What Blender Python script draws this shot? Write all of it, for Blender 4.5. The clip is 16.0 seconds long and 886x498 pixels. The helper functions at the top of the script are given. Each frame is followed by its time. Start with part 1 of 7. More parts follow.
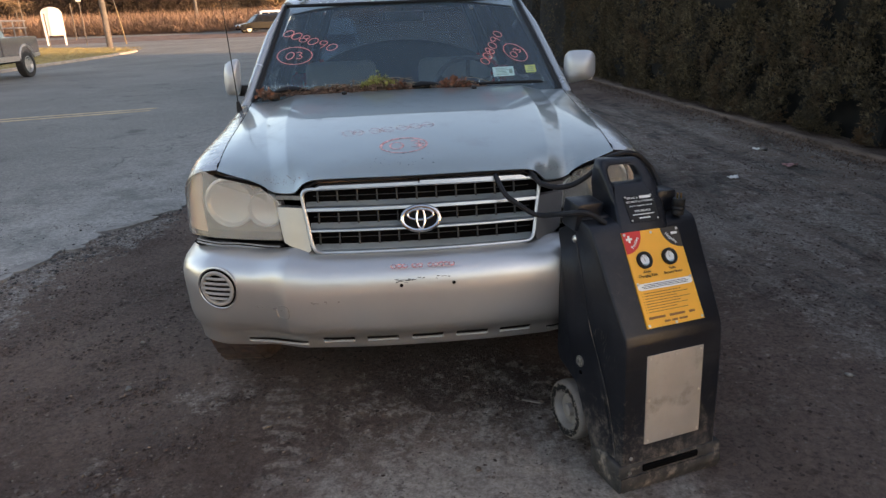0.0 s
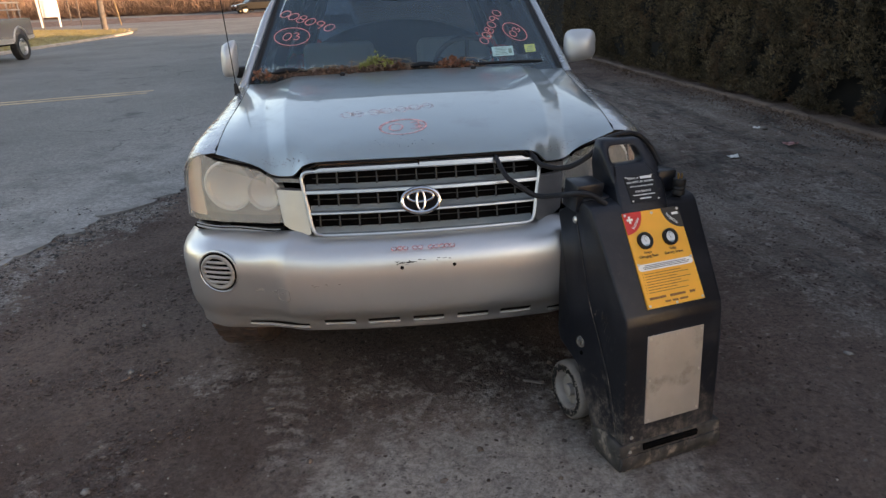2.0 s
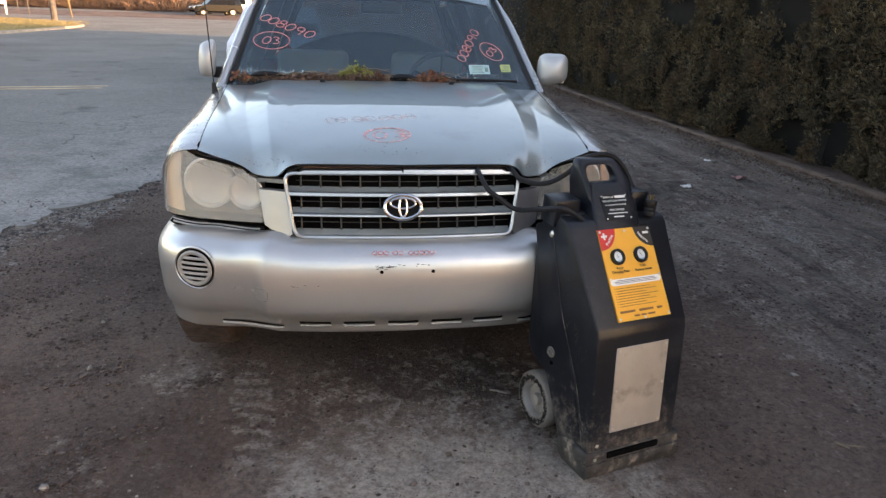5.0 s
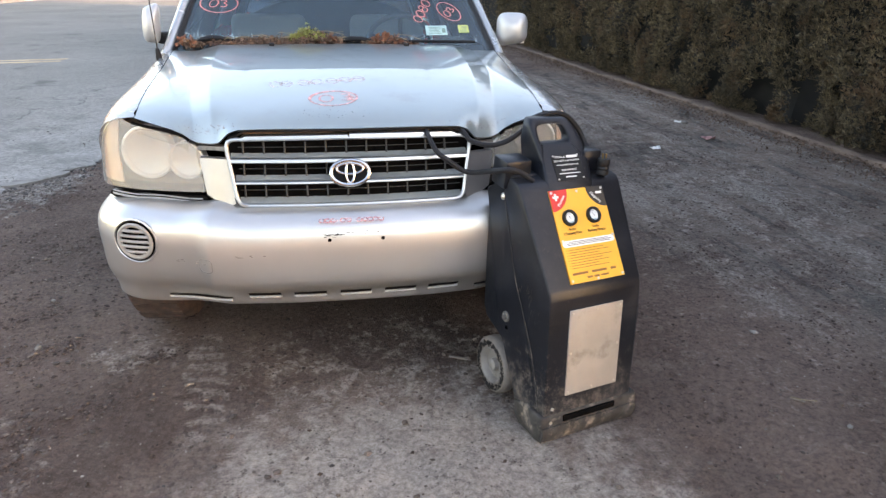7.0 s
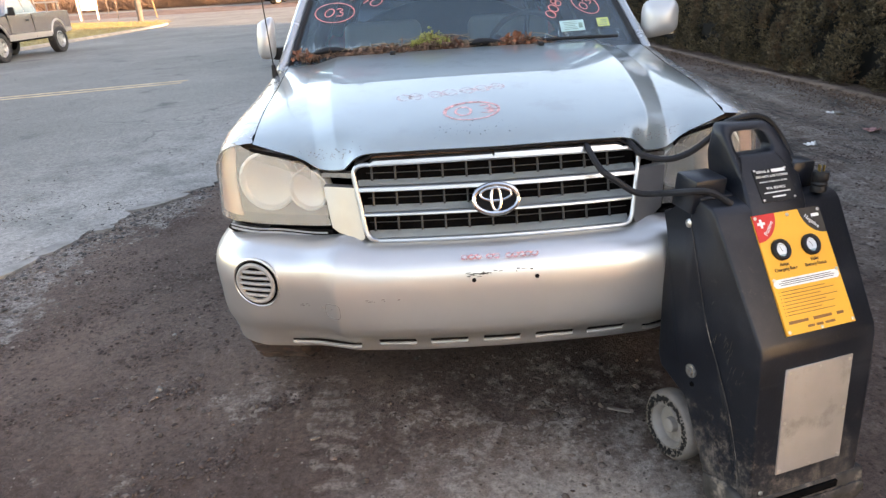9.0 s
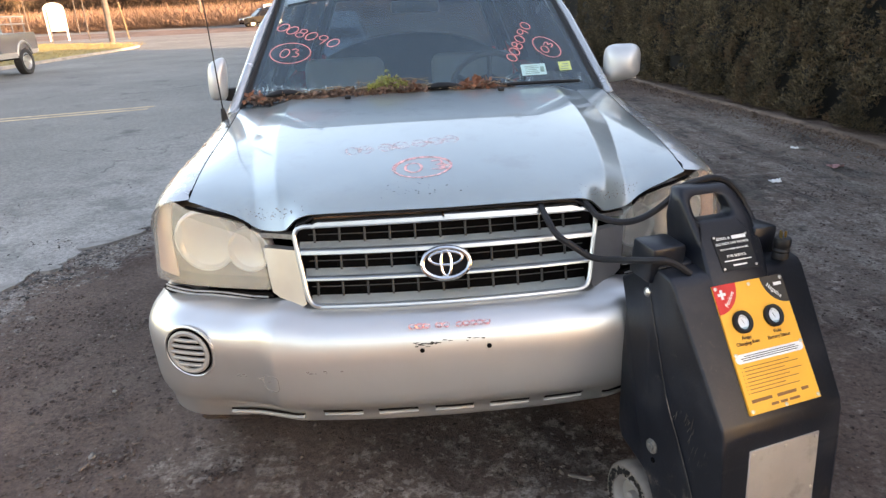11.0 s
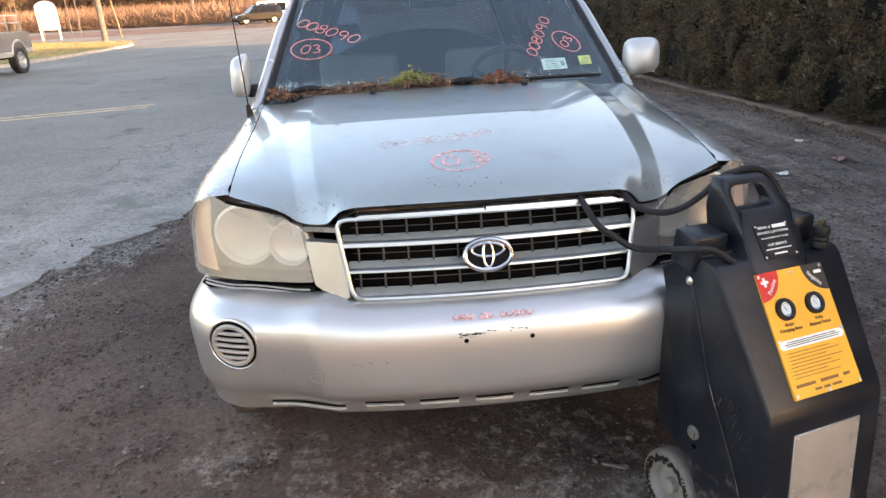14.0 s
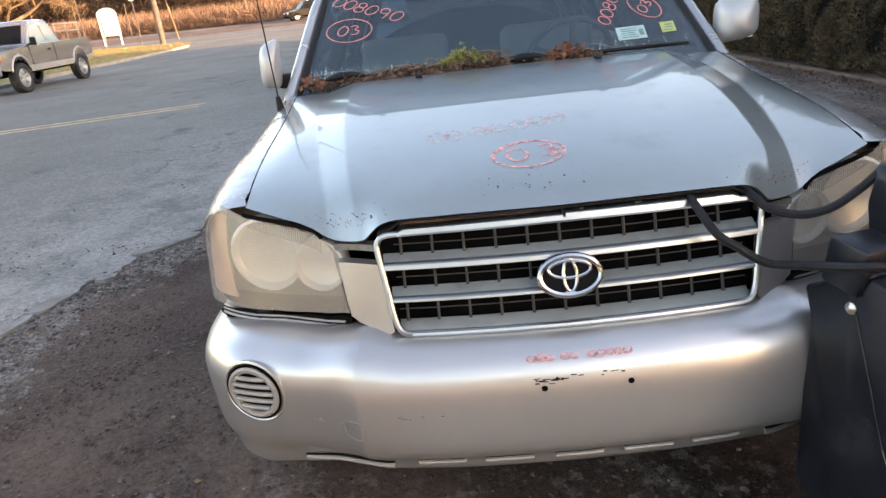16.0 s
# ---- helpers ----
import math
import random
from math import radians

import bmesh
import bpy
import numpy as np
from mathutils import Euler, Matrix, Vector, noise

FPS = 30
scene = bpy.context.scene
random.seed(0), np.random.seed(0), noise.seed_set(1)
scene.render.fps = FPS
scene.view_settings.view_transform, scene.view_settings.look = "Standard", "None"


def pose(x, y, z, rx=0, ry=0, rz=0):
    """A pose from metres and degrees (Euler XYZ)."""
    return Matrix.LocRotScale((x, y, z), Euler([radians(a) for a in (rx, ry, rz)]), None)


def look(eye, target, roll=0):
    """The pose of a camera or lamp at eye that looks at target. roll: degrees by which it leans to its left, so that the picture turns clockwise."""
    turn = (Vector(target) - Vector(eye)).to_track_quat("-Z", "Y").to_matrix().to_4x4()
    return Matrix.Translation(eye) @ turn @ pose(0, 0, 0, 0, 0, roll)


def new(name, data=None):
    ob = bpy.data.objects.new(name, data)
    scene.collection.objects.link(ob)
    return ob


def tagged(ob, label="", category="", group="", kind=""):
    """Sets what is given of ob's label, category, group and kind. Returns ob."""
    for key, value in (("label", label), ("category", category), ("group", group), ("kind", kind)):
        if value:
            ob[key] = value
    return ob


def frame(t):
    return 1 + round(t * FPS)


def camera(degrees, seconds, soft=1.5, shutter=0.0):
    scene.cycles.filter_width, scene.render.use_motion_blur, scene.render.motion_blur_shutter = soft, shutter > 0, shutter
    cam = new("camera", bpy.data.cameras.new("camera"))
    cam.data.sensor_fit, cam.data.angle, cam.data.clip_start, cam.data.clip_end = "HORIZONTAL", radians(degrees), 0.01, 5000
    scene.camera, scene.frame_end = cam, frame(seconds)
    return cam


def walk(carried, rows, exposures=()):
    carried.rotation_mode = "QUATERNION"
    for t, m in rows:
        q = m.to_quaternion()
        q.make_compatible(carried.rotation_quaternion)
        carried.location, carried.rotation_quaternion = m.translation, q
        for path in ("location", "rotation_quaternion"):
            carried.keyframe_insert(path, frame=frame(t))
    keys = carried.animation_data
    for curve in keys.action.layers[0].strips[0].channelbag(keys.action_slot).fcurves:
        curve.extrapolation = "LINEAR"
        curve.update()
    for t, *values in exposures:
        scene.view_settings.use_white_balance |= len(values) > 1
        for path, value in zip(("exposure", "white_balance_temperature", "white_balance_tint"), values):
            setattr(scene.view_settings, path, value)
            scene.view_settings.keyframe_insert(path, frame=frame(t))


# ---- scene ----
cam = camera(68.0, 16.0, 1.4)
PATH = [
    (0, (-0.073, -2.228, 1.476), (0.045, -0.348, 0.802), -2.2),
    (0.5, (-0.061, -2.22, 1.481), (0.053, -0.349, 0.785), -2.9),
    (1, (-0.064, -2.227, 1.481), (0.056, -0.352, 0.795), -2.5),
    (1.5, (-0.071, -2.237, 1.476), (0.049, -0.363, 0.788), -2.1),
    (2, (-0.076, -2.225, 1.477), (0.04, -0.365, 0.75), -2.6),
    (2.5, (-0.093, -2.245, 1.478), (0.023, -0.373, 0.783), -2.1),
    (3, (-0.095, -2.249, 1.474), (0.068, -0.378, 0.787), -1.4),
    (3.5, (-0.104, -2.251, 1.466), (0.162, -0.387, 0.792), 1.1),
    (3.7, (-0.118, -2.26, 1.467), (0.132, -0.395, 0.79), 1.6),
    (6, (-0.203, -2.275, 1.462), (0.086, -0.417, 0.779), 2.1),
    (6.5, (-0.133, -2.251, 1.443), (0.124, -0.403, 0.722), 1.1),
    (7, (-0.073, -2.243, 1.434), (0.251, -0.423, 0.67), 1.0),
    (7.5, (-0.047, -2.194, 1.406), (0.124, -0.39, 0.56), -3.4),
    (8, (-0.149, -2.074, 1.379), (-0.133, -0.264, 0.527), -4.3),
    (8.5, (-0.281, -1.93, 1.408), (-0.206, -0.119, 0.563), -2.7),
    (9, (-0.189, -1.849, 1.397), (-0.169, 0.004, 0.646), -3.6),
    (9.5, (-0.06, -1.72, 1.42), (-0.022, 0.14, 0.686), -4.2),
    (9.7, (-0.037, -1.711, 1.431), (0.018, 0.159, 0.724), -4.1),
    (11.8, (-0.153, -1.706, 1.472), (-0.054, 0.173, 0.793), -2.6),
    (12, (-0.161, -1.71, 1.474), (-0.079, 0.174, 0.808), -2.9),
    (12.5, (-0.19, -1.719, 1.477), (-0.119, 0.161, 0.798), -2.6),
    (13, (-0.211, -1.704, 1.474), (-0.173, 0.168, 0.771), -1.8),
    (13.5, (-0.204, -1.721, 1.471), (-0.21, 0.159, 0.788), -3.5),
    (14, (-0.233, -1.721, 1.466), (-0.119, 0.148, 0.763), -3.1),
    (14.5, (-0.269, -1.694, 1.459), (-0.197, 0.171, 0.739), -2.2),
    (15, (-0.216, -1.562, 1.454), (-0.33, 0.354, 0.892), -5.5),
    (15.3, (-0.186, -1.461, 1.417), (-0.296, 0.436, 0.793), -5.8),
    (15.5, (-0.172, -1.424, 1.412), (-0.35, 0.454, 0.747), -7.8),
    (16, (-0.231, -1.33, 1.395), (-0.287, 0.534, 0.673), -6.4),
]
EXPOSURES = [(0, 1.81, 7600, 24), (3.7, 1.76, 7600, 24), (6, 2.80, 7900, 25), (7, 3.0, 7900, 25), (8.5, 2.88, 7900, 25), (9.7, 2.8, 7900, 25), (12, 2.78, 7900, 25), (14.5, 2.77, 7900, 25), (16, 2.52, 7900, 25)]
walk(cam, [(t, look(eye, target, roll)) for t, eye, target, roll in PATH], EXPOSURES)

# ---- world, sun ----
SUN_AZ, SUN_EL = math.atan2(0.92, -0.39), radians(9.5)
world = bpy.data.worlds.new("sky")
scene.world = world
world.use_nodes = True
_wt = world.node_tree
_sky = _wt.nodes.new("ShaderNodeTexSky")
_sky.sky_type = "NISHITA"
_sky.sun_disc = False
_sky.sun_elevation = SUN_EL
_sky.sun_rotation = SUN_AZ
_sky.dust_density = 1.3
_bg = _wt.nodes["Background"]
_bg.inputs["Strength"].default_value = 0.15
_wt.links.new(_sky.outputs[0], _bg.inputs["Color"])
_sun = bpy.data.lights.new("sun", "SUN")
_sun.energy, _sun.angle, _sun.color = 3.0, radians(0.55), (1.0, 0.70, 0.43)
sun = new("sun", _sun)
_d = Vector((math.sin(SUN_AZ) * math.cos(SUN_EL), math.cos(SUN_AZ) * math.cos(SUN_EL), math.sin(SUN_EL)))
sun.matrix_world = look(_d * 50, (0, 0, 0))

# ---- materials ----
def _mix(nt, a, b, fac):
    n = nt.nodes.new("ShaderNodeMix")
    n.data_type = "RGBA"
    for sock, v in ((n.inputs["A"], a), (n.inputs["B"], b), (n.inputs["Factor"], fac)):
        if hasattr(v, "links"):
            nt.links.new(v, sock)
        elif isinstance(v, (tuple, list)):
            sock.default_value = (*v[:3], 1)
        else:
            sock.default_value = v
    return n.outputs["Result"]


def _noise(nt, co, scale, detail=4, rough=0.55):
    n = nt.nodes.new("ShaderNodeTexNoise")
    n.inputs["Scale"].default_value = scale
    n.inputs["Detail"].default_value = detail
    n.inputs["Roughness"].default_value = rough
    nt.links.new(co, n.inputs["Vector"])
    return n.outputs["Fac"]


def _ramp(nt, v, lo, hi):
    n = nt.nodes.new("ShaderNodeMapRange")
    n.interpolation_type = "SMOOTHSTEP"
    n.inputs["From Min"].default_value, n.inputs["From Max"].default_value = lo, hi
    nt.links.new(v, n.inputs["Value"])
    return n.outputs["Result"]


def _math(nt, op, a, b):
    n = nt.nodes.new("ShaderNodeMath")
    n.operation = op
    for sock, v in zip(n.inputs, (a, b)):
        if hasattr(v, "links"):
            nt.links.new(v, sock)
        else:
            sock.default_value = v
    return n.outputs[0]


def _bump(nt, height, strength, dist, normal=None):
    n = nt.nodes.new("ShaderNodeBump")
    n.inputs["Strength"].default_value, n.inputs["Distance"].default_value = strength, dist
    nt.links.new(height, n.inputs["Height"])
    if normal is not None:
        nt.links.new(normal, n.inputs["Normal"])
    return n.outputs["Normal"]


def scaled(c, k):
    return tuple(min(1.0, v * k) for v in c)


def mat(name, base, rough=0.5, metal=0.0, var=0.12, scale=6.0, dirt=None, dirt_amount=0.35, dirt_scale=5.0,
        bump=0.15, bscale=80.0, bdist=0.002, coat=0.0, coat_rough=0.12, spec=0.5, island=0.0, world_co=False, emit=0.0):
    m = bpy.data.materials.new(name)
    m.use_nodes = True
    nt = m.node_tree
    p = nt.nodes["Principled BSDF"]
    tc = nt.nodes.new("ShaderNodeTexCoord")
    co = tc.outputs["Object"]
    if world_co:
        co = nt.nodes.new("ShaderNodeNewGeometry").outputs["Position"]
    n1 = _noise(nt, co, scale, 5)
    col = _mix(nt, scaled(base, 1 - var), scaled(base, 1 + var), _ramp(nt, n1, 0.3, 0.7))
    if island:
        g = nt.nodes.new("ShaderNodeNewGeometry")
        oi = nt.nodes.new("ShaderNodeObjectInfo")
        r = _math(nt, "FRACT", _math(nt, "ADD", g.outputs["Random Per Island"], oi.outputs["Random"]), 0)
        col = _mix(nt, col, scaled(base, 1 - island), r)
    rough_v = _math(nt, "ADD", rough - 0.06, _math(nt, "MULTIPLY", _noise(nt, co, scale * 4, 3), 0.12)) if bump else rough
    if dirt is not None:
        n2 = _noise(nt, co, dirt_scale, 8, 0.68)
        f = _math(nt, "MULTIPLY", _ramp(nt, n2, 0.5, 0.72), dirt_amount)
        col = _mix(nt, col, dirt, f)
        rough_v = _math(nt, "ADD", rough_v, _math(nt, "MULTIPLY", f, 0.3))
    nt.links.new(col, p.inputs["Base Color"])
    if hasattr(rough_v, "links"):
        nt.links.new(rough_v, p.inputs["Roughness"])
    else:
        p.inputs["Roughness"].default_value = rough_v
    p.inputs["Metallic"].default_value = metal
    p.inputs["Specular IOR Level"].default_value = spec
    p.inputs["Coat Weight"].default_value = coat
    p.inputs["Coat Roughness"].default_value = coat_rough
    if bump:
        nt.links.new(_bump(nt, _noise(nt, co, bscale, 4), bump, bdist), p.inputs["Normal"])
    return m


def glass_mat(name, tint, gloss=0.9, rough=0.0, film=0.0, film_col=(0.3, 0.33, 0.33), even=0.0, ior=1.5):
    m = bpy.data.materials.new(name)
    m.use_nodes = True
    nt = m.node_tree
    nt.nodes.remove(nt.nodes["Principled BSDF"])
    out = nt.nodes["Material Output"]
    tr, gl, df = (nt.nodes.new(k) for k in ("ShaderNodeBsdfTransparent", "ShaderNodeBsdfGlossy", "ShaderNodeBsdfDiffuse"))
    tr.inputs["Color"].default_value = (*tint, 1)
    gl.inputs["Roughness"].default_value = rough
    gl.inputs["Color"].default_value = (gloss, gloss, gloss, 1)
    df.inputs["Color"].default_value = (*film_col, 1)
    lw = nt.nodes.new("ShaderNodeLayerWeight")
    lw.inputs["Blend"].default_value = 0.5
    f0 = ((ior - 1) / (ior + 1)) ** 2
    fres = _math(nt, "ADD", _math(nt, "MULTIPLY", _math(nt, "POWER", lw.outputs["Facing"], 5.0), 1 - f0), f0)
    tc = nt.nodes.new("ShaderNodeTexCoord")
    f = _math(nt, "MULTIPLY", _math(nt, "MAXIMUM", _ramp(nt, _noise(nt, tc.outputs["Object"], 5.0, 8, 0.7), 0.25, 0.8), even), film)
    a, b = nt.nodes.new("ShaderNodeMixShader"), nt.nodes.new("ShaderNodeMixShader")
    nt.links.new(f, a.inputs[0])
    nt.links.new(tr.outputs[0], a.inputs[1])
    nt.links.new(df.outputs[0], a.inputs[2])
    nt.links.new(fres, b.inputs[0])
    nt.links.new(a.outputs[0], b.inputs[1])
    nt.links.new(gl.outputs[0], b.inputs[2])
    nt.links.new(b.outputs[0], out.inputs["Surface"])
    return m


GRIME = (0.09, 0.075, 0.06)
M_PAINT = mat("silver_paint", (0.42, 0.435, 0.44), 0.22, 0.55, 0.04, 3.0, dirt=(0.30, 0.28, 0.26), dirt_amount=0.30, dirt_scale=14.0, bump=0, coat=0.6)
M_HOOD = mat("sun_faded_hood_paint", (0.322, 0.378, 0.383), 0.28, 0.54, 0.06, 2.0, dirt=(0.26, 0.275, 0.27), dirt_amount=0.30, dirt_scale=7.0, bump=0, coat=1.0, coat_rough=0.035)
M_MIRRORCAP = mat("silver_mirror_paint", (0.54, 0.545, 0.545), 0.42, 0.45, 0.04, 3.0, bump=0, coat=0.4, coat_rough=0.10)
M_BUMPER = mat("silver_bumper_paint", (0.60, 0.59, 0.575), 0.32, 0.80, 0.05, 2.5, bump=0, coat=0.4, coat_rough=0.08)
M_MATTSILVER = mat("matt_silver_plastic", (0.33, 0.315, 0.30), 0.48, 0.35, 0.06, 9.0, dirt=(0.2, 0.17, 0.14), dirt_amount=0.35, dirt_scale=20.0, bump=0)
M_SIDEPANEL = mat("silver_panel_paint", (0.36, 0.335, 0.32), 0.32, 0.60, 0.05, 9.0, bump=0, coat=0.3)
M_CHROME = mat("worn_chrome", (0.47, 0.475, 0.47), 0.30, 1.0, 0.06, 12.0, dirt=(0.34, 0.30, 0.26), dirt_amount=0.15, dirt_scale=14.0, bump=0)
M_BRIGHT = mat("bright_chrome", (0.66, 0.66, 0.65), 0.14, 1.0, 0.05, 12.0, bump=0)
M_GREYBAR = mat("grey_grille_plastic", (0.34, 0.37, 0.36), 0.36, 0.40, 0.1, 9.0, dirt=(0.18, 0.15, 0.12), dirt_amount=0.4, dirt_scale=12)
M_RUST = mat("rusty_metal", (0.13, 0.075, 0.05), 0.8, 0.1, 0.4, 40.0, dirt=(0.03, 0.022, 0.02), dirt_amount=0.8, dirt_scale=25)
M_DULL = mat("dirty_grey_metal", (0.20, 0.19, 0.175), 0.55, 0.5, 0.25, 20.0, dirt=(0.07, 0.05, 0.04), dirt_amount=0.8, dirt_scale=30, bump=.3)
M_SCUFF = mat("rubbed_paint", (0.20, 0.18, 0.165), 0.6, 0.0, 0.2, 30.0, bump=0)
M_BLACK = mat("black_plastic", (0.011, 0.011, 0.012), 0.5, 0, 0.3, 8.0, dirt=(0.05, 0.045, 0.04), dirt_amount=0.3, spec=0.25)
# Near-black without sheen: shade of gaps and undersides put into the colour.
M_DARK = mat("gap_shade_black", (0.006, 0.0055, 0.0055), 0.95, 0, 0.3, 8.0, spec=0.0)
M_RUBBER = mat("black_rubber", (0.02, 0.02, 0.021), 0.75, 0, 0.3, 20.0, dirt=(0.13, 0.11, 0.09), dirt_amount=0.6, dirt_scale=9)
M_MUDTYRE = mat("muddy_tyre", (0.045, 0.03, 0.025), 0.9, 0, 0.5, 26.0, dirt=(0.15, 0.078, 0.056), dirt_amount=0.85, dirt_scale=16, bump=0.6, bscale=60)
M_RIM = mat("alloy_rim", (0.55, 0.55, 0.54), 0.35, 0.8, 0.1, 9.0, dirt=GRIME, dirt_amount=0.4)
# Windscreen film: dust plus a blue haze painted for the reflected sky.
M_GLASS = glass_mat("windscreen_glass", (0.90, 0.95, 0.96), film=0.115, film_col=(0.15, 0.27, 0.36), even=0.6, ior=1.5)
M_SIDEGLASS = glass_mat("tinted_glass", (0.34, 0.38, 0.40), film=0.04)
M_PRIVACY = glass_mat("dark_rear_glass", (0.25, 0.30, 0.34), film=0.03, film_col=(0.2, 0.26, 0.32))
M_BADGE = mat("badge_black", (0.006, 0.006, 0.007), 0.4, 0, 0.1, 8.0, spec=0.05, bump=0)
M_LENS = glass_mat("oxidised_headlamp_lens", (0.96, 0.95, 0.93), 0.7, 0.14, 0.29, (0.60, 0.53, 0.455), even=0.7)
M_BOWL = mat("headlamp_reflector", (0.76, 0.73, 0.69), 0.34, 0.55, 0.08, 12)
M_BOWLRIM = mat("headlamp_bowl_rim", (0.66, 0.65, 0.61), 0.6, 0.0, 0.06, 12)
M_BEZEL = mat("headlamp_bezel", (0.10, 0.070, 0.050), 0.5, 0.1, 0.1, 9)
M_AMBER = mat("amber_lens", (0.80, 0.50, 0.36), 0.3, 0, 0.1, 20)
M_LINER = mat("dark_headliner", (0.025, 0.027, 0.03), 0.95, 0, 0.15, 30)
M_INTERIOR = mat("grey_cloth", (0.16, 0.175, 0.175), 0.95, 0, 0.06, 9, bump=0.3, bscale=300)
M_DASH = mat("dashboard_vinyl", (0.030, 0.034, 0.038), 0.7, 0, 0.15, 10, bump=0.3, bscale=400)
M_PINK = mat("red_paint_marker", (0.70, 0.22, 0.20), 0.6, 0, 0.25, 40)
M_PINKFADE = mat("faded_red_marker", (0.92, 0.48, 0.46), 0.5, 0.0, 0.15, 40, bump=0)


def worn(m, scale, lo, hi):
    """Rubs a paint away in patches, baring what lies under it."""
    nt = m.node_tree
    out, p = nt.nodes["Material Output"], nt.nodes["Principled BSDF"]
    tr, mx = nt.nodes.new("ShaderNodeBsdfTransparent"), nt.nodes.new("ShaderNodeMixShader")
    co = nt.nodes.new("ShaderNodeNewGeometry").outputs["Position"]
    nt.links.new(_ramp(nt, _noise(nt, co, scale, 6, 0.7), lo, hi), mx.inputs[0])
    nt.links.new(tr.outputs[0], mx.inputs[1])
    nt.links.new(p.outputs[0], mx.inputs[2])
    nt.links.new(mx.outputs[0], out.inputs["Surface"])
    return m


M_FOG = worn(mat("condensation", (0.42, 0.52, 0.53), 0.5, 0, 0.1, 40, bump=0), 90.0, 0.40, 0.75)
worn(M_PINK, 160.0, 0.25, 0.45)
worn(M_PINKFADE, 70.0, 0.30, 0.70)
M_PINKGONE = worn(mat("rubbed_red_marker", (0.95, 0.70, 0.69), 0.5, 0.0, 0.1, 40, bump=0), 90.0, 0.40, 0.90)
M_SMEAR = worn(mat("smeared_red_marker", (0.80, 0.36, 0.34), 0.5, 0.0, 0.25, 40), 110.0, 0.32, 0.75)
M_LEAF = mat("dead_leaves", (0.22, 0.130, 0.092), 0.8, 0, 0.35, 30, island=0.65)
M_LEAFRED = mat("rust_leaves", (0.34, 0.135, 0.075), 0.8, 0, 0.35, 30, island=0.5)
M_TWIG = mat("dry_twigs", (0.32, 0.24, 0.16), 0.9, 0, 0.35, 30, island=0.6)
M_SPRIG = mat("green_sprig", (0.36, 0.37, 0.11), 0.7, 0, 0.3, 30, island=0.4)
M_STICKER = mat("pale_sticker", (0.42, 0.60, 0.58), 0.5, 0, 0.1, 40)
M_STICKERINK = mat("faded_sticker_print", (0.16, 0.26, 0.22), 0.6, 0, 0.2, 40)
M_STICKER_Y = mat("yellow_sticker", (0.52, 0.58, 0.20), 0.5, 0, 0.1, 40)
M_WHITE = mat("white_print", (0.78, 0.78, 0.76), 0.6, 0, 0.05, 40)
M_BROWNINK = mat("brown_print", (0.22, 0.10, 0.03), 0.6, 0, 0.1, 40)
M_BLACKINK = mat("black_print", (0.03, 0.025, 0.02), 0.6, 0, 0.1, 40)
M_POLY = mat("black_polyethylene", (0.0085, 0.0105, 0.0155), 0.36, 0, 0.25, 6.0, dirt=(0.038, 0.037, 0.038), dirt_amount=0.40, dirt_scale=6.0, bump=0.25, bscale=180, bdist=0.0015, spec=0.32)


def splashed(m, top, low, colour):
    """Dried mud on the lower part, thinning out upwards in specks."""
    nt = m.node_tree
    p = nt.nodes["Principled BSDF"]
    old = p.inputs["Base Color"].links[0].from_socket
    tc = nt.nodes.new("ShaderNodeTexCoord")
    sep = nt.nodes.new("ShaderNodeSeparateXYZ")
    nt.links.new(tc.outputs["Object"], sep.inputs[0])
    n = _math(nt, "ADD", _noise(nt, tc.outputs["Object"], 30.0, 10, 0.80), _math(nt, "MULTIPLY", _ramp(nt, sep.outputs["Z"], top, low), 0.22))
    f = _ramp(nt, n, 0.58, 0.92)
    nt.links.new(_mix(nt, old, colour, _math(nt, "MULTIPLY", f, 0.9)), p.inputs["Base Color"])
    r = p.inputs["Roughness"].links[0].from_socket
    nt.links.new(_math(nt, "ADD", r, _math(nt, "MULTIPLY", f, 0.4)), p.inputs["Roughness"])


splashed(M_POLY, 0.42, 0.0, (0.23, 0.19, 0.16))
M_POLYDUST = mat("dusty_black_polyethylene", (0.035, 0.031, 0.029), 0.7, 0, 0.5, 24.0, dirt=(0.33, 0.265, 0.21), dirt_amount=0.8, dirt_scale=17.0, bump=0.5, bscale=90)
M_LABEL = mat("yellow_vinyl", (0.87, 0.41, 0.045), 0.45, 0, 0.04, 12)
M_RED = mat("red_vinyl", (0.62, 0.035, 0.03), 0.45, 0, 0.05, 12)
M_STEEL = mat("dull_steel_plate", (0.51, 0.485, 0.462), 0.5, 0.75, 0.12, 5.0, dirt=(0.22, 0.18, 0.14), dirt_amount=0.5, dirt_scale=9, bump=0.1, bscale=120)
M_SCREW = mat("zinc_screw", (0.6, 0.58, 0.54), 0.35, 0.9, 0.1, 40)
M_WHEELGREY = mat("grey_wheel_plastic", (0.22, 0.20, 0.185), 0.6, 0, 0.12, 12, dirt=(0.13, 0.11, 0.095), dirt_amount=0.6, dirt_scale=14)
M_BRASS = mat("brass_pin", (0.72, 0.5, 0.2), 0.3, 1.0, 0.05, 40)
M_CABLE = mat("black_cable", (0.014, 0.014, 0.016), 0.55, 0, 0.2, 30, spec=0.25)
M_METER = mat("meter_dial", (0.72, 0.76, 0.78), 0.4, 0, 0.04, 30)
M_DIALBLUE = mat("dial_lower_half", (0.30, 0.42, 0.46), 0.4, 0, 0.05, 30)
M_FIN = mat("dark_grille_fin", (0.030, 0.031, 0.032), 0.6, 0, 0.2, 20)
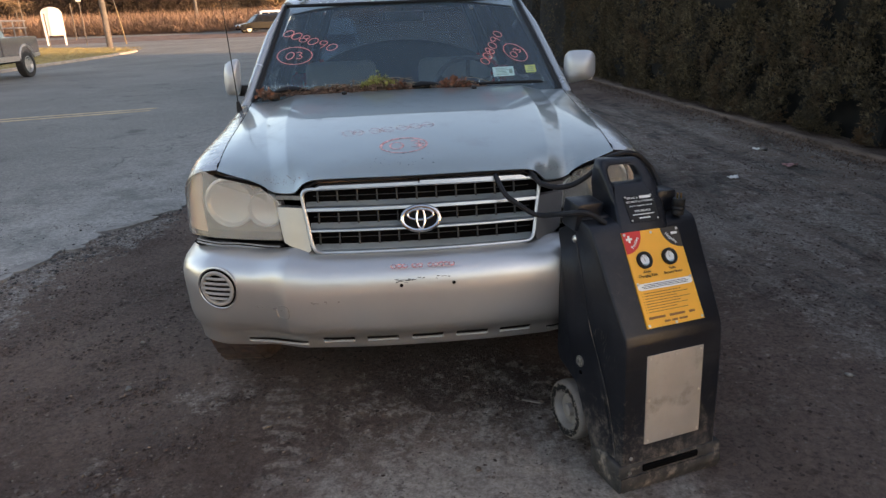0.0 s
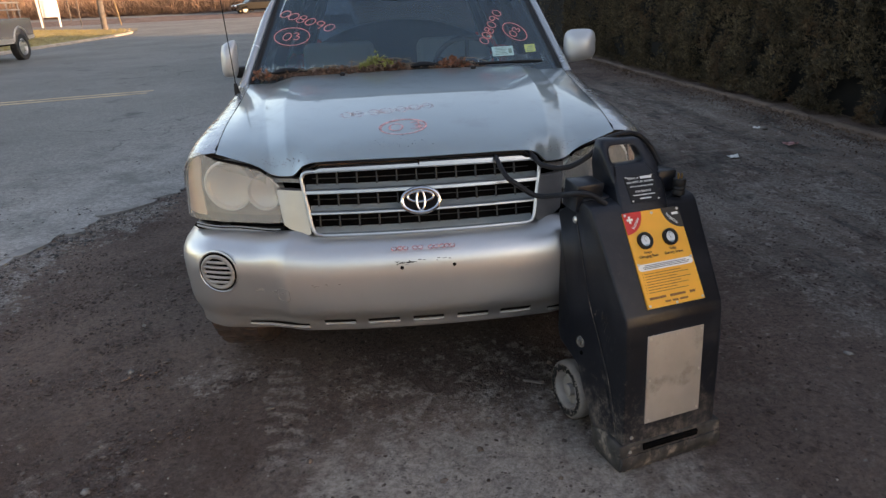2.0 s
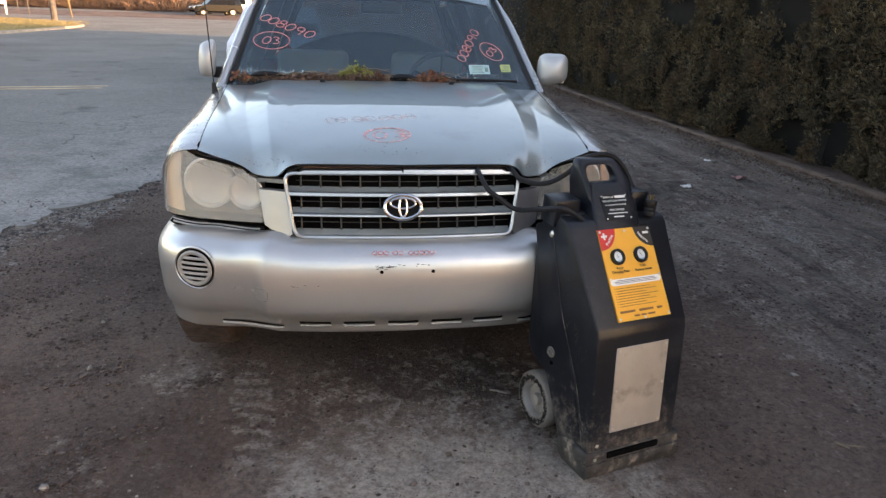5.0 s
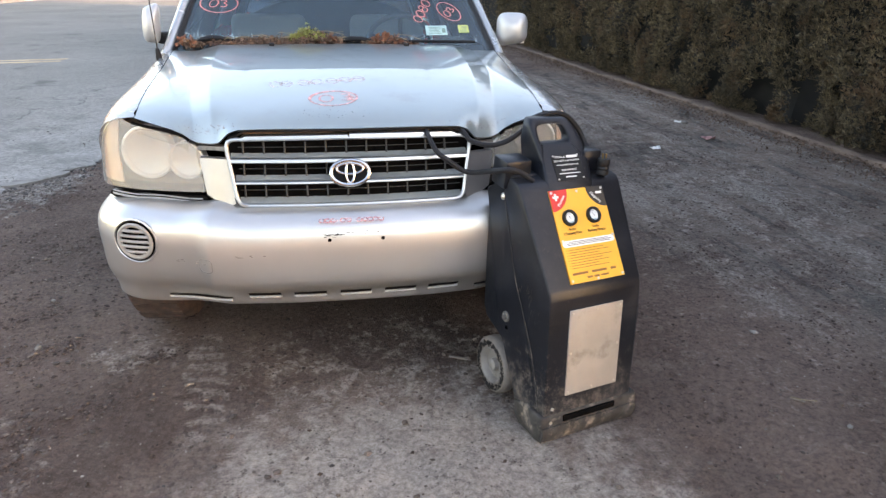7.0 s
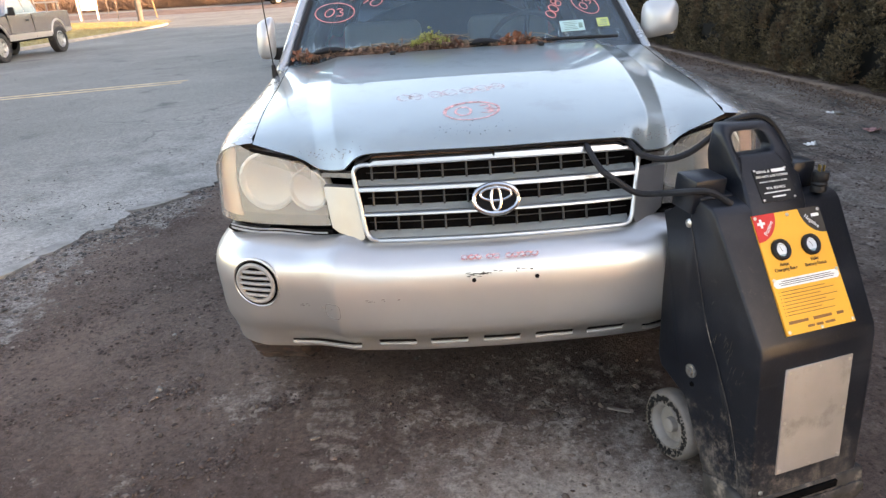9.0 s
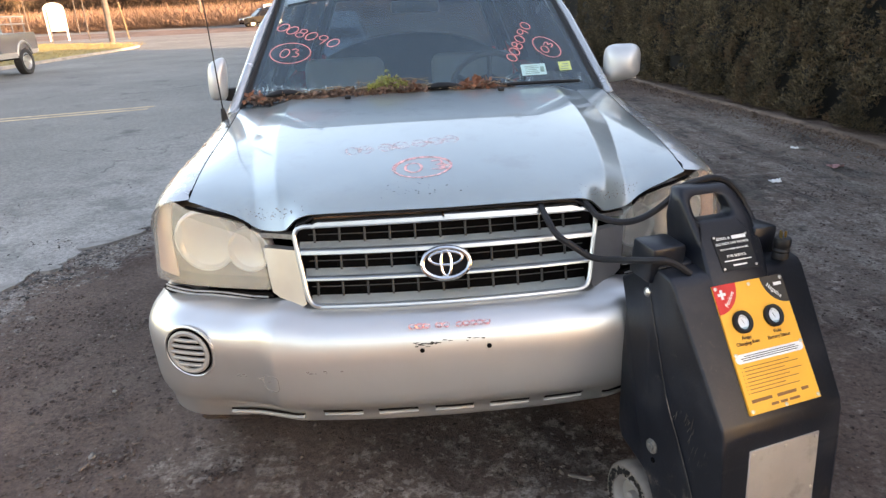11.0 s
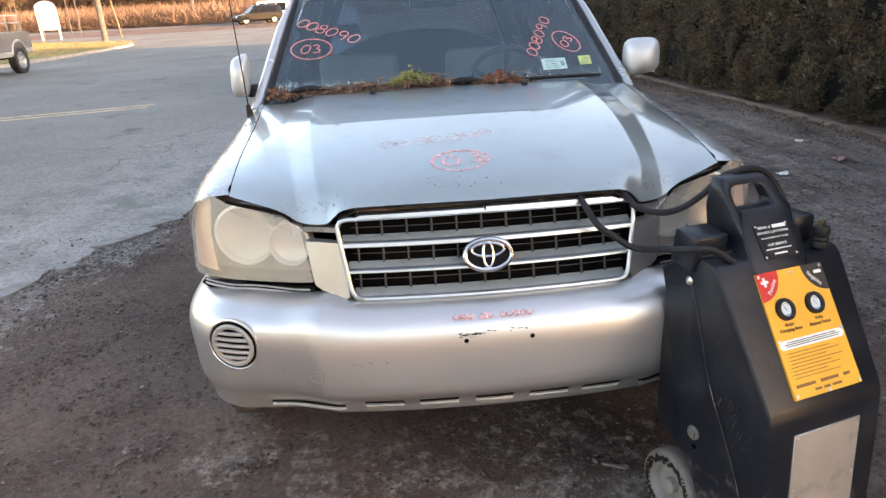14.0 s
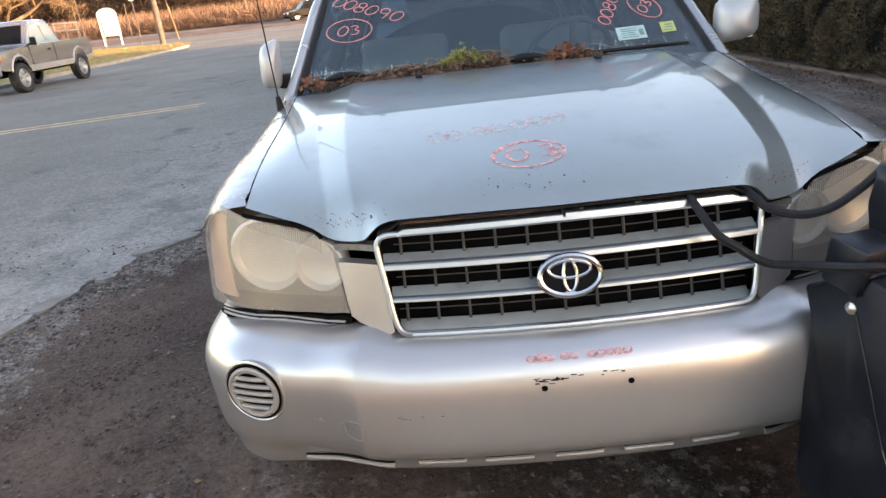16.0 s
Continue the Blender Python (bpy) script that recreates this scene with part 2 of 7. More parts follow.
M_TYREGREY = mat("worn_grey_tyre", (0.17, 0.148, 0.132), 0.8, 0, 0.2, 12, dirt=(0.26, 0.22, 0.19), dirt_amount=0.7, dirt_scale=12)
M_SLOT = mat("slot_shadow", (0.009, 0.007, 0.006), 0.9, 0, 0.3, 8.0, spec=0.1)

# ---- modelling helpers ----
def part(name, bm, material, parent=None, label="", smooth=True, angle=38, kind=""):
    me = bpy.data.meshes.new(name)
    bmesh.ops.recalc_face_normals(bm, faces=bm.faces)
    bm.to_mesh(me)
    bm.free()
    me.materials.append(material)
    if smooth:
        me.polygons.foreach_set("use_smooth", [True] * len(me.polygons))
        me.set_sharp_from_angle(angle=radians(angle))
    ob = new(name, me)
    if parent is not None:
        ob.parent = parent
    return tagged(ob, label, kind=kind)


def thing(name, m, label, category, group="", kind=""):
    ob = new(name)
    ob.empty_display_size = 0.1
    ob.matrix_basis = m
    return tagged(ob, label, category, group, kind)


def B():
    return bmesh.new()


def box(bm, c, size, m=None, bevel=0.0, seg=2):
    r = bmesh.ops.create_cube(bm, size=1.0)
    vs = r["verts"]
    for v in vs:
        v.co = Vector((v.co.x * size[0], v.co.y * size[1], v.co.z * size[2]))
    if bevel:
        es = list({e for v in vs for e in v.link_edges})
        out = bmesh.ops.bevel(bm, geom=es, offset=bevel, segments=seg, affect="EDGES", profile=0.5)
        vs = list(set(v for v in vs if v.is_valid) | set(out["verts"]))
    t = Matrix.Translation(c) @ (m or Matrix.Identity(4))
    for v in vs:
        v.co = t @ v.co
    return vs


def tube(bm, pts, r, seg=10, caps=True):
    """A round bar along pts; r is one radius or one for each point."""
    pts = [Vector(p) for p in pts]
    rs = r if isinstance(r, (list, tuple)) else [r] * len(pts)
    rings, up = [], None
    for i, p in enumerate(pts):
        d = (pts[min(i + 1, len(pts) - 1)] - pts[max(i - 1, 0)]).normalized()
        if up is None:
            up = Vector((0, 0, 1)) if abs(d.z) < 0.9 else Vector((1, 0, 0))
        s = d.cross(up).normalized()
        up = s.cross(d).normalized()
        rings.append([bm.verts.new(p + rs[i] * (math.cos(2 * math.pi * k / seg) * s + math.sin(2 * math.pi * k / seg) * up)) for k in range(seg)])
    for a, b in zip(rings, rings[1:]):
        for k in range(seg):
            bm.faces.new((a[k], a[(k + 1) % seg], b[(k + 1) % seg], b[k]))
    if caps:
        bm.faces.new(rings[0][::-1])
        bm.faces.new(rings[-1])


def spline(pts, n=8):
    """Catmull-Rom through pts, n steps a span."""
    p = [Vector(q) for q in pts]
    p = [2 * p[0] - p[1]] + p + [2 * p[-1] - p[-2]]
    out = []
    for i in range(1, len(p) - 2):
        for k in range(n):
            t = k / n
            out.append(0.5 * (2 * p[i] + (p[i + 1] - p[i - 1]) * t + (2 * p[i - 1] - 5 * p[i] + 4 * p[i + 1] - p[i + 2]) * t * t
                              + (3 * p[i] - p[i - 1] - 3 * p[i + 1] + p[i + 2]) * t ** 3))
    return out + [p[-2]]


def curve1(pts):
    """A smooth function of one number through the points."""
    xs, ys = [p[0] for p in pts], [p[1] for p in pts]
    ms = [(ys[min(i + 1, len(xs) - 1)] - ys[max(i - 1, 0)]) / (xs[min(i + 1, len(xs) - 1)] - xs[max(i - 1, 0)]) for i in range(len(xs))]

    def f(x):
        if x <= xs[0]:
            return ys[0]
        if x >= xs[-1]:
            return ys[-1]
        i = max(k for k in range(len(xs) - 1) if xs[k] <= x)
        h = xs[i + 1] - xs[i]
        t = (x - xs[i]) / h
        return (2 * t ** 3 - 3 * t * t + 1) * ys[i] + (t ** 3 - 2 * t * t + t) * h * ms[i] + (3 * t * t - 2 * t ** 3) * ys[i + 1] + (t ** 3 - t * t) * h * ms[i + 1]
    return f


def step(a, b, x):
    t = max(0.0, min(1.0, (x - a) / (b - a)))
    return t * t * (3 - 2 * t)


def lathe(bm, profile, m, seg=32):
    """Revolves (radius, height) pairs about z of m."""
    rings = []
    for r, h in profile:
        if r < 1e-6:
            rings.append([bm.verts.new(m @ Vector((0, 0, h)))])
        else:
            rings.append([bm.verts.new(m @ Vector((r * math.cos(2 * math.pi * k / seg), r * math.sin(2 * math.pi * k / seg), h))) for k in range(seg)])
    for a, b in zip(rings, rings[1:]):
        for k in range(seg):
            q = [a[k % len(a)], a[(k + 1) % seg % len(a)], b[(k + 1) % seg % len(b)], b[k % len(b)]]
            q = [v for i, v in enumerate(q) if v not in q[:i]]
            if len(q) > 2:
                bm.faces.new(q)


def prism(bm, outline, m, depth, bevel=0.0, seg=2):
    """An outline in x, y of m, pulled along z by depth."""
    a = [bm.verts.new(m @ Vector((x, y, 0))) for x, y in outline]
    b = [bm.verts.new(m @ Vector((x, y, depth))) for x, y in outline]
    fs = [bm.faces.new(a[::-1]), bm.faces.new(b)]
    n = len(a)
    fs += [bm.faces.new((a[i], a[(i + 1) % n], b[(i + 1) % n], b[i])) for i in range(n)]
    if bevel:
        es = list({e for f in fs for e in f.edges})
        bmesh.ops.bevel(bm, geom=es, offset=bevel, segments=seg, affect="EDGES", profile=0.5)


def grid(bm, rows, thick=None):
    """Quads through rows of points; thick: a vector or a function of the point, by which a back face lies off."""
    vs = [[bm.verts.new(p) for p in row] for row in rows]
    for a, b in zip(vs, vs[1:]):
        for k in range(len(a) - 1):
            bm.faces.new((a[k], a[k + 1], b[k + 1], b[k]))
    if thick is not None:
        off = Vector(thick)
        ws = [[bm.verts.new(v.co + off) for v in row] for row in vs]
        for a, b in zip(ws, ws[1:]):
            for k in range(len(a) - 1):
                bm.faces.new((a[k], b[k], b[k + 1], a[k + 1]))
        rim = vs[0] + [r[-1] for r in vs[1:]] + vs[-1][-2::-1] + [r[0] for r in vs[-2:0:-1]]
        rim2 = ws[0] + [r[-1] for r in ws[1:]] + ws[-1][-2::-1] + [r[0] for r in ws[-2:0:-1]]
        n = len(rim)
        for i in range(n):
            bm.faces.new((rim[i], rim2[i], rim2[(i + 1) % n], rim[(i + 1) % n]))


def sheet(bm, outline, us, vs, fn, off):
    """A flat outline cut by lines u = us and v = vs, laid onto fn(u, v), with a back face moved by off."""
    t = bmesh.new()
    f = t.faces.new([t.verts.new((u, v, 0)) for u, v in outline])
    bmesh.ops.triangulate(t, faces=[f])
    for val, axis in [(u, 0) for u in us] + [(v, 1) for v in vs]:
        co, no = [0, 0, 0], [0, 0, 0]
        co[axis], no[axis] = val, 1
        bmesh.ops.bisect_plane(t, geom=t.verts[:] + t.edges[:] + t.faces[:], dist=1e-5, plane_co=co, plane_no=no)
    t.verts.index_update()
    off = Vector(off)
    a = [bm.verts.new(fn(v.co.x, v.co.y)) for v in t.verts]
    b = [bm.verts.new(v.co + off) for v in a]
    for f in t.faces:
        ids = [v.index for v in f.verts]
        bm.faces.new([a[i] for i in ids])
        bm.faces.new([b[i] for i in reversed(ids)])
    for e in t.edges:
        if len(e.link_faces) == 1:
            i, j = e.verts[0].index, e.verts[1].index
            bm.faces.new((a[i], a[j], b[j], b[i]))
    t.free()


def loft(bm, rings):
    vs = [[bm.verts.new(p) for p in r] for r in rings]
    n = len(vs[0])
    for a, b in zip(vs, vs[1:]):
        for k in range(n):
            bm.faces.new((a[k], a[(k + 1) % n], b[(k + 1) % n], b[k]))
    bm.faces.new(vs[0][::-1])
    bm.faces.new(vs[-1])


def steps(a, b, n):
    return [a + (b - a) * i / n for i in range(n + 1)]


def text_mesh(bm, body, size, m, align="CENTER", thick=0.0004, squeeze=1.0):
    """Letters of the built-in font as a thin mesh on the x, y plane of m."""
    cu = bpy.data.curves.new("letters", "FONT")
    cu.body, cu.size, cu.align_x, cu.align_y = body, size, align, "CENTER"
    cu.extrude, cu.resolution_u = thick, 3
    tmp = bpy.data.objects.new("letters", cu)
    scene.collection.objects.link(tmp)
    me = bpy.data.meshes.new_from_object(tmp)
    me.transform(m @ Matrix.Diagonal((squeeze, 1, 1, 1)))
    bm.from_mesh(me)
    bpy.data.objects.remove(tmp)
    bpy.data.meshes.remove(me)
    bpy.data.curves.remove(cu)


# ---- ground, road, kerbs ----
def rise(y):
    return 0.00035 * min(70.0, max(0.0, y - 30.0)) ** 2


def ground_mat():
    m = bpy.data.materials.new("packed_dirt")
    m.use_nodes = True
    nt = m.node_tree
    p = nt.nodes["Principled BSDF"]
    co = nt.nodes.new("ShaderNodeNewGeometry").outputs["Position"]
    sep = nt.nodes.new("ShaderNodeSeparateXYZ")
    nt.links.new(co, sep.inputs[0])
    X, Y = sep.outputs["X"], sep.outputs["Y"]
    big, mid, fine = _noise(nt, co, 0.9, 6), _noise(nt, co, 5.0, 9, 0.66), _noise(nt, co, 70.0, 6, 0.7)
    col = _mix(nt, (0.108, 0.074, 0.062), (0.182, 0.132, 0.111), _ramp(nt, big, 0.35, 0.65))
    col = _mix(nt, col, (0.19, 0.145, 0.122), _math(nt, "MULTIPLY", _ramp(nt, mid, 0.52, 0.74), 0.7))

    grit = _noise(nt, co, 7.0, 13, 0.78)
    crumb = _noise(nt, co, 48.0, 9, 0.8)

    def spot(cx, cy, rx, ry, soft, amp, lo=0.60, hi=0.80, c0=0.27):
        dx, dy = _math(nt, "DIVIDE", _math(nt, "SUBTRACT", X, cx), rx), _math(nt, "DIVIDE", _math(nt, "SUBTRACT", Y, cy), ry)
        d = _math(nt, "ADD", _math(nt, "MULTIPLY", dx, dx), _math(nt, "MULTIPLY", dy, dy))
        d = _math(nt, "ADD", d, _math(nt, "MULTIPLY", _math(nt, "SUBTRACT", mid, 0.5), soft))
        near = _math(nt, "MULTIPLY", _ramp(nt, d, 1.6, 0.2), amp * 0.30)
        return _math(nt, "MULTIPLY", _math(nt, "MULTIPLY", _ramp(nt, _math(nt, "ADD", grit, near), lo, hi), _ramp(nt, d, 2.2, 1.2)), _ramp(nt, crumb, c0, 0.60))
    # pale trodden dust before the car, scattered pale streaks by the hedge side
    pale = (0.42, 0.37, 0.33)
    for s in (spot(.12, -.95, .72, .70, 2.0, 1.0, .40, .80, -.2), spot(-.91, .28, .20, .13, 5.0, .55), spot(.15, .02, .6, .34, 6.0, .48),
              spot(2.2, .9, .5, 1.4, 6.0, .36), spot(3.0, 4.5, .9, 4.5, 5.0, .5), spot(-1.2, -.6, .5, .5, 6.0, .3), spot(1.9, 4.0, .7, 3.5, 6.0, .42)):
        col = _mix(nt, col, pale, s)
    for s in (spot(-2.45, .9, .30, 1.7, 4.0, .8), spot(-2.15, 2.8, .28, .7, 4.0, .8), spot(-1.6, 3.8, .5, .4, 4.0, .8)):
        col = _mix(nt, col, (0.33, 0.31, 0.29), s)
    # long dark and pale streaks beside the hedge
    st = nt.nodes.new("ShaderNodeVectorMath")
    st.operation = "MULTIPLY"
    nt.links.new(co, st.inputs[0])
    st.inputs[1].default_value = (4.2, 0.75, 1.0)
    streak = _noise(nt, st.outputs[0], 1.0, 8, 0.68)
    dx, dy = _math(nt, "DIVIDE", _math(nt, "SUBTRACT", X, 3.0), 1.7), _math(nt, "DIVIDE", _math(nt, "SUBTRACT", Y, 4.0), 5.5)
    side = _ramp(nt, _math(nt, "ADD", _math(nt, "MULTIPLY", dx, dx), _math(nt, "MULTIPLY", dy, dy)), 1.1, 0.5)
    col = _mix(nt, col, (0.030, 0.025, 0.022), _math(nt, "MULTIPLY", _math(nt, "MULTIPLY", _ramp(nt, streak, 0.47, 0.38), side), 0.9))
    col = _mix(nt, col, (0.31, 0.285, 0.255), _math(nt, "MULTIPLY", _math(nt, "MULTIPLY", _ramp(nt, streak, 0.49, 0.64), side), _ramp(nt, crumb, 0.36, 0.60)))
    col = _mix(nt, col, (0.25, 0.235, 0.215), _math(nt, "MULTIPLY", _math(nt, "MULTIPLY", side, _ramp(nt, mid, 0.30, 0.62)), 0.40))
    # unseen ground behind the camera, added pale to throw warm light on the bumper
    col = _mix(nt, col, (0.43, 0.36, 0.28), _ramp(nt, _math(nt, "ADD", Y, _math(nt, "MULTIPLY", big, 1.6)), -2.2, -3.8))
    # tread print pressed into the dust
    wave = _math(nt, "SINE", _math(nt, "ADD", _math(nt, "ADD", _math(nt, "MULTIPLY", Y, 74.0), _math(nt, "MULTIPLY", X, 16.0)), _math(nt, "MULTIPLY", mid, 20.0)), 0)
    tread = _math(nt, "MULTIPLY", _math(nt, "MAXIMUM", spot(-.615, .19, .072, .22, 2.4, 1.6), spot(-.56, -.10, .078, .24, 2.4, 1.6)), _math(nt, "MULTIPLY", _ramp(nt, wave, -0.8, 0.9), 0.52))
    col = _mix(nt, col, pale, tread)
    # crisp flecks of dried crust, thickest before the car
    fleck = _math(nt, "ADD", _noise(nt, co, 19.0, 10, 0.72), _math(nt, "MULTIPLY", _noise(nt, co, 2.6, 4, 0.6), 0.42))

    def zone(cx, cy, rx, ry):
        dx, dy = _math(nt, "DIVIDE", _math(nt, "SUBTRACT", X, cx), rx), _math(nt, "DIVIDE", _math(nt, "SUBTRACT", Y, cy), ry)
        return _ramp(nt, _math(nt, "ADD", _math(nt, "MULTIPLY", dx, dx), _math(nt, "MULTIPLY", dy, dy)), 1.6, 0.3)
    crust = _math(nt, "MAXIMUM", _math(nt, "MAXIMUM", zone(.25, -.05, .75, .5), zone(-.92, .28, .30, .18)), _math(nt, "MULTIPLY", zone(2.3, .8, 1.2, 2.4), 0.35))
    col = _mix(nt, col, (0.40, 0.35, 0.315), _math(nt, "MULTIPLY", _math(nt, "MULTIPLY", _ramp(nt, fleck, 0.775, 0.82), crust), 0.75))
    col = _mix(nt, col, (0.040, 0.027, 0.022), _math(nt, "MULTIPLY", _ramp(nt, fleck, 0.62, 0.56), 0.55))
    # darker bands along the two ruts by the hedge
    for cx, w in ((2.35, .20), (3.45, .16)):
        col = _mix(nt, col, (0.030, 0.026, 0.024), spot(cx, 6.0, w, 5.2, 5.0, .6))
    col = _mix(nt, col, (0.16, 0.14, 0.12), _math(nt, "MULTIPLY", _ramp(nt, fine, 0.62, 0.72), 0.45))
    col = _mix(nt, col, (0.018, 0.014, 0.012), _math(nt, "MULTIPLY", _ramp(nt, _noise(nt, co, 28, 5, .7), 0.60, 0.72), 0.6))
    dark = nt.nodes.new("ShaderNodeMix")
    dark.data_type, dark.blend_type = "RGBA", "MULTIPLY"
    dark.inputs["Factor"].default_value = 1.0
    nt.links.new(col, dark.inputs["A"])
    nt.links.new(_mix(nt, (0.60, 0.58, 0.56), (1.46, 1.43, 1.40), _ramp(nt, crumb, 0.30, 0.70)), dark.inputs["B"])
    col = dark.outputs["Result"]
    nt.links.new(col, p.inputs["Base Color"])
    p.inputs["Roughness"].default_value = 0.92
    p.inputs["Specular IOR Level"].default_value = 0.25
    n1 = _bump(nt, _noise(nt, co, 9.0, 10, 0.75), 0.9, 0.035)
    n2 = _bump(nt, fine, 0.8, 0.006, _bump(nt, crumb, 0.9, 0.016, n1))
    nt.links.new(n2, p.inputs["Normal"])
    return m


def road_mat():
    m = bpy.data.materials.new("worn_asphalt")
    m.use_nodes = True
    nt = m.node_tree
    p = nt.nodes["Principled BSDF"]
    co = nt.nodes.new("ShaderNodeNewGeometry").outputs["Position"]
    sep = nt.nodes.new("ShaderNodeSeparateXYZ")
    nt.links.new(co, sep.inputs[0])
    mid = _noise(nt, co, 2.2, 8, 0.62)
    col = _mix(nt, (0.142, 0.140, 0.129), (0.192, 0.189, 0.175), _ramp(nt, _noise(nt, co, 0.35, 5), 0.3, 0.7))
    # dust and worn stone nearer the dirt
    edge = _ramp(nt, _math(nt, "ADD", sep.outputs["X"], _math(nt, "MULTIPLY", sep.outputs["Y"], -0.42)), -7.5, -2.6)
    col = _mix(nt, col, (0.31, 0.29, 0.27), _math(nt, "MULTIPLY", edge, _ramp(nt, mid, 0.28, 0.62)))
    col = _mix(nt, col, (0.045, 0.046, 0.049), _math(nt, "MULTIPLY", _ramp(nt, _noise(nt, co, 1.1, 7, .6), 0.58, 0.72), 0.65))
    col = _mix(nt, col, (0.17, 0.165, 0.16), _math(nt, "MULTIPLY", _ramp(nt, _noise(nt, co, 110, 5, .7), 0.60, 0.74), 0.5))
    grain = _noise(nt, co, 34.0, 9, 0.82)
    mul = nt.nodes.new("ShaderNodeMix")
    mul.data_type, mul.blend_type = "RGBA", "MULTIPLY"
    mul.inputs["Factor"].default_value = 1.0
    nt.links.new(col, mul.inputs["A"])
    nt.links.new(_mix(nt, (0.54, 0.54, 0.54), (1.50, 1.49, 1.47), _ramp(nt, grain, 0.30, 0.70)), mul.inputs["B"])
    col = mul.outputs["Result"]
    # fine cracks
    vo = nt.nodes.new("ShaderNodeTexVoronoi")
    vo.feature = "DISTANCE_TO_EDGE"
    vo.inputs["Scale"].default_value = 0.55
    wob = nt.nodes.new("ShaderNodeVectorMath")
    wob.operation = "ADD"
    nz = nt.nodes.new("ShaderNodeTexNoise")
    nz.inputs["Scale"].default_value = 1.6
    nz.inputs["Detail"].default_value = 6
    nt.links.new(co, nz.inputs["Vector"])
    nt.links.new(co, wob.inputs[0])
    nt.links.new(nz.outputs["Color"], wob.inputs[1])
    nt.links.new(wob.outputs[0], vo.inputs["Vector"])
    crack = _math(nt, "MULTIPLY", _ramp(nt, vo.outputs["Distance"], 0.012, 0.0), _ramp(nt, _noise(nt, co, 0.5, 3), 0.45, 0.6))
    col = _mix(nt, col, (0.03, 0.03, 0.03), _math(nt, "MULTIPLY", crack, 0.6))
    nt.links.new(col, p.inputs["Base Color"])
    p.inputs["Roughness"].default_value = 0.85
    p.inputs["Specular IOR Level"].default_value = 0.3
    n1 = _bump(nt, mid, 0.3, 0.012)
    nt.links.new(_bump(nt, _noise(nt, co, 120, 4, .7), 0.5, 0.004, n1), p.inputs["Normal"])
    return m


M_GROUND, M_ROAD = ground_mat(), road_mat()
M_KERB = mat("concrete_kerb", (0.33, 0.30, 0.265), 0.85, 0, 0.15, 3.0, dirt=(0.15, 0.125, 0.10), dirt_amount=0.5, bump=0.4, bscale=60, world_co=True)
M_TIMBER = mat("weathered_edging", (0.145, 0.098, 0.072), 0.9, 0, 0.25, 3.0, dirt=(0.06, 0.045, 0.036), dirt_amount=0.8, bump=0.5, bscale=40, bdist=.006, world_co=True)
M_STONE = mat("gravel", (0.155, 0.114, 0.092), 0.9, 0, 0.3, 20, island=0.6, world_co=True)
M_CRUMB = mat("asphalt_crumbs", (0.125, 0.115, 0.108), 0.9, 0, 0.3, 20, island=0.7, world_co=True)
M_CLOD = mat("dirt_clods", (0.088, 0.056, 0.044), 0.95, 0, 0.3, 30, island=0.55, world_co=True)
M_GRIT = mat("pale_grit", (0.32, 0.27, 0.23), 0.9, 0, 0.3, 20, island=0.8, world_co=True)
M_PALESTONE = mat("pale_stone", (0.24, 0.22, 0.20), 0.9, 0, 0.2, 30, island=0.3)
M_YELLOWLINE = mat("worn_yellow_paint", (0.50, 0.38, 0.24), 0.85, 0, 0.2, 3.0, dirt=(0.20, 0.18, 0.16), dirt_amount=0.6, dirt_scale=2.5, world_co=True)
worn(M_YELLOWLINE, 14.0, 0.0, 0.55)
M_LAWN = mat("dry_lawn", (0.25, 0.19, 0.06), 0.95, 0, 0.3, 2.0, dirt=(0.12, 0.14, 0.04), dirt_amount=0.5, world_co=True)


def height(x, y):
    z = rise(y)
    if abs(x) < 8 and -5 < y < 13:
        f = step(8, 5, abs(x)) * step(-5, -3, y) * step(13, 10, y)
        z += f * (.014 * noise.noise((x * 1.3, y * 1.3, 3)) + .010 * noise.noise((x * 2.9, y * 2.9, 6)) + .008 * noise.noise((x * 5, y * 5, 7)) + .0045 * noise.noise((x * 15, y * 15, 1)) + .0025 * noise.noise((x * 38, y * 38, 4)) - .008)
        for cx in (2.35, 3.45):
            z -= f * .025 * math.exp(-((x - cx) / .13) ** 2) * step(1.2, 2.5, y) * (.6 + .5 * noise.noise((x * 6, y * 4, 2)))
    return z


def build_ground():
    def axis(a, b, fine0, fine1, d):
        out, v = [], fine0
        while v < fine1:
            out.append(v)
            v += d
        out.append(fine1)
        g, lo, hi = d, fine0, fine1
        while lo > a:
            g *= 1.35
            lo = max(a, lo - g)
            out.insert(0, lo)
        g = d
        while hi < b:
            g *= 1.35
            hi = min(b, hi + g)
            out.append(hi)
        return out
    xs, ys = axis(-400, 400, -2.8, 4.4, .03), axis(-400, 520, -2.2, 6.2, .03)
    verts = [(x, y, height(x, y)) for y in ys for x in xs]
    nx = len(xs)
    faces = [(j * nx + i, j * nx + i + 1, (j + 1) * nx + i + 1, (j + 1) * nx + i) for j in range(len(ys) - 1) for i in range(nx - 1)]
    me = bpy.data.meshes.new("ground")
    me.from_pydata(verts, [], faces)
    me.materials.append(M_GROUND)
    me.polygons.foreach_set("use_smooth", [True] * len(faces))
    tagged(new("ground", me), "dark packed dirt with pale dust and gravel", "ground", kind="structure")


build_ground()


def strip(name, rows, m, label, category, thick=.05, kind="structure", parent=None):
    bm = B()
    grid(bm, rows, (0, 0, -thick))
    ob = part(name, bm, m, parent)
    return tagged(ob, label, category, kind=kind)


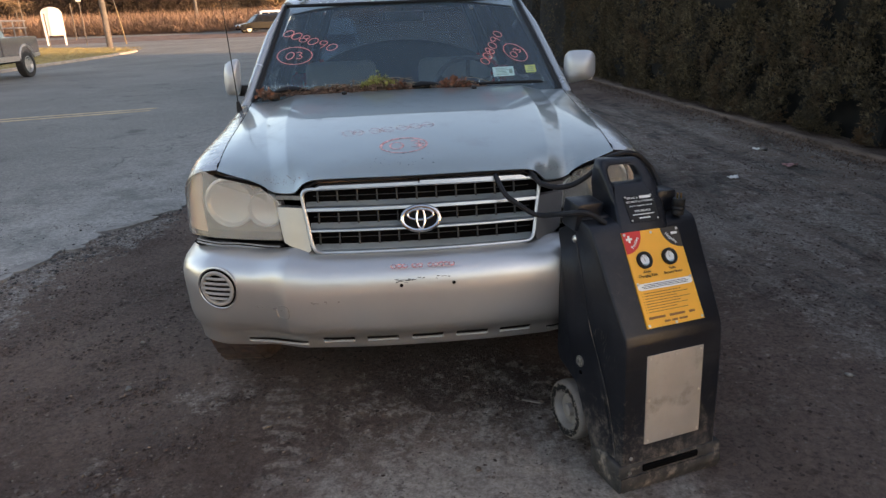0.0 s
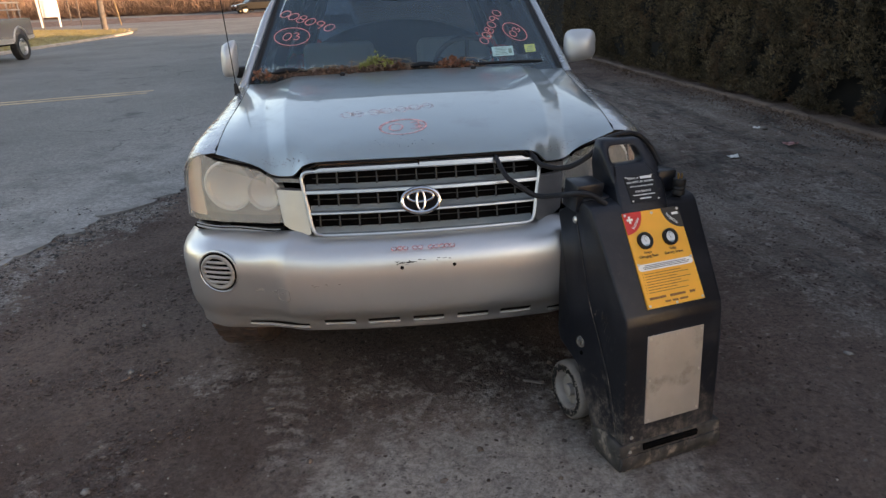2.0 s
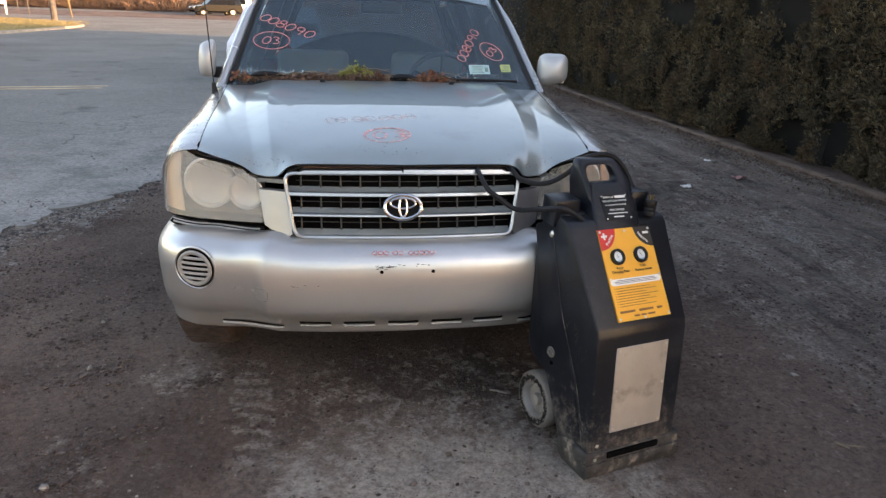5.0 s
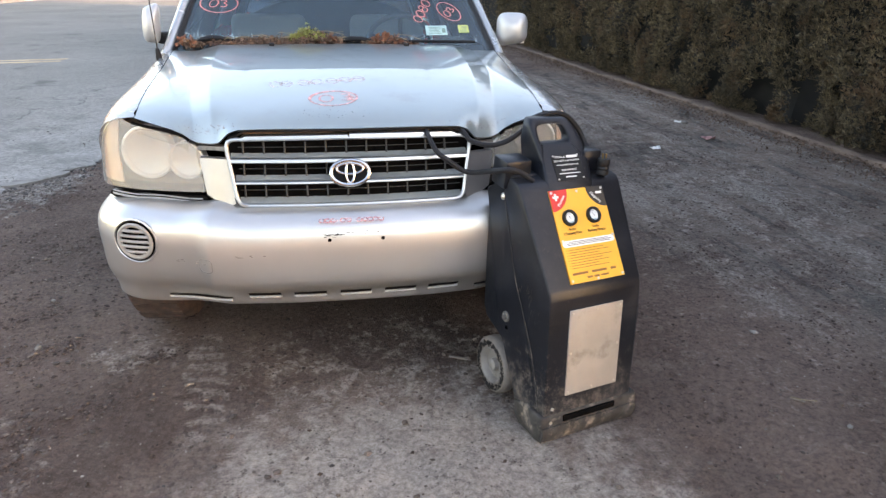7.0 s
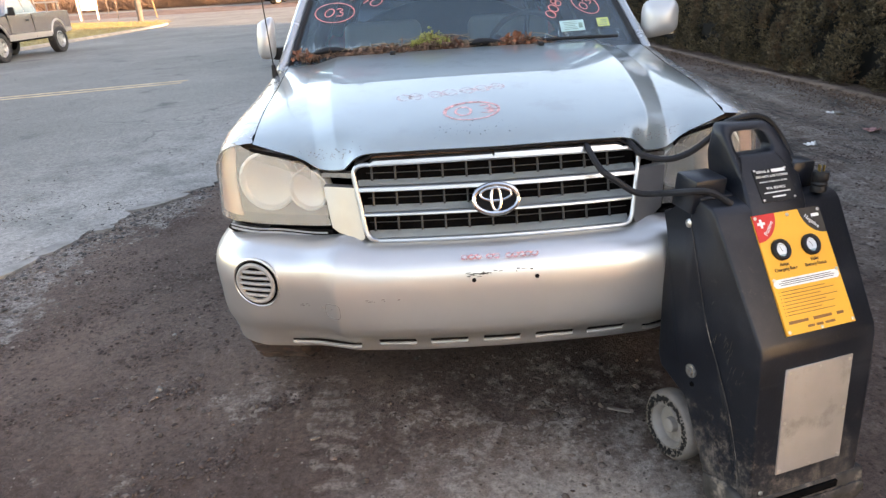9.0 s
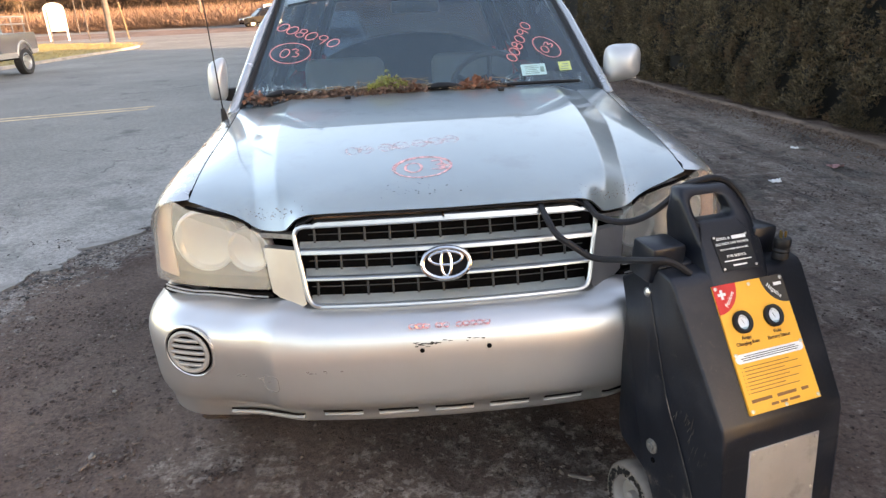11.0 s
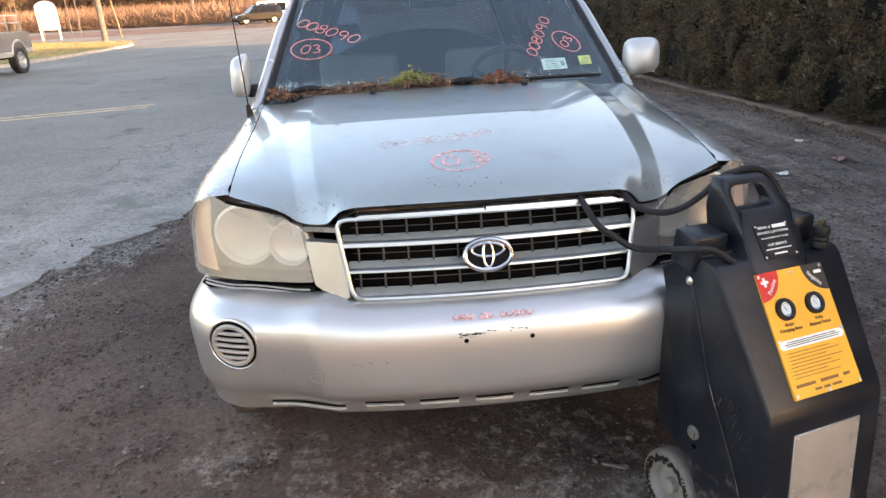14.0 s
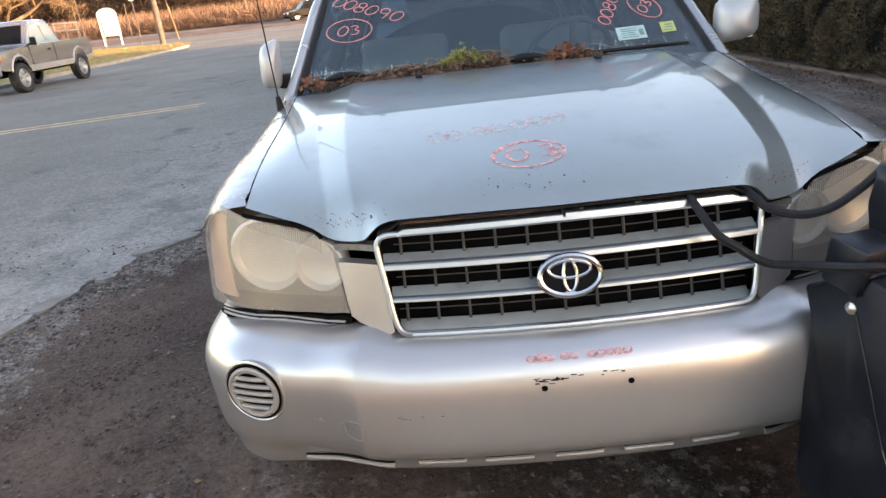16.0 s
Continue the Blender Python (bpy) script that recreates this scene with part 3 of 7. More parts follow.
# the road: its near edge is ragged, crumbling into the dirt
def road_edge(y):
    x = curve1([(-6, -2.85), (1.4, -2.70), (1.7, -2.67), (2.05, -2.55), (2.4, -2.42), (2.85, -2.25), (3.3, -2.04), (3.9, -1.62), (4.6, -1.0), (5.6, .2), (7, 1.1), (9, 1.5), (14, 1.7), (24, 3.2), (60, 6.5), (80, 8)])(y)
    k = step(9, 5, y) * step(-4, 0, y)
    return x + k * (.10 * noise.noise((y * 1.4, 0, 5)) + .09 * noise.noise((y * 5, 1, 5)) + .05 * noise.noise((y * 16, 2, 5)))


ys = steps(-40, -4, 12) + steps(-3.9, 9, 420) + steps(9.4, 80, 60)
rows = []
for y in ys:
    e = road_edge(y)
    left = -15.5 if y < 41 else -60
    rows.append([Vector((x, y, rise(y) + .014 * step(0, .12, e - x))) for x in (left, e - 6 if y < 41 else -16, e - 2.5, e - 1, e - .4, e - .12, e - .03, e)])
ROAD = strip("road", rows, M_ROAD, "grey worn asphalt road with a crumbling edge", "road")
# worn double yellow line
for off in (0, .33):
    pts = spline([(-16, 7.1 + off, 0), (-12, 8.0 + off, 0), (-8.5, 9.05 + off, 0), (-6.5, 9.60 + off, 0), (-4.5, 10.15 + off, 0)], 8)
    strip("road_line", [[p + Vector((0, 0, .019)), p + Vector((-.02, .13, .019))] for p in pts], M_YELLOWLINE, "worn yellow centre line", "road marking", .004)

# crumbs of asphalt along the edge, stones in the dirt
def pebbles(name, places, m, label, category, seed, lo, hi, lift=0.0):
    rnd = random.Random(seed)
    base = [Vector(v).normalized() for v in ((1, 0, .1), (0, 1, 0), (-1, .1, 0), (0, -1, .1), (0, 0, 1), (0, 0, -1), (.7, .7, .5), (-.7, .6, .5), (-.6, -.7, .5), (.7, -.6, .5))]
    tris = [(0, 6, 9), (1, 7, 6), (2, 8, 7), (3, 9, 8), (4, 6, 7), (4, 7, 8), (4, 8, 9), (4, 9, 6), (0, 1, 6), (1, 2, 7), (2, 3, 8), (3, 0, 9), (0, 5, 1), (1, 5, 2), (2, 5, 3), (3, 5, 0)]
    vs, fs = [], []
    for x, y in places:
        r = lo + (hi - lo) * rnd.random() ** 3
        sc = Vector((r * rnd.uniform(.7, 1.4), r * rnd.uniform(.7, 1.4), r * rnd.uniform(.4, .8)))
        a = rnd.uniform(0, 6.28)
        z = height(x, y) + lift + sc.z * .35
        n0 = len(vs)
        for b in base:
            q = b * rnd.uniform(.75, 1.15)
            q = Vector((q.x * sc.x, q.y * sc.y, q.z * sc.z))
            vs.append((x + q.x * math.cos(a) - q.y * math.sin(a), y + q.x * math.sin(a) + q.y * math.cos(a), z + q.z))
        fs += [tuple(i + n0 for i in t) for t in tris]
    me = bpy.data.meshes.new(name)
    me.from_pydata(vs, [], fs)
    me.materials.append(m)
    if len(places) == 1:
        me.polygons.foreach_set("use_smooth", [True] * len(fs))
    return tagged(new(name, me), label, category, kind="stuff" if len(places) > 1 else "")


rnd = random.Random(21)
pebbles("asphalt_crumbs", [(road_edge(y) + rnd.gauss(.02, .22), y) for y in [rnd.uniform(-.5, 5.5) for _ in range(2600)]], M_CRUMB, "grey crumbs of broken asphalt on the road edge", "gravel", 1, .003, .019)
spots = [(-1.63, 1.43, .16, 160), (-1.40, .79, .10, 40), (-1.25, .28, .14, 90), (-.9, .2, .3, 160), (.25, .15, .35, 260), (.1, -.4, .5, 240), (-1.6, -.2, .5, 120), (3.0, 3.2, 1.0, 260), (2.2, 1.0, .7, 160), (-2.1, 1.4, .35, 200), (1.6, -.3, .5, 60), (-.6, -.9, .4, 90)]
pebbles("gravel", [(rnd.gauss(cx, r), rnd.gauss(cy, r)) for cx, cy, r, n in spots for _ in range(n)] + [(rnd.uniform(-2.6, 4), rnd.uniform(-1.6, 7)) for _ in range(1000)], M_STONE, "small stones lying in the dirt", "gravel", 2, .0025, .014)
pebbles("fine_gravel", [(rnd.uniform(-2.3, 2.6), rnd.uniform(-1.7, 2.6)) for _ in range(6500)] + [(rnd.gauss(cx, r), rnd.gauss(cy, r)) for cx, cy, r, n in spots for _ in range(n)], M_GRIT, "fine pale grit on the dirt", "gravel", 3, .0014, .0055)
clods = []
while len(clods) < 26000:
    x, y = rnd.uniform(-2.7, 4.3), rnd.uniform(-1.7, 5.5)
    if ((x - .15) / 1.0) ** 2 + ((y + .95) / .95) ** 2 < 1 and rnd.random() < .94:
        continue
    if rnd.random() < max(0.0, .28 + .95 * noise.noise((x * 2.2, y * 2.2, 5)) + .5 * noise.noise((x * 7, y * 7, 9))):
        clods.append((x, y))
pebbles("dirt_crumbs", clods, M_CLOD, "dark crumbs of dirt", "dirt", 5, .0016, .0095)
clumps = [(-1.25, .31, .09, .03, 130), (-1.15, -.24, .10, .05, 130), (-.93, -.11, .08, .04, 90), (-1.17, -.40, .08, .05, 120), (-.79, .21, .07, .03, 110), (-1.54, .30, .10, .05, 90), (-1.38, .63, .12, .05, 120),
          (-1.60, .79, .10, .05, 110), (-1.9, .2, .16, .06, 120), (-1.75, 1.2, .18, .07, 160), (-1.35, 1.1, .14, .05, 110), (-1.5, -.35, .15, .06, 110), (-2.05, .75, .16, .06, 130)]
for m, name, label, category, seed, share in ((M_CLOD, "dirt_clods", "clumps of dark dirt clods", "dirt", 71, 1.0), (M_STONE, "stone_chips", "small grey stone chips in clumps", "gravel", 72, .35)):
    places = []
    for cx, cy, l, w, n in clumps:
        for _ in range(int(n * share)):
            u, v = rnd.gauss(0, l), rnd.gauss(0, w)
            places.append((cx + .85 * u - .5 * v, cy + .5 * u + .85 * v))
    pebbles(name, places, m, label, category, seed, .002, .011)
pebbles("pale_crumbs", [(road_edge(y) + rnd.gauss(-.12, .30), y) for y in [rnd.uniform(-1.5, 5.0) for _ in range(5000)]], M_GRIT, "pale grit along the road edge", "gravel", 6, .0018, .010)
for k, (x, y, r) in enumerate(((-1.30, .35, .022), (-1.39, .79, .015), (-1.17, -.42, .020), (1.75, .05, .016), (1.95, -.55, .02), (-.78, -.72, .03), (3.75, 4.35, .035), (1.68, -.62, .014))):
    pebbles("stone", [(x, y)], M_PALESTONE, "pale stone lying in the dirt", "stone", 30 + k, r, r + .002)

def slab(x, y, l, w, turn, seed):
    r = random.Random(seed)
    n = 14
    ring = []
    for i in range(n):
        a = 2 * math.pi * i / n
        k = r.uniform(.82, 1.12) * (abs(math.cos(a)) ** 3 + abs(math.sin(a)) ** 3) ** (-1 / 3)
        ring.append((l / 2 * k * math.cos(a), w / 2 * k * math.sin(a)))
    bm = B()
    prism(bm, ring, pose(x, y, height(x, y) - .012, r.uniform(-1.5, 1.5), r.uniform(-1.5, 1.5), turn), .030, .003, 1)
    tagged(part("asphalt_slab", bm, M_SLAB, smooth=False), "flat piece of grey asphalt broken off the road edge", "asphalt piece", "broken asphalt pieces")


M_SLAB = mat("broken_asphalt", (0.24, 0.225, 0.21), 0.9, 0, 0.2, 8.0, dirt=(0.12, 0.10, 0.085), dirt_amount=0.6, dirt_scale=9, bump=0.8, bscale=70, bdist=.006, world_co=True)
for k, (x, y, l, w, turn) in enumerate(((-2.27, 2.83, .34, .13, 40), (-2.12, 2.98, .20, .09, 55), (-2.50, 2.50, .26, .12, 62), (-2.57, 2.03, .30, .12, 66), (-2.65, 1.73, .34, .11, 70), (-2.69, 1.46, .22, .12, 75), (-2.40, 2.36, .13, .08, 30))):
    slab(x, y, l, w, turn, 70 + k)
pebbles("edge_gravel", [(road_edge(y) + .02 + abs(rnd.gauss(0, .17)), y) for y in [rnd.uniform(.9, 2.9) for _ in range(2600)]], M_GRIT, "pale broken gravel beside the road edge", "gravel", 66, .002, .012)


def road_places(n):
    out = []
    while len(out) < n:
        y = rnd.uniform(-.5, 6.0)
        x = road_edge(y) - .12 - abs(rnd.gauss(0, 1.1))
        if rnd.random() < .35 + .8 * noise.noise((x * 1.6, y * 1.6, 12)):
            out.append((x, y))
    return out


pebbles("road_grit", road_places(5000), M_GRIT, "pale grit lying on the asphalt", "gravel", 8, .0016, .008, .018)
pebbles("road_stones", road_places(2200), M_CRUMB, "small dark stones lying on the asphalt", "gravel", 9, .002, .011, .018)

# weathered edging along the hedge
edging = thing("kerb", pose(0, 0, 0), "weathered brown edging along the hedge", "kerb", kind="structure")
for k in range(20):
    y0, y1 = -6 + 1.6 * k, -6 + 1.6 * k + 1.585
    xk = lambda y: 4.58 - .042 * max(0, y - 2.0) + .02 * math.sin(y * 1.3)
    bm = B()
    grid(bm, [[Vector((xk(y) + d + .012 * noise.noise((y * 3, d * 9, k)), y, z + .022 * noise.noise((y * 2.5, 3, k)) + .010 * noise.noise((y * 11, d * 30, k)))) for y in steps(y0, y1, 10)] for d, z in ((-.015, -.02), (0, .018), (.010, .026), (.085, .030), (.108, .024), (.115, -.02))])
    part("edging_board", bm, M_TIMBER, edging)

# ---- the silver SUV: nose at the origin, facing -y ----
_plan = curve1([(0, -.075), (.2, -.07), (.384, -.045), (.5, .02), (.65, .075), (.78, .13), (.85, .175), (.885, .23), (.90, .32), (.905, .5)])


def nose(x, z):
    return Vector((x, _plan(abs(x)) + 0.3 * (z - 0.72), z))


_lip_y = curve1([(0, .0), (.33, .012), (.379, .02), (.409, .03), (.427, .036), (.445, .042), (.499, .07), (.541, .092), (.574, .11), (.634, .135), (.735, .187)])
_lip_z = curve1([(0, .957), (.33, .957), (.379, .953), (.409, .94), (.427, .923), (.445, .908), (.499, .902), (.530, .907), (.560, .922), (.600, .938), (.640, .947), (.735, .968)])
_rear_y = curve1([(0, 1.165), (.4, 1.18), (.74, 1.235), (.80, 1.26)])


_crease = curve1([(0, .440), (.03, .448), (.104, .467), (.223, .485), (.43, .513), (.64, .537), (.88, .550), (1.25, .575)])


def hood_top(x, y):
    a = abs(x)
    v = max(0.0, min(1.0, y / 1.2))
    z = 0.975 + 0.155 * (1 - math.exp(-max(y, 0) / 0.55)) / (1 - math.exp(-1.2 / 0.55))
    wide = .057 + .053 * max(0.0, min(.85, y))
    flank = max(0.0, min(1.0, (a - _crease(max(0.0, y))) / wide))
    z -= 1.1 * max(0.0, a - (.705 - .09 * y)) ** 2 * step(1.25, .60, y)
    z -= (0.030 - 0.012 * v) * (a / 0.78) ** 2 + (.25 + .15 * math.exp(-max(0.0, y) / .30)) * wide * flank
    return z


def lip_reach(a):
    """How far back the drop towards the lip is felt: longer over the lamps."""
    return .028 + .035 * step(.54, .66, a)


def hood_z(x, y):
    a = abs(x)
    y0 = _lip_y(a)
    return hood_top(x, y) - (hood_top(a, y0) - _lip_z(a)) * math.exp(-max(0.0, y - y0) / lip_reach(a))


def hood_edge(y):
    v = max(0.0, min(1.0, (y - 0.187) / (1.26 - 0.187)))
    x = 0.735 + 0.062 * v
    return x, hood_top(x, y) - (hood_top(.735, .187) - .968) * math.exp(-(y - .187) / 0.06)


def glass_at(x, z):
    return Vector((x, 1.20 + 0.15 * x * x + (z - 1.10) * 1.35, z))


def glass_half(z):
    return 0.79 - (z - 1.10) * 0.28


def side_x(y, z):
    front = 0.912 - 0.55 * max(0.0, 0.45 - y) ** 2 - 0.10 * max(0.0, y - 4.1) ** 2
    if y < 1.3:
        xh, zh = hood_edge(max(y, .187))
    else:
        xh, zh = 0.80 + 0.03 * step(1.3, 1.6, y), hood_edge(1.26)[1]
    lo = 0.80
    if z <= lo:
        return front - 0.35 * max(0.0, 0.55 - z) ** 2 - 0.03 * step(.66, .60, z)
    t = min(1.0, (z - lo) / max(0.02, zh - lo))
    return front - (front - xh) * (1 - max(0.0, 1 - t ** 3.4) ** .5)


def arch(cy, cz, r, a0, a1, n=14):
    return [(cy + r * math.cos(radians(a0 + (a1 - a0) * i / n)), cz + r * math.sin(radians(a0 + (a1 - a0) * i / n))) for i in range(n + 1)]


def wheel(parent, c, r, w, side, tyre_mat, rim_mat, spokes=5, steer=0):
    m = Matrix.Translation(c) @ pose(0, 0, 0, 0, 0, steer) @ pose(0, 0, 0, 0, 90 * side, 0)
    bm = B()
    lathe(bm, [(r * .62, -w * .42), (r * .80, -w * .5), (r * .95, -w * .46), (r, -w * .34), (r, w * .34), (r * .95, w * .46), (r * .80, w * .5), (r * .66, w * .44), (r * .62, w * .3)], m, 40)
    for k in range(60):
        a = 2 * math.pi * (k + .3 * math.sin(k * 2.3)) / 60
        for s in (-1, 1):
            box(bm, (0, 0, 0), (.006, r * .075, w * .32), m @ pose(math.cos(a) * r, math.sin(a) * r, s * w * .22, 0, 0, math.degrees(a)))
    t = part("tyre", bm, tyre_mat, parent)
    bm = B()
    lathe(bm, [(r * .63, w * .40), (r * .60, w * .42), (r * .56, w * .30), (r * .50, w * .1), (r * .0, w * .1)], m, 36)
    for k in range(spokes):
        a = 360 * k / spokes
        box(bm, (0, 0, 0), (r * .56, r * .17, .02), m @ pose(0, 0, 0, 0, 0, a) @ pose(r * .30, 0, w * .27), bevel=.005)
    lathe(bm, [(r * .17, w * .24), (r * .16, w * .33), (r * .0, w * .34)], m, 20)
    part("rim", bm, rim_mat, parent)


def ribbon(bm, pts, normal, w, t=.0004):
    """A flat painted stroke along pts, facing normal."""
    a, b = [], []
    for i, p in enumerate(pts):
        d = pts[min(i + 1, len(pts) - 1)] - pts[max(i - 1, 0)]
        side = d.cross(normal).normalized() * w
        a.append(p + side)
        b.append(p - side)
    grid(bm, [a, b], normal * -t)


def build_suv():
    car = thing("silver_suv", pose(0, 0, 0), "weathered silver SUV with clouded headlamps, dead leaves on its cowl", "car")

    # bumper
    plan = spline([(0, -.18, 0), (.25, -.172, 0), (.45, -.152, 0), (.505, -.141, 0), (.58, -.111, 0), (.70, -.068, 0), (.80, -.026, 0), (.880, .056, 0), (.914, .160, 0), (.925, .30, 0), (.926, .43, 0)], 7)
    plan = [Vector((-p.x, p.y, 0)) for p in plan[:0:-1]] + plan
    prof = [(.185, .694), (.15, .707), (.12, .709), (.090, .705), (.066, .698), (.046, .689), (.030, .677), (.018, .662), (.010, .644), (.004, .620), (.001, .59), (0, .555), (.001, .52), (.003, .495), (.009, .468), (.020, .446), (.046, .422),
            (.078, .402), (.088, .389), (.111, .369), (.118, .346), (.124, .332), (.136, .325), (.17, .322)]
    lift = lambda a, z: .024 * step(.66, .88, a) * step(.44, .35, z)
    rows = []
    for d, z in prof:
        row = []
        for i, p in enumerate(plan):
            tg = (plan[min(i + 1, len(plan) - 1)] - plan[max(i - 1, 0)]).normalized()
            n = Vector((tg.y, -tg.x, 0))
            a = abs(p.x)
            zz = z + (.012 * step(.38, .47, a) - .016 * step(.50, .62, a) - .010 * step(.80, .91, a)) * step(.60, .70, z) + lift(a, z)
            dd = d * (1 - .65 * step(.6, .9, a) * (1 if z < .5 else 0))
            dd += .011 * step(.485, .535, a) * step(.72, .5, z) * step(.36, .44, z)
            row.append(p - n * dd + Vector((0, 0, zz)))
        rows.append(row)
    bm = B()
    grid(bm, rows)
    bump = part("front_bumper", bm, M_BUMPER, car, "scuffed silver plastic bumper")

    def on_bumper(x, z):
        d = float(np.interp(z, [q[1] for q in prof[:6:-1]], [q[0] for q in prof[:6:-1]]))
        a = abs(x)
        k = min(range(len(plan) // 2, len(plan)), key=lambda i: abs(plan[i].x - a))
        xs = [p.x for p in plan[len(plan) // 2:]]
        y = float(np.interp(a, xs, [p.y for p in plan[len(plan) // 2:]]))
        tg = (plan[min(k + 1, len(plan) - 1)] - plan[k - 1]).normalized()
        n = Vector((tg.y, -tg.x, 0))
        dd = d * (1 - .65 * step(.6, .9, a) * (1 if z < .5 else 0)) + .011 * step(.485, .535, a) * step(.72, .5, z) * step(.36, .44, z)
        p = Vector((a, y, z + lift(a, z))) - n * dd
        return Vector((p.x * (1 if x >= 0 else -1), p.y, p.z)), Vector((n.x * (1 if x >= 0 else -1), n.y, 0))

    # lower slots: black strips laid on the bumper as the slots' shade
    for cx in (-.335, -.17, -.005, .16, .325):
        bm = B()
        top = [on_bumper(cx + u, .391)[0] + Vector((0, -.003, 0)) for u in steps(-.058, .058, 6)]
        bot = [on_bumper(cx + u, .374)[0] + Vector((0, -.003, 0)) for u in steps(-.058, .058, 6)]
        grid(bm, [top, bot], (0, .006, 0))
        slot = part("intake_slot", bm, M_SLOT, bump, "black strip drawn as a shaded slot")
        bm = B()
        tube(bm, [p + Vector((0, -.001, -.005)) for p in bot], .0062, 8)
        part("slot_lip", bm, M_MATTSILVER, slot)
    for s in (-1, 1):
        bm = B()
        top = [on_bumper(s * x, .364)[0] + Vector((0, -.003, 0)) for x in steps(.455, .70, 10)]
        bot = [on_bumper(s * x, .353 + .004 * abs(i - 5) / 5)[0] + Vector((0, -.003, 0)) for i, x in enumerate(steps(.455, .70, 10))]
        grid(bm, [top, bot], (0, .006, 0))
        slot = part("intake_slot", bm, M_SLOT, bump)
        bm = B()
        tube(bm, [p + Vector((0, -.002, -.003)) for p in bot], .0058, 8)
        part("slot_lip", bm, M_MATTSILVER, slot)
        # fog-lamp blank with slats
        c, n = on_bumper(s * .735, .598)
        rot = n.to_track_quat("Z", "Y").to_matrix().to_4x4()
        m = Matrix.Translation(c) @ rot
        bm = B()
        lathe(bm, [(.077, -.012), (.081, .001), (.076, .003), (.071, -.001), (.069, -.02)], m, 40)
        part("fog_lamp_surround", bm, M_BUMPER, bump)
        # black disc laid over the bumper as shade between the slats
        bm = B()
        lathe(bm, [(.071, -.004), (.071, .0035), (.066, .0035), (.066, .0014), (0, .0014)], m, 40)
        gap = part("fog_lamp_gap", bm, M_DARK, bump, "black disc for the shade behind the slats")
        bm = B()
        lathe(bm, [(.0655, -.004), (.0655, .006), (.060, .009), (.052, .007), (.050, .000)], m, 40)
        cover = part("fog_lamp_cover", bm, M_MATTSILVER, bump, "round silver slatted cover")
        for k in range(5):
            h = -.037 + .0185 * k
            w = math.sqrt(max(0, .052 ** 2 - h * h))
            up = rot.inverted() @ Vector((0, 0, 1))
            bm = B()
            ax = Vector((1, 0, 0)) if abs(up.x) < .5 else Vector((0, 1, 0))
            side = up.cross(Vector((0, 0, 1))).normalized()
            pts = [m @ (side * t * w + up * h + Vector((0, 0, .004 + .003 * (1 - t * t)))) for t in steps(-1, 1, 6)]
            tube(bm, pts, .0056, 8)
            part("slat", bm, M_MATTSILVER, cover)
    # tow-hook cap outline, plate holes, scuffs
    bm = B()
    pts = []
    for a in range(25):
        t = 2 * math.pi * a / 24
        u, v = math.cos(t), math.sin(t)
        k = (abs(u) ** 4 + abs(v) ** 4) ** -.25
        pts.append(on_bumper(-.503 + .024 * u * k, .53 + .024 * v * k)[0] + Vector((0, -.001, 0)))
    tube(bm, pts, .0008, 5)
    part("tow_cap_seam", bm, M_SCUFF, bump)
    for s in (-1, 1):
        c, n = on_bumper(s * .089, .618)
        bm = B()
        lathe(bm, [(.0065, .0), (.0065, .002), (0, .0022)], Matrix.Translation(c) @ n.to_track_quat("Z", "Y").to_matrix().to_4x4(), 12)
        part("plate_hole", bm, M_DARK, bump)
    rnd = random.Random(5)
    for x0, x1, z0, n in ((-.105, -.045, .634, 20), (.03, .075, .642, 6), (-.09, -.01, .637, 6), (-.60, -.50, .54, 10), (-.42, -.30, .565, 7)):
        bm = B()
        for _ in range(n):
            x, z = rnd.uniform(x0, x1), z0 + rnd.gauss(0, .003)
            c, nn = on_bumper(x, z)
            box(bm, c + Vector((0, -.0006, 0)), (rnd.uniform(.003, .016), .0012, rnd.uniform(.0008, .0026)), pose(0, 0, 0, 0, rnd.uniform(-8, 8), 0))
        part("scuff", bm, M_BLACK if x0 > -.2 else M_SCUFF, bump, "dark scrape in the paint", kind="stuff")

    for x0, n in ((-.112, 3), (-.042, 2), (.012, 3), (.066, 2)):
        bm = B()
        for k in range(n):
            cx = x0 + .019 * k
            pts = [on_bumper(cx + .009 * math.cos(a), .682 + .006 * math.sin(a))[0] + Vector((0, -.0015, .001)) for a in steps(0, 2 * math.pi, 12)]
            ribbon(bm, pts, Vector((0, -.5, .86)), .0030)
        part("marker_bar", bm, M_SMEAR, bump, "smeared red marker")

    # headlamps and what lies round them
    for s in (-1, 1):
        out = [(.829, .966), (.802, .970), (.742, .946), (.634, .927), (.566, .912), (.545, .898), (.525, .876), (.499, .742), (.542, .738), (.738, .734), (.855, .736), (.893, .742), (.900, .784), (.872, .90)]
        if s < 0:
            out = [(-a, b) for a, b in out]
        us, vs = [s * u for u in steps(.50, .86, 18)] + [s * u for u in (.868, .876, .883, .888, .892, .896)], steps(.74, .97, 10)
        bm = B()
        sheet(bm, out, us, vs, lambda u, v: nose(u, v) + Vector((0, -.012, 0)), (0, .004, 0))
        lamp = part("headlamp", bm, M_LENS, car, "yellowed clouded headlamp lens")
        bm = B()
        inner = [(s * (.70 + (abs(a) - .70) * .97), .85 + (b - .85) * .95) for a, b in out]
        sheet(bm, inner, us, vs, lambda u, v: nose(u, v) + Vector((0, .066, 0)), (0, .004, 0))
        part("bezel", bm, M_BEZEL, lamp)
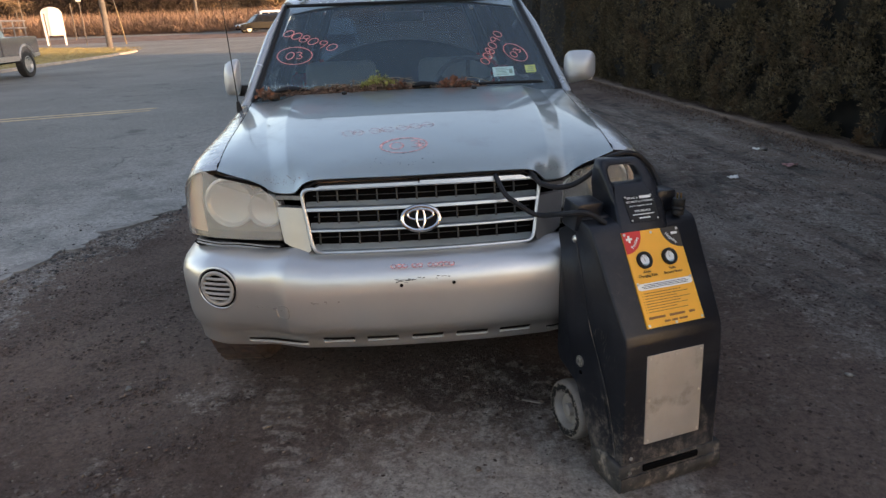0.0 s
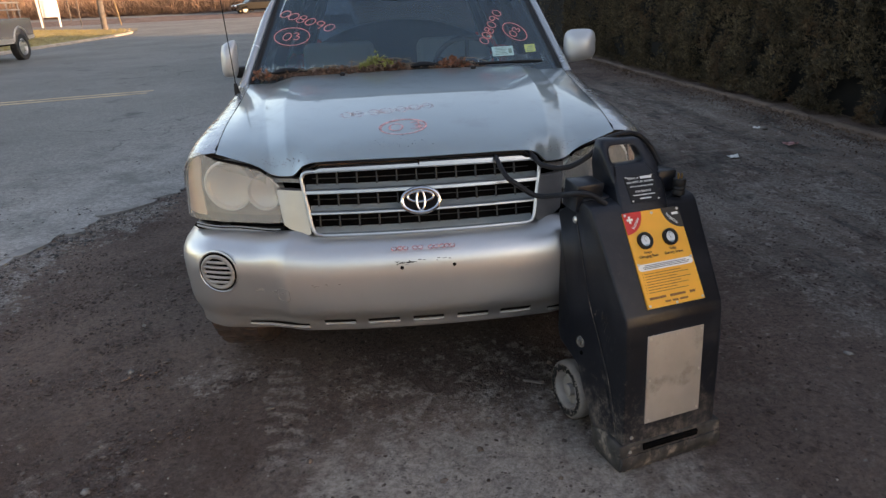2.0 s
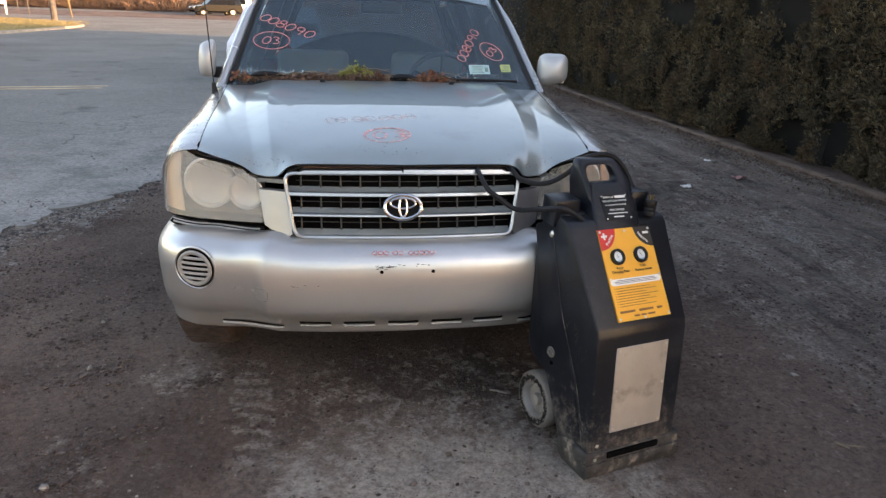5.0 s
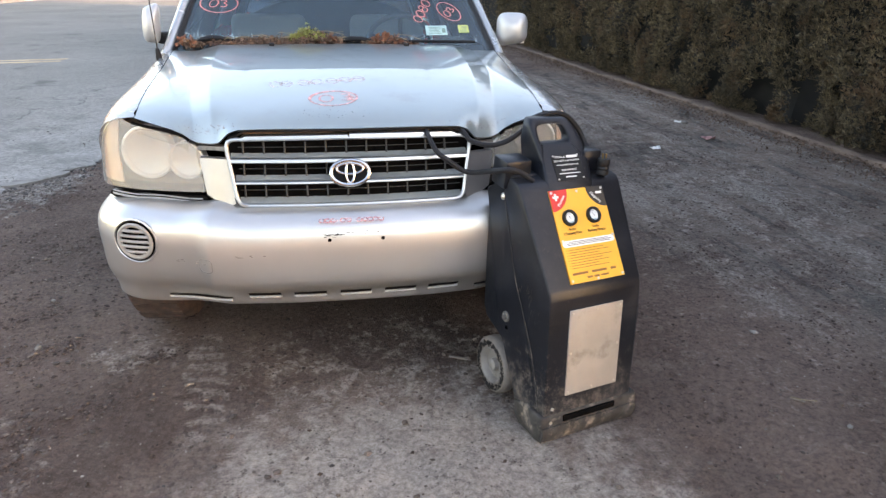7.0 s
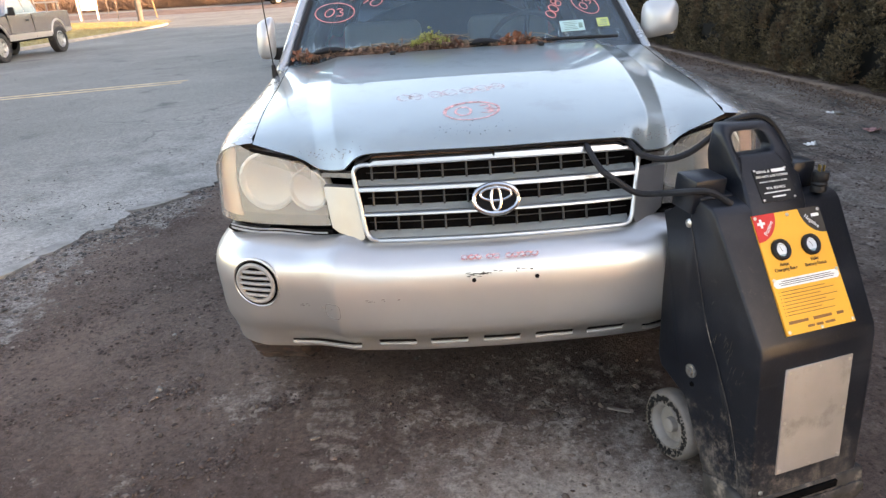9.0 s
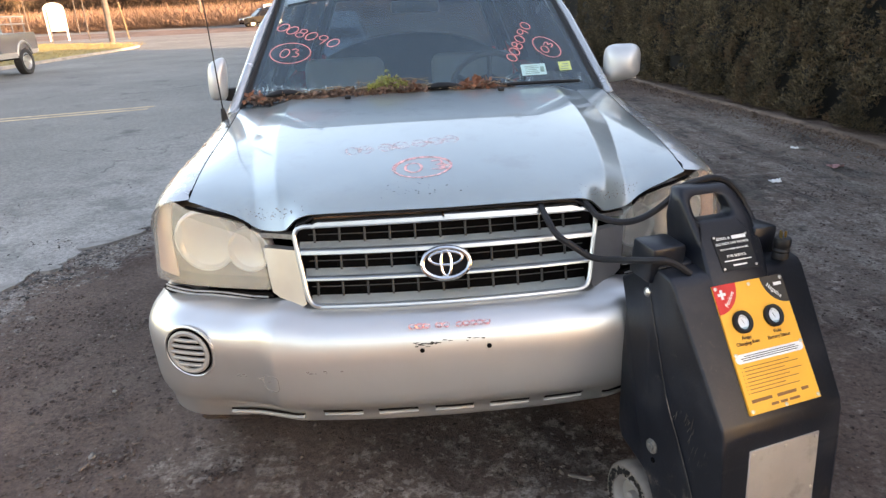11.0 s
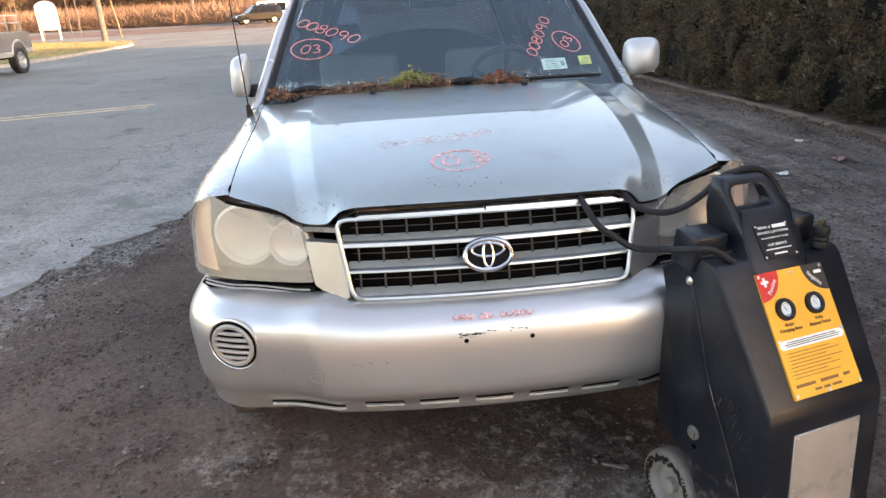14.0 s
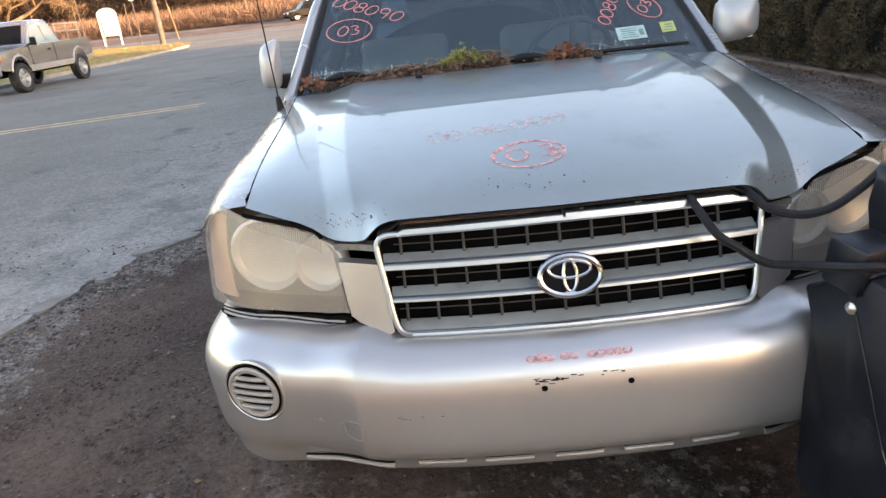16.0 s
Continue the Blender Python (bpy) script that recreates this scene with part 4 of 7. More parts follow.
        for cx, cz, r in ((.703, .850, .088), (.566, .831, .062)):
            c = nose(s * cx, cz) + Vector((0, .026, 0))
            m = Matrix.Translation(c) @ pose(0, 0, 0, 90, 0, s * 14)
            bm = B()
            lathe(bm, [(r * 1.07, -.03), (r * 1.07, .003), (r * 1.03, .007), (r * .97, .003), (r * .9, -.007), (r * .6, -.016), (r * .25, -.021), (0, -.022)], m, 36)
            bowl = part("reflector", bm, M_BOWL, lamp)
            bm = B()
            lathe(bm, [(r * 1.075, .001), (r * 1.06, .008), (r * .99, .009), (r * .93, .0035)], m, 36)
            part("bowl_rim", bm, M_BOWLRIM, bowl)
        # ribbed band along the top of the lens
        bm = B()
        top_line = [(.80, .968), (.742, .947), (.634, .931), (.566, .917), (.548, .900)]
        zt = curve1([(p[0], p[1]) for p in top_line[::-1]])
        for u in steps(.553, .80, 46):
            a, b = nose(s * u, zt(u)), nose(s * u, zt(u) - .028 + .012 * math.sin(u * 9))
            tube(bm, [a + Vector((0, -.007, 0)), b + Vector((0, -.007, 0))], .0016, 4)
        part("lens_ribs", bm, M_LENS, lamp)
        # dark tube along the lens top: the hood gap's shade as a shape
        bm = B()
        tube(bm, [nose(s * u, zt(u) + .004) + Vector((0, -.010, 0)) for u in steps(.548, .745, 30)], .0052, 6)
        part("lamp_gap_shade", bm, M_DARK, lamp, "black tube drawn as the shaded gap under the hood")
        # amber turn lamp at the outer end
        bm = B()
        am = [(s * a, b) for a, b in ((.806, .962), (.830, .960), (.870, .90), (.896, .785), (.889, .748), (.800, .742), (.814, .85))]
        sheet(bm, am, us, vs, lambda u, v: nose(u, v) + Vector((0, .02, 0)), (0, .01, 0))
        part("turn_lamp", bm, M_AMBER, lamp, "faded amber turn lamp")
        # black sheet as the shade under the hood lip and over the bumper
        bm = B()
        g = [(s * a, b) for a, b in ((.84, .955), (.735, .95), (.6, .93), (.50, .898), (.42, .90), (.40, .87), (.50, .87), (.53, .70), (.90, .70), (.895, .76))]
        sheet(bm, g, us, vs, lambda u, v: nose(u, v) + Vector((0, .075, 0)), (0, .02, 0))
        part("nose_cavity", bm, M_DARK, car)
        # bracket sheet in slot black, carrying the shade of the gap
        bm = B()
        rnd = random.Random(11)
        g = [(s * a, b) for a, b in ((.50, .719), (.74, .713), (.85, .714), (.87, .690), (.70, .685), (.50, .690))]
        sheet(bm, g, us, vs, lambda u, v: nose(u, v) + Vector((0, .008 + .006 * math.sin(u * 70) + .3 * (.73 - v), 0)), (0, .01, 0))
        part("bumper_bracket", bm, M_SLOT, car, "grimy bracket, coloured black for the shade in the gap over the bumper")
        for dz, r in ((.012, .0030), (.001, .0042)):
            bm = B()
            tube(bm, [nose(s * u, .700 + dz + .002 * math.sin(u * 31)) + Vector((0, .004 + .3 * (.03 - dz), 0)) for u in steps(.515, .845, 24)], r, 6)
            part("bracket_rail", bm, M_MATTSILVER, car, "dull metal rail in the gap")
        # silver panel between lamp and grille
        trim = [(.513, .852), (.418, .858), (.412, .845), (.394, .719), (.405, .712), (.474, .724), (.494, .735), (.501, .767)]
        trim = [(s * a, b) for a, b in trim]
        bm = B()
        sheet(bm, trim, [s * u for u in steps(.39, .53, 8)], steps(.71, .88, 8), lambda u, v: nose(u, v) + Vector((0, -.012, 0)), (0, .03, 0))
        part("grille_side_panel", bm, M_SIDEPANEL, car)
        bm = B()
        latch = [(s * a, b) for a, b in ((.522, .886), (.425, .893), (.422, .880), (.520, .873))]
        sheet(bm, latch, [s * u for u in steps(.42, .52, 5)], [.885], lambda u, v: nose(u, v) + Vector((0, .006, 0)), (0, .03, 0))
        part("nose_strip", bm, M_DULL, car, "rusty painted strip under the hood")

    build_grille(car)

    # hood
    bm = B()
    rows = []
    xn = sorted(set([round(v, 4) for v in steps(-1, 1, 40)] + [s * v / .735 for s in (-1, 1) for v in (.379, .395, .409, .418, .427, .436, *steps(.440, .620, 40))]))
    for v in [0, .008, .02, .035, .055, .08, .11] + steps(.15, 1, 26):
        row = []
        for k in xn:
            a = abs(k) * .735
            y0, y1 = _lip_y(a), _rear_y(abs(k) * .797)
            y = y0 + (y1 - y0) * v
            x = k * (.735 + .062 * v)
            z = hood_top(x, y) - (hood_top(k * .735, y0) - _lip_z(a)) * math.exp(-(y - y0) / lip_reach(a))
            row.append(Vector((x, y - .012 * math.exp(-(y - y0) / .012), z)))
        rows.append(row)
    grid(bm, rows, (0, .010, -.006))
    hood = part("hood", bm, M_HOOD, car, "sun-faded silver hood spotted with dirt")

    for s in (-1, 1):
        bm = B()
        tube(bm, [(s * (hood_edge(y)[0] + .002), y, hood_edge(y)[1] + .0003) for y in steps(.19, 1.25, 40)], .0011, 5)
        part("hood_seam", bm, M_DARK, car, "dark gap along the hood")

    def mark(pts, r=.0048, m=M_PINKFADE):
        bm = B()
        ribbon(bm, [Vector((x, y, hood_top(x, y) + .0008)) for x, y in pts], Vector((0, -.1, 1)), r)
        part("marker_writing", bm, m, hood, "faded red handwriting", kind="stuff")
    ell = lambda cx, cy, rx, ry, rot=0, n=22, f=1.0: [(cx + rx * math.cos(2 * math.pi * f * k / n) * math.cos(rot) - ry * math.sin(2 * math.pi * f * k / n) * math.sin(rot),
                                                       cy + rx * math.cos(2 * math.pi * f * k / n) * math.sin(rot) + ry * math.sin(2 * math.pi * f * k / n) * math.cos(rot)) for k in range(n + 1)]
    mark(ell(-.052, .190, .086, .066, .12), .0042)
    mark(ell(-.050, .188, .084, .062, .16, f=.5), .0036)
    mark(ell(-.078, .186, .024, .030), .0042)
    mark([(-.024, .222), (.004, .226), (.008, .206), (-.010, .198), (.014, .188), (.004, .166), (-.024, .170)], .0046)
    mark([(.002, .204), (.024, .190), (-.002, .180), (.02, .168)], .006)
    for i, cx in enumerate((-.262, -.222, -.158, -.110, -.052, .0, .05)):
        mark(ell(cx, .340 + .052 * (i / 6) ** 1.5, .020, .030, .2), .0062, M_PINKGONE)
    for x0, x1, y0, y1 in ((-.24, -.20, .342, .352), (-.17, -.10, .345, .350), (-.08, .07, .362, .392)):
        mark([(x0 + (x1 - x0) * t, y0 + (y1 - y0) * t + .006 * math.sin(9 * t)) for t in steps(0, 1, 8)], .010, M_PINKGONE)
    rnd = random.Random(3)
    bm = B()
    for _ in range(46):
        x, y = rnd.gauss(-.06, .06), abs(rnd.gauss(.06, .045)) + .02
        bmesh.ops.create_icosphere(bm, subdivisions=1, radius=.0006 + .0022 * rnd.random() ** 3, matrix=Matrix.Translation((x, y, hood_top(x, y) - .0004)) @ Matrix.Diagonal((1, 1.4, .5, 1)))
    part("dirt_specks", bm, M_BLACK, hood, "specks of dirt", kind="stuff")
    bm = B()
    for _ in range(300):
        s = rnd.choice((-1, 1))
        x = s * abs(rnd.gauss(.47, .045))
        y = _lip_y(abs(x)) + abs(rnd.gauss(0, .014))
        z = hood_z(x, y)
        bmesh.ops.create_icosphere(bm, subdivisions=1, radius=rnd.uniform(.0005, .0017), matrix=Matrix.Translation((x, y - .004, z)))
    part("rust_specks", bm, M_LEAF, hood, "rust along the lip", kind="stuff")
    for s in (-1, 1):
        bm = B()
        box(bm, (s * .32, 1.09, hood_top(.32, 1.09) + .006), (.024, .03, .014), bevel=.004)
        part("washer_nozzle", bm, M_BLACK, hood)

    # sides
    zsill = .30
    mids = steps(.80, 1.105, 30)
    cuts_z = steps(.32, .80, 12) + mids[1:]
    for s in (-1, 1):
        fn = lambda y, z: Vector((s * side_x(y, z), y, z))
        top = [(y, hood_edge(y)[1] - 1e-6) for y in steps(1.38, .190, 16)]
        out = [(.30, .70), (.42, .66)] + arch(.76, .36, .42, 128, 0)[1:] + [(1.22, zsill), (1.38, zsill)] + top + [(.205, .958), (.225, .945), (.245, .91), (.27, .85), (.30, .77)]
        bm = B()
        sheet(bm, out, steps(.22, 1.36, 24), cuts_z, fn, (-s * .012, 0, 0))
        fe = part("fender", bm, M_PAINT, car)
        for nm, y0, y1 in (("front_door", 1.386, 2.42), ("rear_door", 2.428, 3.30)):
            out = [(y0, zsill), (y1, zsill), (y1, 1.075), (y0, 1.075)]
            bm = B()
            sheet(bm, out, steps(y0, y1, 8), cuts_z, fn, (-s * .03, 0, 0))
            door = part(nm, bm, M_PAINT, car)
            bm = B()
            box(bm, (s * (side_x(y1, .95) + .012), y1 - .13, .96), (.02, .17, .03), bevel=.008)
            part("handle", bm, M_PAINT, door)
            bm = B()
            grid(bm, [[Vector((s * (.905 + .006), y, z)) for y in steps(y0 + .01, y1 - .01, 2)] for z in (.56, .63)], (-s * .012, 0, 0))
            part("side_moulding", bm, M_PAINT, door)
            a, b = (1.62 if nm == "front_door" else y0 + .03), y1 - .03
            bm = B()
            lo, hi = [(a - (.16 if nm == "front_door" else 0), 1.075), (b, 1.075)], [(b, 1.52), (a + (.30 if nm == "front_door" else 0), 1.52)]
            sheet(bm, lo + hi, steps(1.4, 3.3, 10), steps(1.1, 1.5, 5), lambda y, z: Vector((s * (.825 - .42 * (z - 1.075)), y, z)), (-s * .004, 0, 0))
            w = part("side_window", bm, M_SIDEGLASS, door)
            w.visible_shadow = False
        out = [(3.308, zsill), (3.10 + .02, zsill)][:1] + [(3.308, .36 + .2)] + arch(3.515, .36, .40, 148, 0)[1:] + [(3.93, .34), (4.40, .36), (4.46, .60), (4.46, 1.075), (3.308, 1.075)]
        bm = B()
        sheet(bm, out, steps(3.32, 4.44, 14), cuts_z, fn, (-s * .03, 0, 0))
        part("rear_quarter", bm, M_PAINT, car)
        bm = B()
        sheet(bm, [(3.36, 1.10), (4.22, 1.10), (4.12, 1.50), (3.36, 1.52)], steps(3.4, 4.2, 5), [1.2, 1.3, 1.4], lambda y, z: Vector((s * (.825 - .42 * (z - 1.075)), y, z)), (-s * .004, 0, 0))
        w = part("quarter_window", bm, M_PRIVACY, car)
        w.visible_shadow = False
        # pillars
        for y0, y1, w in ((2.36, 2.40, .10), (3.28, 3.30, .10), (4.30, 4.14, .18)):
            bm = B()
            sheet(bm, [(y0 - w / 2, 1.07), (y0 + w / 2, 1.07), (y1 + w / 2, 1.58), (y1 - w / 2, 1.58)], [], steps(1.1, 1.55, 5), lambda y, z: Vector((s * (.830 - .42 * (z - 1.075)), y, z)), (-s * .05, 0, 0))
            part("door_pillar", bm, M_BLACK, car)
        # A-pillar: silver outside, black seal by the glass
        def pil(k0, k1, lift):
            rows = []
            for z in steps(1.055, 1.545, 14):
                c = glass_at(glass_half(z), z)
                sh = 1 - .55 * step(1.38, 1.545, z)
                rows.append([Vector((s * (c.x + k * sh), c.y + .35 * (k + .012) ** 1 + lift * math.sin(math.pi * (k - k0) / (k1 - k0)) * -1, z + .02 * math.sin(math.pi * (k - k0) / (k1 - k0)))) for k in steps(k0, k1, 5)])
            return rows
        bm = B()
        grid(bm, pil(.016, .068, .012), (-s * .03, .03, -.02))
        part("a_pillar", bm, M_PAINT, car)
        bm = B()
        grid(bm, pil(-.010, .019, .004), (-s * .01, .02, -.02))
        part("windscreen_seal", bm, M_BLACK, car)
        # sill
        bm = B()
        box(bm, (s * .80, 2.15, .30), (.10, 1.9, .08), bevel=.02)
        part("sill", bm, M_PAINT, car)
        # roof rail
        bm = B()
        tube(bm, spline([(s * .60, 1.98, 1.59), (s * .60, 2.04, 1.635), (s * .598, 2.16, 1.664), (s * .59, 3.0, 1.69), (s * .58, 3.9, 1.675), (s * .575, 4.0, 1.62)], 6), .016, 8)
        part("roof_rail", bm, M_BLACK, car)
    bm = B()
    tube(bm, spline([(-.60, 2.2, 1.668), (-.3, 2.2, 1.688), (0, 2.2, 1.694), (.3, 2.2, 1.688), (.60, 2.2, 1.668)], 5), .011, 8)
    part("roof_crossbar", bm, M_BLACK, car)
    # headliner, dark trim behind the glass edge
    bm = B()
    grid(bm, [[Vector((k * .63, y, z - .04 * abs(k) ** 3)) for k in steps(-1, 1, 10)] for y, z in ((1.806, 1.540), (1.84, 1.532), (1.95, 1.56), (2.3, 1.61), (4.1, 1.59), (4.24, 1.56))], (0, 0, .006))
    part("headliner", bm, M_LINER, car)
    bm = B()
    tube(bm, [glass_at(k * glass_half(1.549), 1.549) + Vector((0, -.004, 0)) for k in steps(-1, 1, 24)], .010, 6)
    part("windscreen_seal", bm, M_BLACK, car)
    for s in (-1, 1):
        bm = B()
        grid(bm, [[Vector((s * (.80 - .42 * (z - 1.075)), y - .30 * (z - 1.075), z)) for y in (4.16, 4.42)] for z in steps(1.06, 1.58, 4)], (-s * .01, 0, 0))
        part("inner_pillar_trim", bm, M_LINER, car)
    # roof
    bm = B()
    rows = []
    for y in [1.808, 1.82, 1.85, 1.90, 1.95, 2.02, 2.12] + steps(2.3, 4.2, 10) + [4.27, 4.30]:
        row = []
        for k in steps(-1, 1, 16):
            w = .675 + .015 * step(1.86, 2.2, y)
            z = 1.549 + .122 * (1 - math.exp(-max(0, y - 1.808) / .22)) - .05 * step(3.4, 4.3, y) - .055 * abs(k) ** 3
            row.append(Vector((k * w, y + .15 * (.6 * k) ** 2 * step(2.1, 1.81, y), z)))
        rows.append(row)
    grid(bm, rows, (0, 0, -.006))
    part("roof", bm, M_PAINT, car)
    for s in (-1, 1):
        bm = B()
        tube(bm, [Vector((s * .675, y, 1.549 + .122 * (1 - math.exp(-max(0, y - 1.808) / .22)) - .05 * step(3.4, 4.3, y) - .07)) for y in steps(1.99, 4.25, 12)], .03, 8)
        part("roof_edge", bm, M_PAINT, car)
    # tailgate, rear window, rear bumper
    bm = B()
    grid(bm, [[Vector((x, 4.47 - .05 * (x / .8) ** 2, z)) for x in steps(-.80, .80, 10)] for z in steps(.55, 1.08, 4)], (0, -.03, 0))
    part("tailgate", bm, M_PAINT, car)
    bm = B()
    grid(bm, [[Vector((k * (.78 - .4 * (z - 1.08)), 4.45 - .04 * k * k - .35 * (z - 1.08), z)) for k in steps(-1, 1, 8)] for z in steps(1.08, 1.58, 4)], (0, -.004, 0))
    w = part("rear_window", bm, M_PRIVACY, car)
    w.visible_shadow = False
    bm = B()
    box(bm, (0, 4.50, .50), (1.72, .18, .26), bevel=.05, seg=3)
    part("rear_bumper", bm, M_BUMPER, car)
    for s in (-1, 1):
        bm = B()
        box(bm, (s * .80, 4.44, .95), (.14, .10, .34), bevel=.03)
        part("tail_lamp", bm, M_RED, car, "red tail lamp")

    # windscreen and its stickers and writing
    bm = B()
    grid(bm, [[glass_at(k * glass_half(z), z) for k in steps(-1, 1, 24)] for z in steps(1.06, 1.555, 10)], (0, .003, -.004))
    ws = part("windscreen", bm, M_GLASS, car, "dusty windscreen, blue haze painted as sky reflection, handwritten red marks")
    ws.visible_shadow = False

    def on_glass(u, v, lift=.002):
        return glass_at(u, v) + Vector((0, -.6, .8)) * (lift - .002)

    def scrawl(name, cx, cz, rot, strokes, size, r=.0042):
        bm = B()
        for st in strokes:
            pts = spline([(x, y, 0) for x, y in st], 3)
            pts = [(cx + size * (p.x * math.cos(rot) - p.y * math.sin(rot)), cz + .60 * size * (p.x * math.sin(rot) + p.y * math.cos(rot))) for p in pts]
            ribbon(bm, [on_glass(u, v, .0025) for u, v in pts], Vector((0, -.6, .8)), r)
        part(name, bm, M_PINK, ws, "red handwritten digits", kind="stuff")

    def ring(cx, cy, rx, ry, n=12, tilt=.0):
        return [(cx + rx * math.cos(.6 + 2 * math.pi * k / n) + tilt * ry * math.sin(.6 + 2 * math.pi * k / n), cy + ry * math.sin(.6 + 2 * math.pi * k / n)) for k in range(n + 2)]
    zero = lambda c: [ring(c, 0, .38, .5, 12, .25)]
    eight = lambda c: [ring(c + .06, .26, .27, .25, 10, .2), ring(c - .06, -.24, .33, .28, 10, .2)]
    nine = lambda c: [ring(c - .02, .22, .32, .28, 10, .2), [(c + .30, .3), (c + .22, -.1), (c + .05, -.55)]]
    three = lambda c: [[(c - .3, .38), (c, .5), (c + .25, .32), (c, .06), (c + .28, -.15), (c + .1, -.45), (c - .3, -.42)]]
    lot = zero(-2.45) + zero(-1.6) + eight(-.75) + zero(.15) + nine(1.15) + zero(2.1)
    scrawl("lot_number", -.51, 1.362, -.48, lot, .060, .0027)
    scrawl("mark_number", -.60, 1.292, -.0, zero(-.45) + three(.45), .056, .0027)
    scrawl("mark_ring", -.60, 1.292, 0, [[(x, y * .72) for x, y in ring(0, 0, 1, 1, 20)]], .096, .0027)
    scrawl("lot_number", .472, 1.299, 1.15, lot, .052, .0026)
    scrawl("mark_number", .597, 1.264, .95, zero(-.42) + three(.42), .045, .0026)
    scrawl("mark_ring", .597, 1.264, -.95, [[(x * 1.0, y * .62) for x, y in ring(0, 0, 1, 1, 20)]], .082, .0026)

    def decal(name, u0, u1, v0, v1, m, lift, label="", parent=None):
        bm = B()
        grid(bm, [[on_glass(u, v, lift) for u in steps(u0, u1, 4)] for v in (v0, v1)], (0, .0012, -.001))
        return part(name, bm, m, parent or ws, label)
    st = decal("paper_sticker", .452, .567, 1.155, 1.198, M_STICKER, .003, "pale green paper sticker")
    for k in range(5):
        decal("print_bar", .468 + .004 * (k % 2), .535 - .006 * (k % 3), 1.161 + .0068 * k, 1.1628 + .0068 * k, M_STICKERINK, .0045, parent=st)
    decal("stamp", .540, .558, 1.165, 1.185, M_STICKERINK, .0045, parent=st)
    st = decal("inspection_sticker", .632, .69, 1.165, 1.20, M_STICKER_Y, .003, "yellow inspection sticker")
    for k in range(3):
        decal("print_bar", .640 + .004 * k, .678, 1.170 + .009 * k, 1.1725 + .009 * k, M_STICKERINK, .0045, parent=st)

    # condensation running down the foot of the glass
    rc = random.Random(17)
    bm = B()
    for _ in range(110):
        u = rc.uniform(-.76, -.26) if rc.random() < .85 else rc.uniform(.35, .74)
        v0 = 1.118 + rc.uniform(0, .012)
        pts = [on_glass(u + .004 * k * rc.uniform(-.3, .8), v0 + rc.uniform(.007, .014) * k, .0022) for k in range(4)]
        ribbon(bm, pts, Vector((0, -.6, .8)), rc.uniform(.0012, .0032))
    part("condensation", bm, M_FOG, ws, "pale streaks of condensation", kind="stuff")

    # cowl and wipers
    bm = B()
    grid(bm, [[Vector((x, _rear_y(abs(x)) - .03 + d, z)) for x in steps(-.77, .77, 24)] for d, z in ((0, 1.065), (.10, 1.068), (.16, 1.10))], (0, 0, -.03))
    part("cowl", bm, M_BLACK, car, "black cowl full of leaves")
    for x0, x1, zz in ((-.68, -.05, 1.0), (.0, .70, 1.0)):
        bm = B()
        pts = [(x, _rear_y(abs(x)) + .03 + .004 * math.sin(i), 1.126 + .008 * math.sin(math.pi * i / 8)) for i, x in enumerate(steps(x0, x1, 8))]
        tube(bm, pts, .008, 6)
        w = part("wiper", bm, M_BLACK, car)
        bm = B()
        loft(bm, [[Vector((x0 + u, _rear_y(abs(x0 + .1)) + .022 + w * math.cos(a), 1.136 + .010 * math.sin(math.pi * u / .17) + h * math.sin(a))) for a in steps(0, 2 * math.pi, 10)[:-1]] for u, w, h in ((.0, .006, .004), (.02, .018, .011), (.06, .022, .016), (.11, .020, .013), (.17, .007, .005))])
        part("wiper_arm", bm, M_BLACK, w)

    # mirrors
    for s in (-1, 1):
        bm = B()
        m = pose(.935 if s > 0 else -.918, 1.40, 1.176 if s > 0 else 1.198, 0, 0 if s > 0 else 4, -10 if s > 0 else 12) @ Matrix.Diagonal((.91 if s > 0 else .46, 1, 1.0, 1))
        r = bmesh.ops.create_uvsphere(bm, u_segments=28, v_segments=18, radius=1)
        for v in r["verts"]:
            c = v.co.copy()
            k = (abs(c.x) ** 4 + abs(c.z) ** 4) ** .25
            rr = math.sqrt(c.x * c.x + c.z * c.z)
            f = rr / k if k > 1e-6 else 1
            y = c.y * (.075 if c.y < 0 else .02)
            px, pz = c.x * f, c.z * f
            if s > 0:
                pz *= 1 - (.16 + .16 * px) * step(.2, -.2, pz)
            else:
                pz += .22 * px * step(-.2, .6, pz)
            v.co = m @ Vector((px * .093, y, pz * .090))
        mir = part("door_mirror", bm, M_MIRRORCAP, car)
        bm = B()
        grid(bm, [[m @ Vector((x, .024, z)) for x in (-.08, .08)] for z in (-.07, .07)], (0, .004, 0))
        part("mirror_glass", bm, M_CHROME, mir)
        bm = B()
        box(bm, (s * .845, 1.43, 1.13), (.12, .05, .06), bevel=.015)
        part("mirror_foot", bm, M_BLACK, mir)

    # antenna on the fender
    bm = B()
    lathe(bm, [(.016, -.03), (.014, .02), (.008, .06), (0, .062)], pose(-.835, 1.10, 1.05, 0, -4, 0), 12)
    an = part("antenna_base", bm, M_BLACK, car)
    bm = B()
    tube(bm, [(-.838, 1.10, 1.10), (-.85, 1.11, 1.45), (-.868, 1.13, 1.95)], [.003, .0025, .0018], 6)
    part("antenna_mast", bm, M_BLACK, car)

